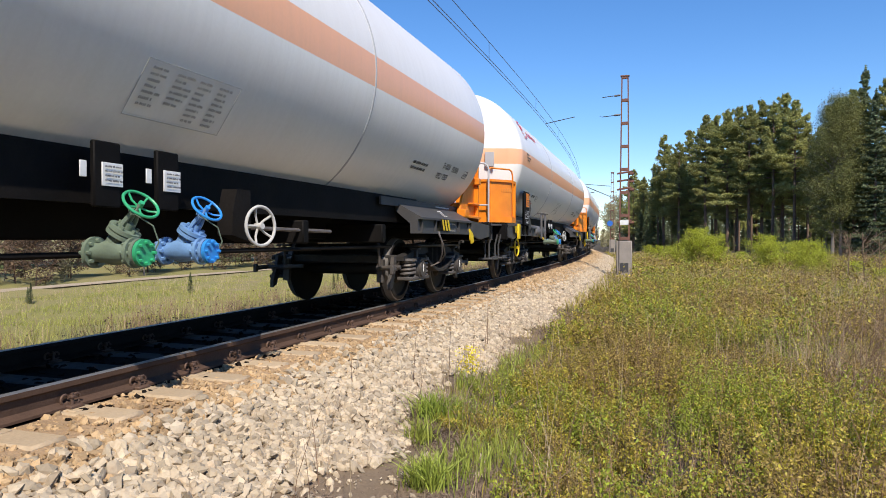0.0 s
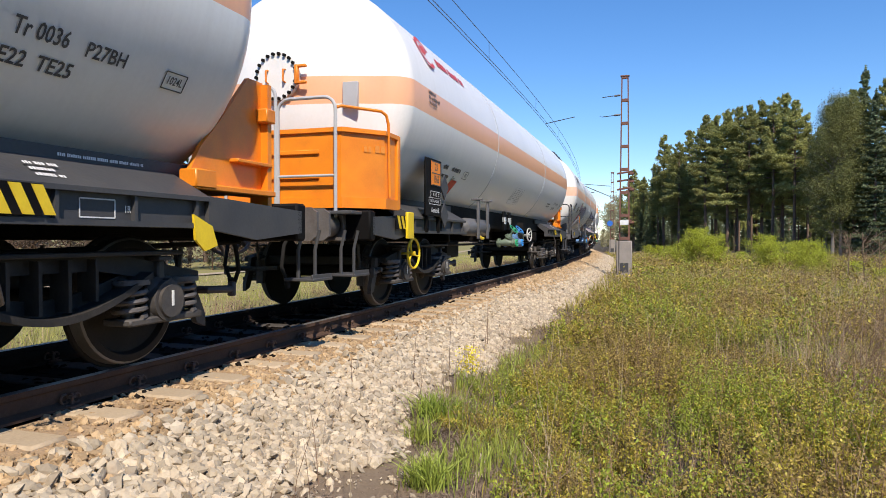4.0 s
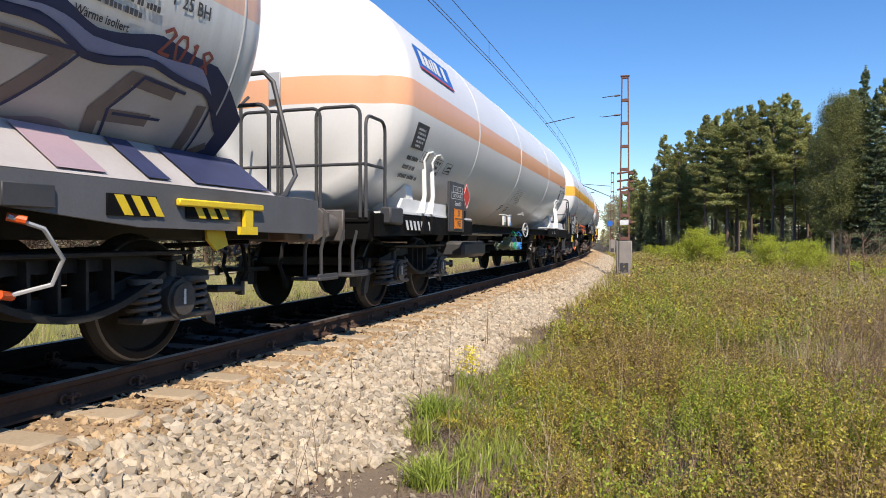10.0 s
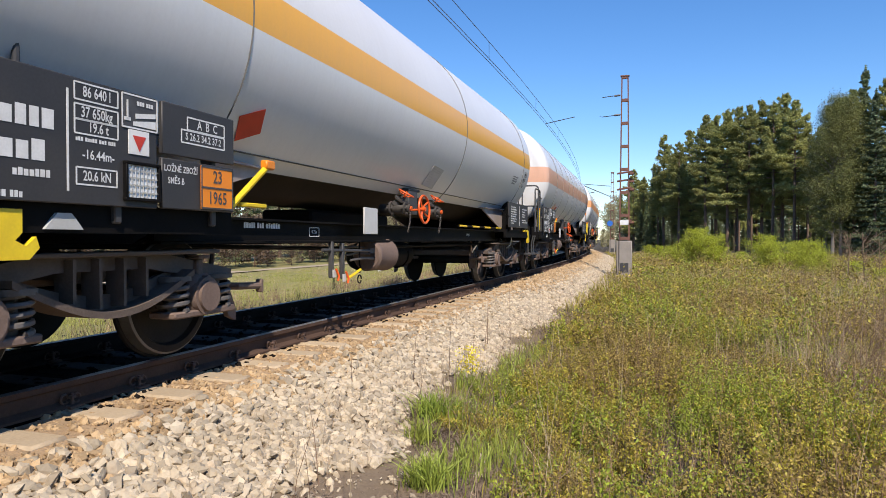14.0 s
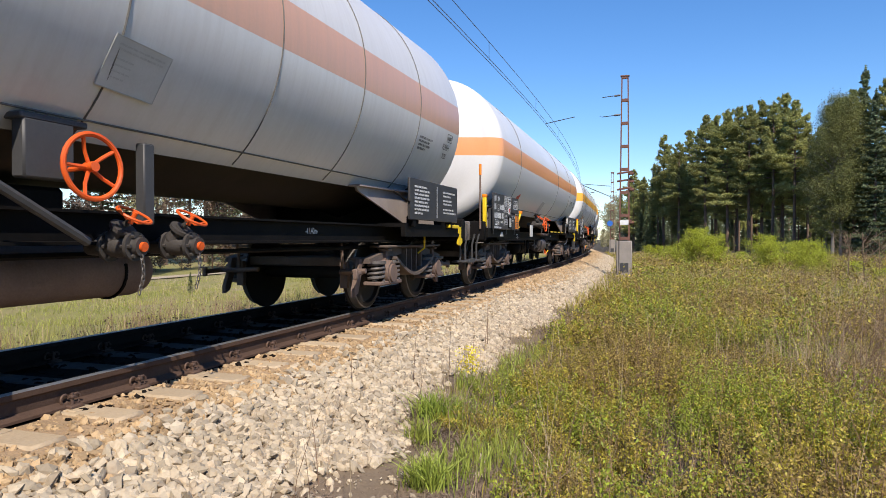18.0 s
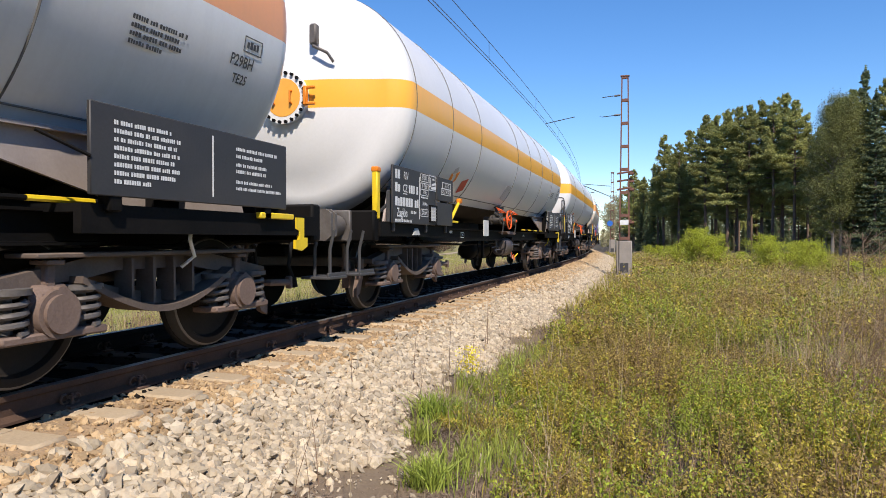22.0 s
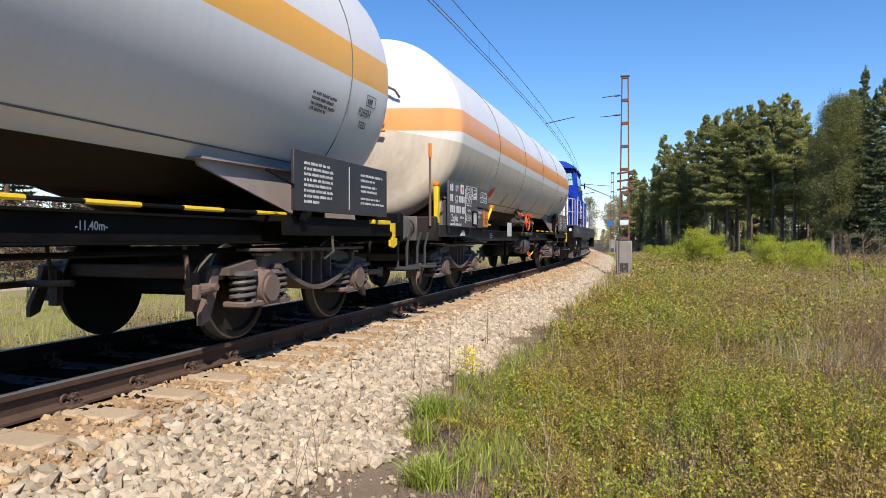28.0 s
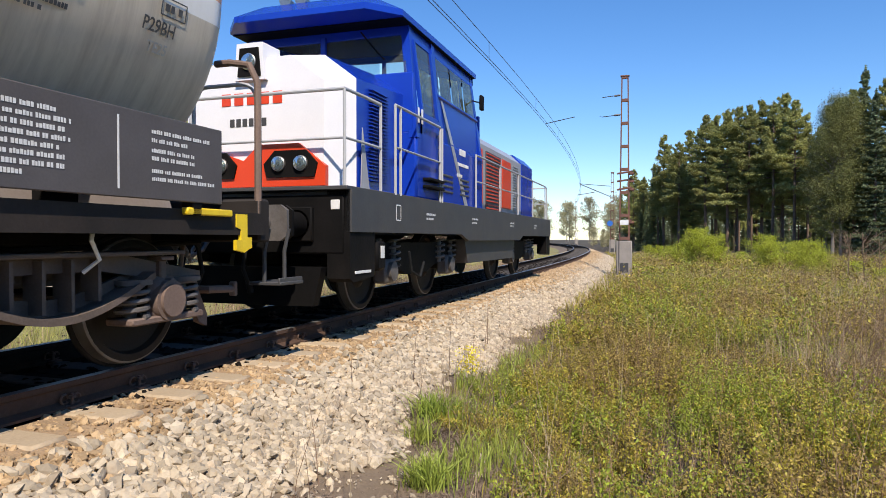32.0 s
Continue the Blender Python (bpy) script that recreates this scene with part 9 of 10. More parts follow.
def leaf_cloud(name, label, material, rng, c, size, category="shrub", parent=None, flat=0.0, shape=1.7):
    """Small folded leaves at the places c."""
    n = len(c)
    a = rng.normal(size=(n, 3))
    a /= np.linalg.norm(a, axis=1, keepdims=True)
    b = rng.normal(size=(n, 3))
    b[:, 2] += flat
    b = np.cross(a, b)
    b /= np.linalg.norm(b, axis=1, keepdims=True) + 1e-9
    s = size[:, None] if np.ndim(size) else size
    v = np.stack([c - a * s * shape / 2, c + b * s / 2, c + a * s * shape / 2, c - b * s / 2], 1)
    f = 4 * np.arange(n)[:, None] + np.array([[0, 1, 2, 3]])
    me = bpy.data.meshes.new(name)
    me.from_pydata(v.reshape(-1, 3).tolist(), [], f.tolist())
    me.materials.append(material)
    ob = new(name, me)
    ob.parent = parent
    return tagged(ob, label, category, "", "stuff") if label else ob


def stems(rng, x, y, height, lean, thick, z=None, segs=3, way=None):
    """Curved three-sided stems: vertices, faces, and points along them for leaves."""
    n = len(x)
    z = terrain(x, y) + bumps(x, y) - 0.02 if z is None else z
    d = rng.uniform(0, 2 * math.pi, n) if way is None else way
    l = np.abs(rng.normal(0, lean, n)) * height
    ts = np.linspace(0, 1, segs + 1)
    pts = np.stack([np.stack([x + np.cos(d) * l * t ** 1.6, y + np.sin(d) * l * t ** 1.6, z + height * t], 1) for t in ts], 1)
    ring = np.array([(math.cos(q), math.sin(q), 0) for q in (0, 2.094, 4.189)])
    rad = thick[:, None] * (1 - 0.75 * ts)[None]
    v = pts[:, :, None, :] + ring[None, None] * rad[:, :, None, None]
    k = segs + 1
    i = (3 * k) * np.arange(n)[:, None, None, None]
    j = 3 * np.arange(segs)[None, :, None, None]
    quad = np.array([[0, 1, 4, 3], [1, 2, 5, 4], [2, 0, 3, 5]])[None, None]
    f = (i + j + quad).reshape(-1, 4)
    return v.reshape(-1, 3), f, pts


def mesh_stuff(name, label, v, f, material, category, kind="stuff", parent=None):
    me = bpy.data.meshes.new(name)
    me.from_pydata(v.tolist(), [], f.tolist())
    me.materials.append(material)
    ob = new(name, me)
    ob.parent = parent
    if label:
        tagged(ob, label, category, "", kind)
    return ob


def in_view(x, y, margin=0.12):
    """A stretch of the plan: the wedge of open ground beside the line, ahead of the standing place."""
    dx, dy = x - CAM.x, y - CAM.y
    f = -dx * math.sin(YAW) + dy * math.cos(YAW)
    r = dx * math.cos(YAW) + dy * math.sin(YAW)
    return (f > 0.9) & (np.abs(r) < f * (0.665 + margin) + 0.3)


def patchy(x, y, a=1.3, b=0.9):
    return 0.5 + 0.25 * np.sin(x * a + 1.7 * np.sin(y * 0.6)) + 0.25 * np.sin(y * b + 1.3 * np.sin(x * 0.8 + 2))


def bank_plants():
    rng = np.random.default_rng(11)

    def scatter(n, x0, x1, y0, y1, far=1.0):
        x, y = rng.uniform(x0, x1, n), y0 + (y1 - y0) * rng.uniform(0, 1, n) ** far
        x = x + np.interp(y, LINE[2], LINE[1])
        k = in_view(x, y)
        return x[k], y[k]

    def beyond_edge(x, y, edge=1.75):
        o = x - np.interp(y, LINE[2], LINE[1])
        return o > edge + trodden(y) + 0.16 * np.sin(y * 1.7) + 0.1 * np.sin(y * 4.3 + 1)

    def off_line(x, y):
        return x - np.interp(y, LINE[2], LINE[1])
    # short mixed grass beyond the stones, greener near them
    x, y = scatter(80000, 1.7, 12, 2.2, 24, 1.5)
    green = np.clip(1.25 - (off_line(x, y) - 1.75) / 1.5, 0.22, 1.0)
    k = beyond_edge(x, y) & (rng.uniform(0, 1, len(x)) < green * (0.3 + 0.7 * patchy(x, y, 2.1, 1.7)))
    x, y = x[k], y[k]
    blades("grass", "short green and straw-mixed spring grass on the bank", M_GRASS, rng, x, y, rng.uniform(0.06, 0.2, len(x)), rng.uniform(0.004, 0.009, len(x)), 0.7)
    # lush tufts next to the stones
    cx = np.array([2.05, 2.42, 2.68, 2.35, 2.52, 2.82, 2.2, 2.95, 2.25, 2.62, 2.4, 2.12, 2.3])
    cy = np.array([5.35, 4.15, 5.2, 6.3, 4.55, 5.9, 7.6, 4.6, 8.6, 4.9, 7.0, 6.9, 9.8])
    per = rng.integers(90, 230, len(cx))
    tx = np.repeat(cx, per) + rng.normal(0, 0.13, per.sum())
    ty = np.repeat(cy, per) + rng.normal(0, 0.13, per.sum())
    tx = np.concatenate([tx, 1.93 + rng.normal(0, 0.08, 420), 2.32 + rng.normal(0, 0.06, 380), 2.0 + rng.normal(0, 0.05, 160)])
    ty = np.concatenate([ty, 5.3 + rng.normal(0, 0.08, 420), 3.98 + rng.normal(0, 0.06, 380), 4.75 + rng.normal(0, 0.05, 160)])
    blades("lush_grass", "lush bright green grass tufts at the edge of the ballast", M_LUSH, rng, tx, ty, rng.uniform(0.08, 0.25, len(tx)), rng.uniform(0.006, 0.013, len(tx)), 0.75)
    # fresh grass in loose tufts along the edge
    n = 40
    ty = rng.uniform(3.9, 10.5, n)
    to = 1.95 + 1.5 * rng.uniform(0, 1, n) ** 1.3
    tx = np.repeat(to + np.interp(ty, LINE[2], LINE[1]), 110) + rng.normal(0, 0.1, 110 * n)
    ty = np.repeat(ty, 110) + rng.normal(0, 0.12, 110 * n)
    k = beyond_edge(tx, ty, 1.8)
    tx, ty = tx[k], ty[k]
    blades("fresh_grass", "fresh bright green grass in loose tufts along the edge", M_LUSH, rng, tx, ty, rng.uniform(0.05, 0.16, len(tx)), rng.uniform(0.006, 0.012, len(tx)), 1.0)
    # dry straw, thickest in the middle of the bank
    x, y = scatter(13000, 1.6, 14, 2.0, 30, 1.5)
    k = beyond_edge(x, y, 1.6) & (rng.uniform(0, 1, len(x)) < 0.25 + 0.75 * patchy(x, y, 1.5, 2.3))
    x, y = x[k], y[k]
    blades("dry_straw", "dry straw-coloured stalks among the grass", M_STRAW, rng, x, y, rng.uniform(0.08, 0.42, len(x)), rng.uniform(0.002, 0.0045, len(x)), 0.6)
    # fallen dead matter under the shrubs
    x, y = scatter(22000, 1.9, 9, 2.2, 14, 1.4)
    k = beyond_edge(x, y, 1.9)
    x, y = x[k], y[k]
    blades("dead_undergrowth", "brown dead leaves and stalks under the shrubs", M_LITTER, rng, x, y, rng.uniform(0.05, 0.34, len(x)), rng.uniform(0.004, 0.010, len(x)), 0.7, "litter")

    # low shrubs: separate clumps of brown shoots that fan out from one stool, leafy in their upper half
    def shrubs(n, x0, x1, y0, y1, h0, h1, leaves, size, far, name, label, radius, per, bare):
        bx, by = scatter(n, x0, x1, y0, y1, far)
        dry = 0.8 * np.exp(-((bx - 6.3) / 1.0) ** 2 - ((by - 9.2) / 2.2) ** 2) + 0.9 * np.exp(-((bx - 5.3) / 0.5) ** 2 - ((by - 6.6) / 0.8) ** 2) + 0.7 * np.exp(-((bx - 3.75) / 0.3) ** 2 - ((by - 5.6) / 0.7) ** 2)
        k = beyond_edge(bx, by, 2.15) & (rng.uniform(0, 1, len(bx)) > dry)
        bx, by = bx[k], by[k]
        o = off_line(bx, by)
        tone_of = np.clip(0.25 + 0.9 * (patchy(bx, by, 1.9, 1.5) - 0.25) + rng.normal(0, 0.25, len(bx)) - 0.06 * np.clip(o - 4, 0, 4), 0, 0.999)
        vigour = rng.uniform(0.55, 1.2, len(bx)) * np.clip((o - 1.7) / 1.8, 0.35, 1.0) * (0.6 + 0.55 * patchy(bx + 3, by, 1.6, 2.1))
        spread = radius * rng.uniform(0.6, 1.3, len(bx))
        a = rng.uniform(0, 2 * math.pi, per * len(bx))
        q = np.sqrt(rng.uniform(0, 1, per * len(bx)))
        x = np.repeat(bx, per) + np.cos(a) * q * np.repeat(spread, per)
        y = np.repeat(by, per) + np.sin(a) * q * np.repeat(spread, per)
        h = rng.uniform(h0, h1, len(x)) * np.repeat(vigour, per) * (1.12 - 0.45 * q * q)
        v, f, pts = stems(rng, x, y, h, 0.36, rng.uniform(0.0016, 0.0032, len(x)) * (1 + 20 * size), way=a + rng.normal(0, 0.7, len(a)))
        mesh_stuff(name + "_twigs", "thin reddish-brown shrub shoots on the bank", v, f, M_TWIG, "shrub")
        live = rng.uniform(0, 1, len(x)) > bare
        tones = np.clip(np.repeat(tone_of, per) + rng.normal(0, 0.12, len(x)), 0, 0.999)
        for lo, hi, material in ((0.0, 0.33, M_LEAF_B), (0.33, 0.66, M_LEAF), (0.66, 1.0, M_LEAF_G)):
            sel = live & (tones >= lo) & (tones < hi)
            pp = pts[sel]
            if not len(pp):
                continue
            t = 0.25 + 0.77 * rng.uniform(0, 1, (len(pp), leaves)) ** 0.8
            i = np.clip((t * 3).astype(int), 0, 2)
            fr = (t * 3 - i)[..., None]
            r = np.arange(len(pp))[:, None]
            c = pp[r, i] * (1 - fr) + pp[r, i + 1] * fr + rng.normal(0, 0.008 + size * 0.9, (len(pp), leaves, 3))
            c = c.reshape(-1, 3)
            leaf_cloud(name, label, material, rng, c, rng.uniform(size * 0.5, size * 1.35, len(c)), flat=1.1, shape=2.1)
    shrubs(400, 2.1, 7.5, 2.4, 9.5, 0.24, 0.66, 60, 0.0108, 1.1, "low_shrub", "low shrubs with small yellow-green leaves on brown shoots", 0.23, 34, 0.13)
    shrubs(720, 2.2, 13, 9.0, 20, 0.35, 0.9, 30, 0.0195, 1.2, "bank_shrub", "olive shrubs further along the bank", 0.32, 28, 0.13)
    shrubs(1100, 2.2, 24, 18, 48, 0.35, 0.8, 9, 0.05, 1.2, "far_shrub", "olive and green scrub by the wood", 0.4, 11, 0.10)
    shrubs(90, 1.9, 3.4, 3.9, 8.5, 0.16, 0.42, 44, 0.0115, 1.0, "edge_shrub", "low bright green shoots near the ballast", 0.16, 22, 0.05)
    # long bleached stalks that stand out among the shoots
    x, y = scatter(330, 2.3, 9, 2.6, 13, 1.2)
    k = beyond_edge(x, y, 2.2) & (patchy(x, y, 2.3, 1.9) > 0.42)
    x, y = x[k], y[k]
    v, f, pts = stems(rng, x, y, rng.uniform(0.35, 0.8, len(x)), 0.5, rng.uniform(0.0014, 0.003, len(x)), segs=4)
    mesh_stuff("bleached_stalks", "long bleached straw stalks among the shoots", v, f, M_STRAW, "stalks")
    # tall bare stalks, thicker towards the wood
    x, y = scatter(2600, 1.7, 12, 2.8, 24, 1.2)
    o = off_line(x, y)
    k = rng.uniform(0, 1, len(x)) < np.clip((o - 1.2) / 4.5, 0.12, 1.0) * (0.3 + 0.7 * patchy(x, y, 1.3, 0.8))
    x, y = x[k], y[k]
    h = rng.uniform(0.4, 0.95, len(x))
    v, f, pts = stems(rng, x, y, h, 0.3, rng.uniform(0.0018, 0.0035, len(x)))
    mesh_stuff("dry_stalks", "tall bare brown stalks above the shrubs", v, f, M_TWIG, "stalks")
    k = rng.uniform(0, 1, len(x)) < 0.3
    v, f, pts = stems(rng, x[k] + 0.1, y[k] + 0.2, h[k] * 1.05, 0.45, np.full(k.sum(), 0.0032))
    mesh_stuff("straw_stalks", "long bleached straw stalks above the shrubs", v, f, M_STRAW, "stalks")
    # arching brown canes at the side of the bank
    cx, cy = rng.uniform(0, 1, 900), rng.uniform(0, 1, 900)
    x, y = 5.4 + 2.6 * cx + 1.2 * (cy - 0.5), 6.4 + 4.6 * cy
    v, f, pts = stems(rng, x, y, rng.uniform(0.55, 1.15, 900), 0.7, rng.uniform(0.002, 0.004, 900), segs=4, way=rng.normal(0.2, 0.8, 900))
    mesh_stuff("arching_canes", "thin reddish-brown arching canes on the bank", v, f, M_TWIG, "canes")
    # a dry pale patch beside the canes
    x, y = 6.1 + rng.normal(0, 0.7, 5000), 8.6 + rng.normal(0, 1.1, 5000)
    blades("dry_patch", "pale pinkish-grey dry grass patch on the bank", M_STRAW, rng, x, y, rng.uniform(0.2, 0.55, 5000), rng.uniform(0.003, 0.006, 5000), 0.6)
    x, y = 5.3 + rng.normal(0, 0.45, 3500), 6.6 + rng.normal(0, 0.7, 3500)
    blades("flattened_straw", "flattened bleached grass lying between the shrubs", M_STRAW, rng, x, y, rng.uniform(0.06, 0.25, 3500), rng.uniform(0.004, 0.008, 3500), 1.6)
    x = np.array([2.06, 1.49, 1.55, 1.7, 1.42, 1.62, 1.1, 0.98])
    y = np.array([7.53, 8.67, 8.3, 7.2, 6.1, 6.6, 5.4, 8.9])
    h = np.array([1.0, 0.75, 0.6, 0.55, 0.45, 0.6, 0.3, 0.4])
    v, f, pts = stems(rng, x, y, h, 0.05, np.full(len(x), 0.005), segs=5)
    mesh_stuff("standing_weed", "thin dried weeds standing in the ballast edge", v, f, M_TWIG, "weed")
    x, y = rng.uniform(1.35, 1.95, 60), rng.uniform(3.4, 11, 60)
    v, f, pts = stems(rng, x, y, rng.uniform(0.15, 0.45, 60), 0.3, np.full(60, 0.0018), segs=3)
    mesh_stuff("wispy_weed", "wispy grey dried weeds among the edge stones", v, f, M_LITTER, "weed")
    # bleached grass standing between the shrubs further along
    x, y = scatter(16000, 3.5, 14, 8.0, 24, 1.2)
    k = rng.uniform(0, 1, len(x)) < np.clip((off_line(x, y) - 2.5) / 5, 0.1, 0.9)
    x, y = x[k], y[k]
    blades("bleached_grass", "bleached thin grass standing between the shrubs", M_STRAW, rng, x, y, rng.uniform(0.35, 0.85, len(x)), rng.uniform(0.003, 0.006, len(x)), 0.35)
    # far grass on both sides
    x, y = scatter(60000, 1.8, 30, 14, 75, 1.3)
    blades("far_grass", "pale green rough grass towards the wood", M_GRASS, rng, x, y, rng.uniform(0.12, 0.36, len(x)), rng.uniform(0.012, 0.03, len(x)), 0.5)
    k = rng.uniform(0, 1, len(x)) < 0.35
    blades("far_straw", "bleached dry grass towards the wood", M_STRAW, rng, x[k], y[k] + 0.3, rng.uniform(0.15, 0.5, k.sum()), rng.uniform(0.008, 0.018, k.sum()), 0.5)
    # rough grass all round the standing place
    x, y = rng.uniform(1.9, 16, 120000), rng.uniform(-16, 14, 120000)
    k = ~in_view(x, y, 0.05) & (np.hypot(x - CAM.x, y) > 0.9)
    x, y = x[k], y[k]
    blades("rough_grass", "rough green and yellow grass beside the line", M_GRASS, rng, x, y, rng.uniform(0.1, 0.32, len(x)), rng.uniform(0.008, 0.02, len(x)), 0.5)
    # yellow flowers
    c = np.stack([1.86 + rng.normal(0, 0.06, 320), 6.55 + rng.normal(0, 0.06, 320), -0.56 + rng.uniform(0.12, 0.40, 320)], 1)
    leaf_cloud("yellow_flowers", "small yellow flowers at the edge of the ballast", M_FLOWER, rng, c, rng.uniform(0.012, 0.024, len(c)), "flowers", shape=1.1)
    blades("flower_stems", "green stems of the yellow flowers", M_LUSH, rng, 1.86 + rng.normal(0, 0.08, 160), 6.55 + rng.normal(0, 0.08, 160), rng.uniform(0.12, 0.36, 160), np.full(160, 0.006), 0.3, "flowers")
    # half-buried stones on the trodden soil
    s0 = rng.uniform(2.4, 6.2, 700)
    o0 = 1.72 + (0.35 + trodden(s0)) * rng.uniform(0, 1, 700) ** 1.5
    stone_bed("edge_stones", "small stones sunk in the dark soil at the edge", rng, s0, o0, 0.008 + 0.032 * rng.uniform(0, 1, 700) ** 2.5, M_STONE, lift=0.15)
    # dry litter between stones and grass
    y = np.concatenate([rng.uniform(2.6, 5.6, 16000), rng.uniform(4.5, 14, 5000)])
    x = np.concatenate([1.68 + (0.4 + trodden(y[:16000])) * rng.uniform(0, 1, 16000), rng.uniform(1.6, 2.15, 5000)])
    blades("plant_litter", "grey dead plant litter on dark soil", M_LITTER, rng, x, y, rng.uniform(0.01, 0.05, len(x)), rng.uniform(0.005, 0.012, len(x)), 2.2, "litter")


bank_plants()


def meadow_far_side():
    """The open meadow beyond the track, seen beneath the wagons."""
    rng = np.random.default_rng(21)
    n = 150000
    y = 2 + 60 * rng.uniform(0, 1, n) ** 1.4
    o = rng.uniform(-13, -2.7, n)
    x = o + np.interp(y, LINE[2], LINE[1])
    k = in_view(x, y)
    x, y = x[k], y[k]
    blades("meadow_grass", "sunlit yellow-green meadow grass beyond the track", M_MEADOWGRASS, rng, x, y, rng.uniform(0.03, 0.13, len(x)) * (0.6 + 0.8 * patchy(x, y, 0.7, 0.9)), rng.uniform(0.005, 0.012, len(x)), 0.9)
    k = rng.uniform(0, 1, len(x)) < 0.07 * (0.2 + 1.4 * patchy(x, y, 0.9, 0.5))
    blades("meadow_straw", "dry stalks standing in the meadow", M_STRAW, rng, x[k], y[k], rng.uniform(0.12, 0.42, k.sum()), rng.uniform(0.003, 0.007, k.sum()), 0.35)
    # brown weeds in loose patches at the foot of the far shoulder
    py = rng.uniform(3, 40, 90)
    po = -3.0 - 2.6 * rng.uniform(0, 1, 90) ** 1.6
    wy = np.repeat(py, 70) + rng.normal(0, 0.3, 6300)
    wx = np.repeat(po, 70) + rng.normal(0, 0.2, 6300) + np.interp(wy, LINE[2], LINE[1])
    v, f, pts = stems(rng, wx, wy, rng.uniform(0.15, 0.5, 6300), 0.35, rng.uniform(0.002, 0.005, 6300))
    mesh_stuff("dead_weeds", "brown dead weeds at the foot of the far shoulder", v, f, M_TWIG_P, "weeds")
    c = (pts[:, 2] + rng.normal(0, 0.03, (6300, 3)))[rng.uniform(0, 1, 6300) < 0.6]
    leaf_cloud("weed_heads", "dull seed heads of the dead weeds", M_LITTER, rng, c, rng.uniform(0.012, 0.03, len(c)), "weeds")
    # dirt road along the wood
    ys = np.arange(-10, 90, 2.0)
    v, f = [], []
    for i, q in enumerate(ys):
        b = float(np.interp(q, LINE[2], LINE[1]))
        for e in (-15.3, -15.0, -14.6, -14.3):
            v.append((b + e + 0.3 * math.sin(q * 0.21), q, float(terrain(np.array([b + e]), np.array([q]))[0]) + 0.04))
    for i in range(len(ys) - 1):
        for k in range(3):
            f.append((4 * i + k, 4 * i + k + 1, 4 * i + k + 5, 4 * i + k + 4))
    mesh_stuff("sandy_track", "pale sandy track along the wood", np.array(v), np.array(f), M_PATH, "track", "structure")
    post = thing("marker_post", "small white marker post in the meadow", "post", at=Matrix.Translation((-9.28, 29.45, -0.62)))
    part("shaft", Shape().box((0, 0, 0.6), (0.14, 0.14, 1.2), 0.015), M_WHITE, post)
    part("band", Shape().box((0, 0, 0.9), (0.145, 0.145, 0.12), 0.004), M_DARK, post)


meadow_far_side()


# ---- trees ----
def pine_mesh(rng, height, crown_from, spread, slim=1.0):
    """Trunk with whorls of limbs, and the places of the needles: flat plates along each limb."""
    wood = Shape()
    bend = rng.normal(0, 0.16, 2)
    steps = np.linspace(0, 0.985, 10)
    line = [(bend[0] * math.sin(3 * t), bend[1] * math.sin(2.3 * t + 1), height * t) for t in steps]
    wood.tube(line, [0.2 * (1 - 0.93 * t) * height / 17 + 0.012 for t in steps], 8)
    out = []
    z = crown_from * height
    while z < 0.985 * height:
        q = (z / height - crown_from) / (1 - crown_from)
        full = spread * slim * (min(1.0, 0.6 + 1.3 * q) * (1 - q) ** 0.8 + 0.04) * rng.uniform(0.7, 1.22)
        for k in range(6 if q < 0.85 else 4):
            if rng.uniform() < 0.16:
                continue
            a = rng.uniform(0, 2 * math.pi)
            reach = full * rng.uniform(0.45, 1.15)
            rise = rng.uniform(-0.22, 0.12) + 0.55 * q
            cx, cy = (np.interp(z / height, steps, [p[i] for p in line]) for i in (0, 1))
            tip = np.array((math.cos(a) * reach, math.sin(a) * reach, rise * reach))
            wood.tube([(cx, cy, z), (cx + tip[0] * 0.5, cy + tip[1] * 0.5, z + tip[2] * 0.35), (cx + tip[0], cy + tip[1], z + tip[2])], [0.045, 0.025, 0.008], 3)
            n = int(110 + 165 * reach)
            g = rng.uniform(0.3, 1.04, n) ** 0.75
            fan = 0.10 + 0.30 * reach * np.sin(np.clip(g, 0, 1) * math.pi * 0.85)
            side = rng.normal(0, 0.5, n) * fan
            clot = np.round(g * 5) / 5
            g2 = 0.7 * g + 0.3 * clot + rng.normal(0, 0.03, n)
            p = np.stack([cx + tip[0] * g2 - math.sin(a) * side, cy + tip[1] * g2 + math.cos(a) * side, z + tip[2] * g2 * (0.6 + 0.4 * g2) - 0.12 * np.abs(side) + rng.normal(0, 0.10, n)], 1)
            out.append(p)
        z += (0.42 + 0.2 * rng.uniform()) * (1.15 - 0.55 * q)
    tops = np.array((line[-1][0], line[-1][1], height)) + rng.normal(0, 1, (150, 3)) * np.array((0.09, 0.09, 0.2)) - np.array((0, 0, 0.4))
    out.append(tops)
    return wood, np.concatenate(out)


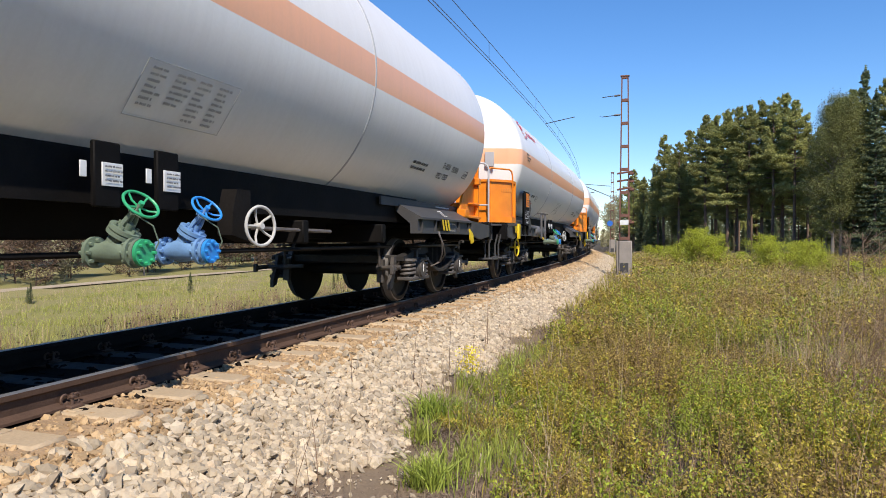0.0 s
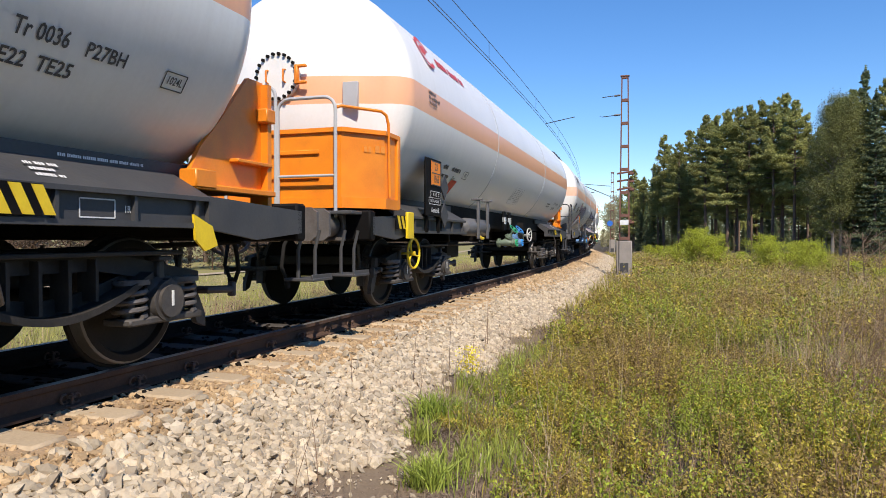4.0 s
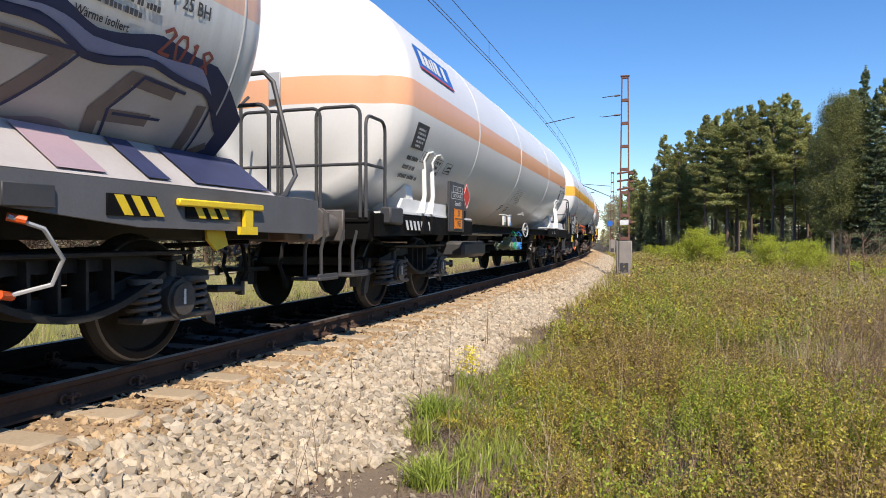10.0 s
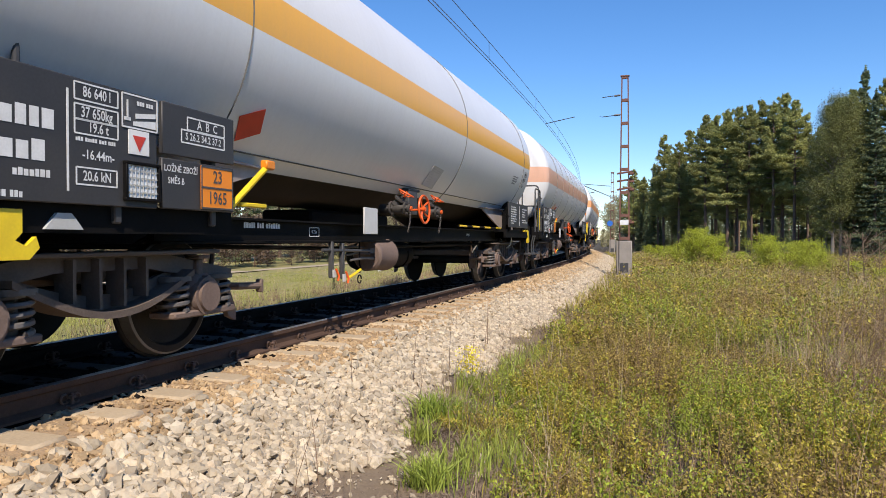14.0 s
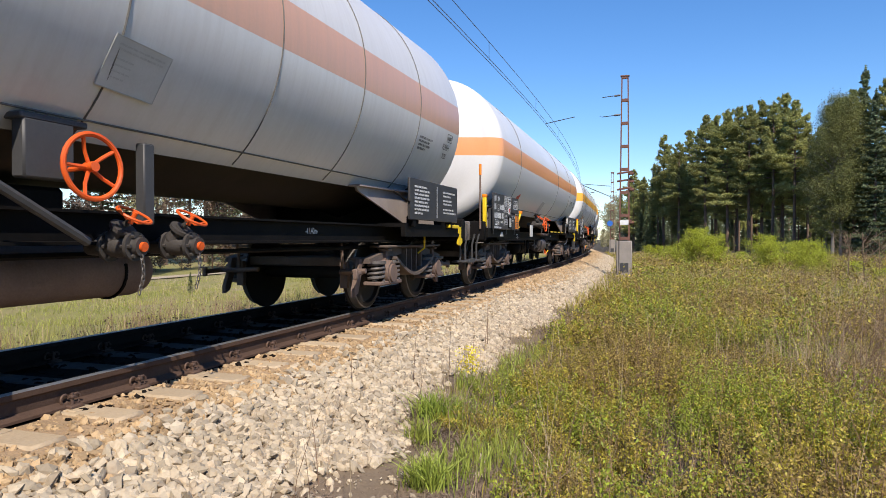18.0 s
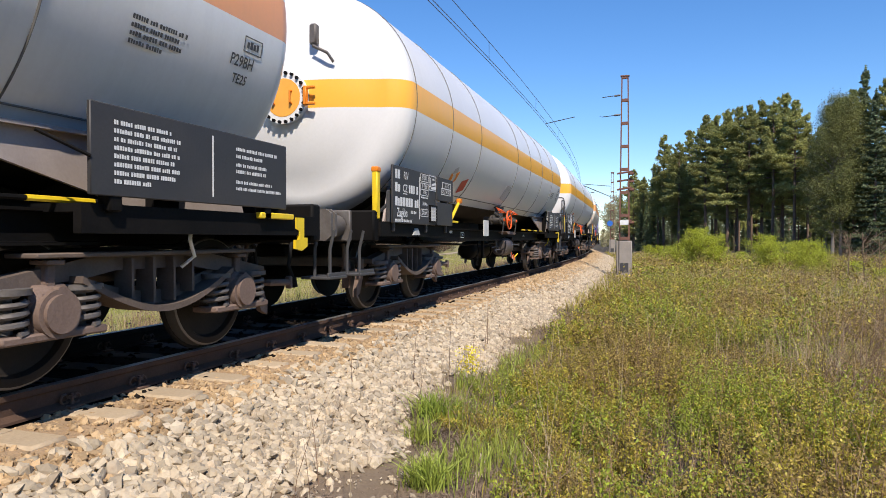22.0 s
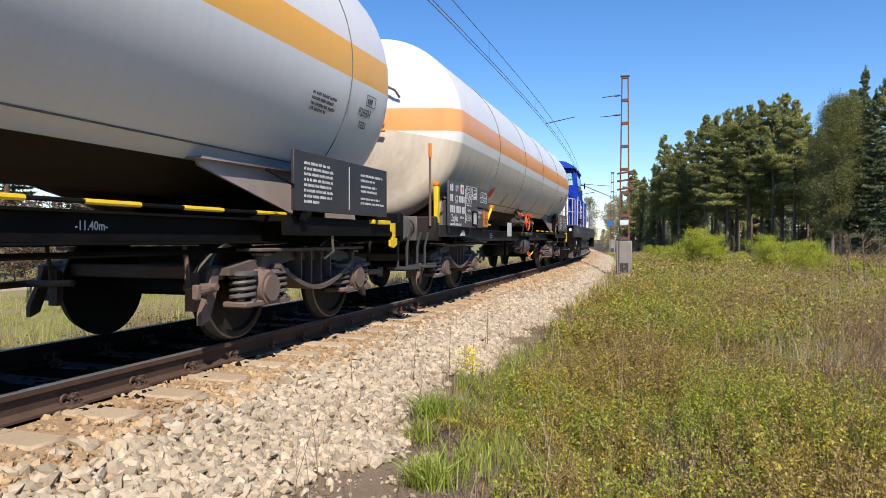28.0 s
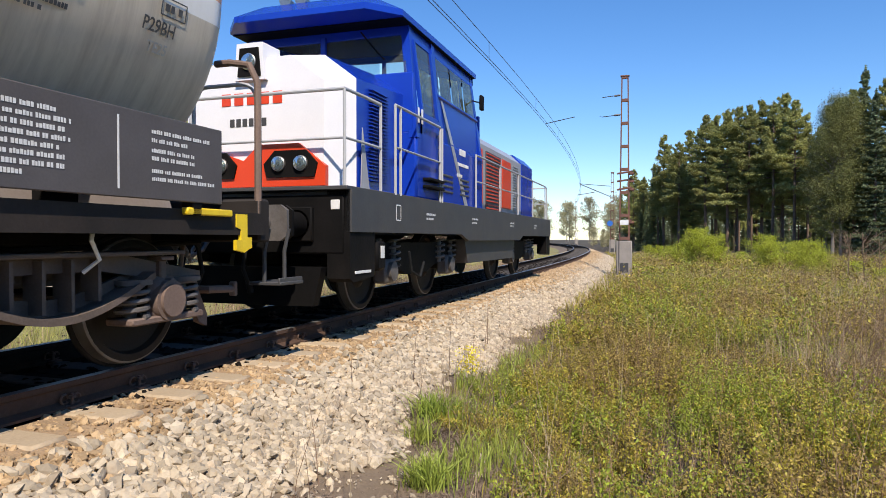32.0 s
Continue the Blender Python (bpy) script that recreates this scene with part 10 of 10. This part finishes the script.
def spruce_places(rng, height, base, spread):
    wood = Shape().tube([(0, 0, 0), (0, 0, height * 0.99)], [0.2, 0.015], 8)
    out = []
    z = base * height
    while z < 0.985 * height:
        t = (z / height - base) / (1 - base)
        full = spread * (1 - t) ** 0.85 + 0.12
        for k in range(7 if t < 0.8 else 5):
            a, reach = rng.uniform(0, 2 * math.pi), full * rng.uniform(0.6, 1.15)
            drop = 0.32 - 0.55 * t
            n = int(20 + 60 * reach)
            g = rng.uniform(0.1, 1.03, n)
            side = rng.normal(0, 0.5, n) * (0.07 + 0.22 * reach * (1 - 0.6 * g))
            out.append(np.stack([math.cos(a) * reach * g - math.sin(a) * side, math.sin(a) * reach * g + math.cos(a) * side, z - drop * reach * g ** 0.8 + 0.10 * reach * g ** 3 - 0.1 * np.abs(side) + rng.normal(0, 0.06, n)], 1))
            wood.tube([(0, 0, z), (math.cos(a) * reach * 0.8, math.sin(a) * reach * 0.8, z - drop * reach * 0.8)], [0.025, 0.006], 3)
        z += 0.52 - 0.26 * t
    out.append(np.array((0, 0, height - 0.25)) + rng.normal(0, 1, (60, 3)) * np.array((0.05, 0.05, 0.25)))
    return wood, np.concatenate(out)


def broadleaf_places(rng, height, base, spread, count, sparse=0.5):
    wood = Shape().tube([(0, 0, 0), (0.1, 0.05, height * 0.5), (0.0, 0.1, height * 0.95)], [0.10 * height / 10, 0.06 * height / 10, 0.012], 7)
    places = []
    for i in range(count):
        t = base + (0.95 - base) * rng.uniform(0, 1) ** 0.8
        a = rng.uniform(0, 2 * math.pi)
        reach = spread * math.sin(math.pi * (0.15 + 0.85 * (t - base) / (1 - base))) ** 0.7 * rng.uniform(0.5, 1.1) + 0.1
        z = height * t
        tip = (math.cos(a) * reach, math.sin(a) * reach, z + 0.5 * reach)
        wood.tube([(0, 0, z * 0.92), (tip[0] * 0.5, tip[1] * 0.5, z + 0.1 * reach), tip], [0.04 * height / 10, 0.02 * height / 10, 0.006], 4)
        for g in np.linspace(0.4, 1.05, 5):
            places.append((tip[0] * g, tip[1] * g, z + 0.5 * reach * g))
    places = np.array(places)
    m = 9
    c = np.repeat(places, m, 0) + rng.normal(0, sparse, (len(places) * m, 3)) * height / 12
    return wood, c


def leaf_shape(rng, c, size, shape=1.7, flat=0.0):
    n = len(c)
    a = rng.normal(size=(n, 3))
    a[:, 2] *= 0.6
    a /= np.linalg.norm(a, axis=1, keepdims=True)
    b = rng.normal(size=(n, 3))
    b = np.cross(a, b)
    b /= np.linalg.norm(b, axis=1, keepdims=True) + 1e-9
    s = rng.uniform(size * 0.6, size * 1.3, n)[:, None]
    v = np.stack([c - a * s * shape / 2, c + b * s / 2, c + a * s * shape / 2, c - b * s / 2], 1).reshape(-1, 3)
    sh = Shape()
    sh.v, sh.f = v.tolist(), (4 * np.arange(n)[:, None] + np.array([[0, 1, 2, 3]])).tolist()
    return sh


TREES = {}


def grow(kind, label, category, group, x, y, height, rng, sink=0.1):
    """Plants a tree of a kind: trunk and crown share their meshes with others of the kind."""
    if kind not in TREES:
        r = np.random.default_rng(sum(map(ord, kind)))
        if kind.startswith("pine"):
            wood, c = pine_mesh(r, 17, {"a": 0.26, "b": 0.42, "c": 0.34, "d": 0.38}[kind[-1]], {"a": 3.9, "b": 3.5, "c": 3.2, "d": 3.7}[kind[-1]])
            spec = (wood, c, 17, 0.058, M_BARK, M_NEEDLE, 4.4)
        elif kind.startswith("spruce"):
            wood, c = spruce_places(r, 17, 0.05, 2.5 if kind[-1] == "a" else 3.0)
            spec = (wood, c, 17, 0.10, M_BARK, M_NEEDLE_D, 2.8)
        elif kind.startswith("birch"):
            wood, c = broadleaf_places(r, 14, 0.14, 2.1, 150, 0.22)
            c = np.concatenate([c + r.normal(0, 0.16, c.shape) for k in range(8)])
            spec = (wood, c, 14, 0.07, M_GREYBARK, M_BIRCH, 1.4)
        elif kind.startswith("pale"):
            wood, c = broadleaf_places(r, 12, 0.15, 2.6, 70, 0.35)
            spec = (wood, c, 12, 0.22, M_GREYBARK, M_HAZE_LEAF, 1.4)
        elif kind.startswith("bare"):
            wood, c = broadleaf_places(r, 3.0, 0.1, 1.3, 40, 0.1)
            spec = (wood, c[:30], 3.0, 0.02, M_TWIG_P, M_TWIG_P, 1.4)
        elif kind.startswith("scrub"):
            wood, c = broadleaf_places(r, 2.6, 0.05, 1.3, 70, 0.4)
            spec = (wood, c, 2.6, 0.05, M_TWIG, M_SCRUB, 2.4)
        else:
            wood, c = broadleaf_places(r, 2.6, 0.08, 1.2, 60, 0.42)
            c = np.concatenate([c, c + r.normal(0, 0.12, c.shape)])
            spec = (wood, c, 2.6, 0.052, M_TWIG, M_BUSH, 1.5)
        wood, c, h, size, bark, leaf, shape = spec
        wm = wood.mesh("trunk")
        wm.materials.append(bark)
        cm = leaf_shape(r, c, size, shape).mesh("crown", 180)
        cm.materials.append(leaf)
        TREES[kind] = (wm, cm, h)
    wm, cm, h = TREES[kind]
    z = float(terrain(np.array([x]), np.array([y]))[0])
    k = height / h
    o = thing(category.replace(" ", "_"), label, category, group, at=Matrix.Translation((x, y, z - sink)) @ Matrix.Rotation(rng.uniform(0, 6.28), 4, "Z") @ Matrix.Diagonal((k, k, k, 1)))
    for name, me in (("trunk", wm), ("crown", cm)):
        q = new(name, me)
        q.parent = o
    return o


def bearing(right, dist):
    """A place so far ahead along the sight and so far to its right, per metre ahead."""
    r = right * dist
    return CAM.x + r * math.cos(YAW) - dist * math.sin(YAW), r * math.sin(YAW) + dist * math.cos(YAW)


def woods():
    rng = np.random.default_rng(33)
    pine, spruce = "tall pine with a bare lower trunk at the wood's edge", "dark spruce at the edge of the wood"
    # the wood on the open side: sideways ratio, distance, height
    front = [(0.285, 78, 9.8), (0.300, 80, 9.0), (0.330, 74, 13.2), (0.352, 70, 11.8), (0.368, 72, 13.3), (0.392, 66, 13.8), (0.408, 68, 14.2), (0.425, 64, 14.0), (0.440, 66, 14.6),
             (0.457, 62, 14.0), (0.475, 64, 14.9), (0.492, 60, 13.9), (0.508, 62, 15.0), (0.525, 58, 13.6), (0.545, 62, 12.2), (0.565, 58, 11.4), (0.612, 54, 13.6), (0.66, 52, 14.0), (0.70, 50, 14.5), (0.74, 50, 14.0)]
    for i, (r, d, h) in enumerate(front):
        x, y = bearing(r, d)
        grow("pine_" + "abcd"[i % 4], pine, "pine tree", "trees of the pine wood", x, y, h, rng)
    for r, d, h in ((0.60, 56, 13.0), (0.628, 54, 15.3), (0.645, 50, 12.6), (0.675, 52, 13.2), (0.3, 86, 9.5), (0.315, 84, 11.0)):
        x, y = bearing(r, d)
        grow("spruce_" + "ab"[int(d) % 2], spruce, "spruce tree", "trees of the pine wood", x, y, h, rng)
    for r, d, h in ((0.582, 52, 12.2), (0.594, 52, 13.0), (0.573, 56, 10.6), (0.352, 74, 8.0)):
        x, y = bearing(r, d)
        grow("birch_a", "young birch with light spring leaves by the pines", "birch tree", "trees of the pine wood", x, y, h, rng)
    for i in range(64):
        r, d = 0.27 + 0.62 * (i + rng.uniform(0, 1)) / 64, rng.uniform(72, 96)
        x, y = bearing(r, d)
        top = np.interp(r, [0.27, 0.33, 0.37, 0.44, 0.51, 0.545, 0.575, 0.62, 0.9], [7.5, 11.0, 12.0, 13.5, 13.5, 11.0, 10.5, 13.0, 14.0])
        grow("pine_" + "abcd"[i % 4] if i % 3 else "spruce_" + "ab"[i % 2], pine if i % 3 else spruce, "pine tree" if i % 3 else "spruce tree", "trees of the pine wood", x, y, top * rng.uniform(0.78, 1.0) * d / 78, rng)
    for i in range(44):
        r, d = 0.27 + 0.62 * (i + rng.uniform(0, 1)) / 44, rng.uniform(70, 88)
        x, y = bearing(r, d)
        grow("spruce_" + "ab"[i % 2], "young spruce filling the understorey", "spruce tree", "trees of the pine wood", x, y, rng.uniform(2.5, 6.5), rng)
    for i in range(60):
        r, d = 0.26 + 0.64 * (i + rng.uniform(0, 1)) / 60, rng.uniform(96, 112)
        x, y = bearing(r, d)
        grow("spruce_" + "ab"[i % 2], spruce, "spruce tree", "trees of the pine wood", x, y, rng.uniform(7.0, 11.0), rng)
    # unseen trees added round the open side and behind, to cut low sky light
    for i in range(64):
        a = radians(-118 + 128 * (i + rng.uniform(0, 1)) / 64)
        d = rng.uniform(30, 46)
        x, y = 6 + d * math.cos(a), -2 + d * math.sin(a)
        k = i % 4
        grow("pine_" + "abcd"[i % 4] if k else "spruce_b", pine if k else spruce, "pine tree" if k else "spruce tree", "trees of the pine wood", x, y, rng.uniform(11, 15), rng)
    # bright bushes in front of it
    for r, d, h in ((0.385, 36, 2.2), (0.398, 35, 1.8), (0.372, 37, 1.7), (0.411, 35, 1.3), (0.352, 40, 1.4), (0.338, 44, 1.2), (0.322, 48, 1.2), (0.478, 32, 1.8), (0.491, 31, 1.5),
                    (0.532, 26, 1.5), (0.547, 25, 1.55), (0.561, 24, 1.2), (0.62, 22, 0.9), (0.66, 19, 0.8), (0.445, 40, 0.9), (0.308, 52, 1.2)):
        x, y = bearing(r, d)
        grow("bush_" + "ab"[int(d) % 2], "bright green spring bush in front of the wood", "bush", "bushes before the wood", x, y, h, rng, 0.15)
    for r, d, h in ((0.605, 21, 1.9), (0.63, 19.5, 1.9), (0.655, 19, 1.7)):
        x, y = bearing(r, d)
        grow("bare_a", "leafless grey bush with spreading branches", "bush", "bushes before the wood", x, y, h, rng, 0.1)
    # dark wood on the far side of the meadow
    for i in range(62):
        y = -14 + 104 * (i + rng.uniform(0, 1)) / 62
        x = float(np.interp(y, LINE[2], LINE[1])) - rng.uniform(19, 34)
        k = i % 4
        grow("pine_" + "abcd"[i % 4] if k else "spruce_a", pine if k else spruce, "pine tree" if k else "spruce tree", "trees beyond the meadow", x, y, rng.uniform(10, 15), rng)
    for i in range(110):
        y = -10 + 100 * (i + rng.uniform(0, 1)) / 110
        x = float(np.interp(y, LINE[2], LINE[1])) - rng.uniform(16.3, 20)
        grow("scrub_" + "ab"[i % 2] if i % 4 else "pale_a", "dry brown brushwood along the sandy track", "bush", "scrub beyond the meadow", x, y, rng.uniform(1.2, 2.4) if i % 3 else rng.uniform(2.5, 4.5), rng)
    for i in range(5):
        y = rng.uniform(12, 36)
        x = float(np.interp(y, LINE[2], LINE[1])) - rng.uniform(5, 11)
        grow("spruce_" + "ab"[i % 2], "tiny self-sown spruce in the meadow grass", "spruce sapling", "saplings in the meadow", x, y, rng.uniform(0.35, 0.8), rng, 0.02)
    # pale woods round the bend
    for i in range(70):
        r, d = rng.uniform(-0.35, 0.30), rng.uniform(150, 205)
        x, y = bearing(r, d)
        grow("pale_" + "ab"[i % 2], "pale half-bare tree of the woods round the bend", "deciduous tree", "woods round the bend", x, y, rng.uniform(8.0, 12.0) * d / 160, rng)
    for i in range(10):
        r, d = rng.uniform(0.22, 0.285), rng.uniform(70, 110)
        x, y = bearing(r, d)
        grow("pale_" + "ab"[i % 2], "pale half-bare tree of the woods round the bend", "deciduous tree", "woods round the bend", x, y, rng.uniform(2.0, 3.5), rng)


woods()


def run(w, t):
    """The pose of a vehicle on the line at t seconds."""
    s = w.front - travelled(t)
    a, b = on_line(s + w.p0, -HALF_GAUGE), on_line(s + w.length - w.p0, -HALF_GAUGE)
    d = b - a
    turn = Matrix.Rotation(math.atan2(-d.x, d.y), 4, "Z")
    return Matrix.Translation(a) @ turn @ Matrix.Translation((0, -w.p0, RIDE))


RIDE = 0.03


def motions():
    times = [0.5 * i for i in range(65)]
    fine = [0.1 * i for i in range(321)]
    for w in FLEET:
        walk(w.ob, [(t, run(w, t)) for t in times])
        for ws, k in w.wheels:
            rad = w.radius
            walk(ws, [(t, Matrix.Translation((0, k, rad)) @ Matrix.Rotation((travelled(t) - travelled(0)) / rad, 4, "X")) for t in fine])


motions()
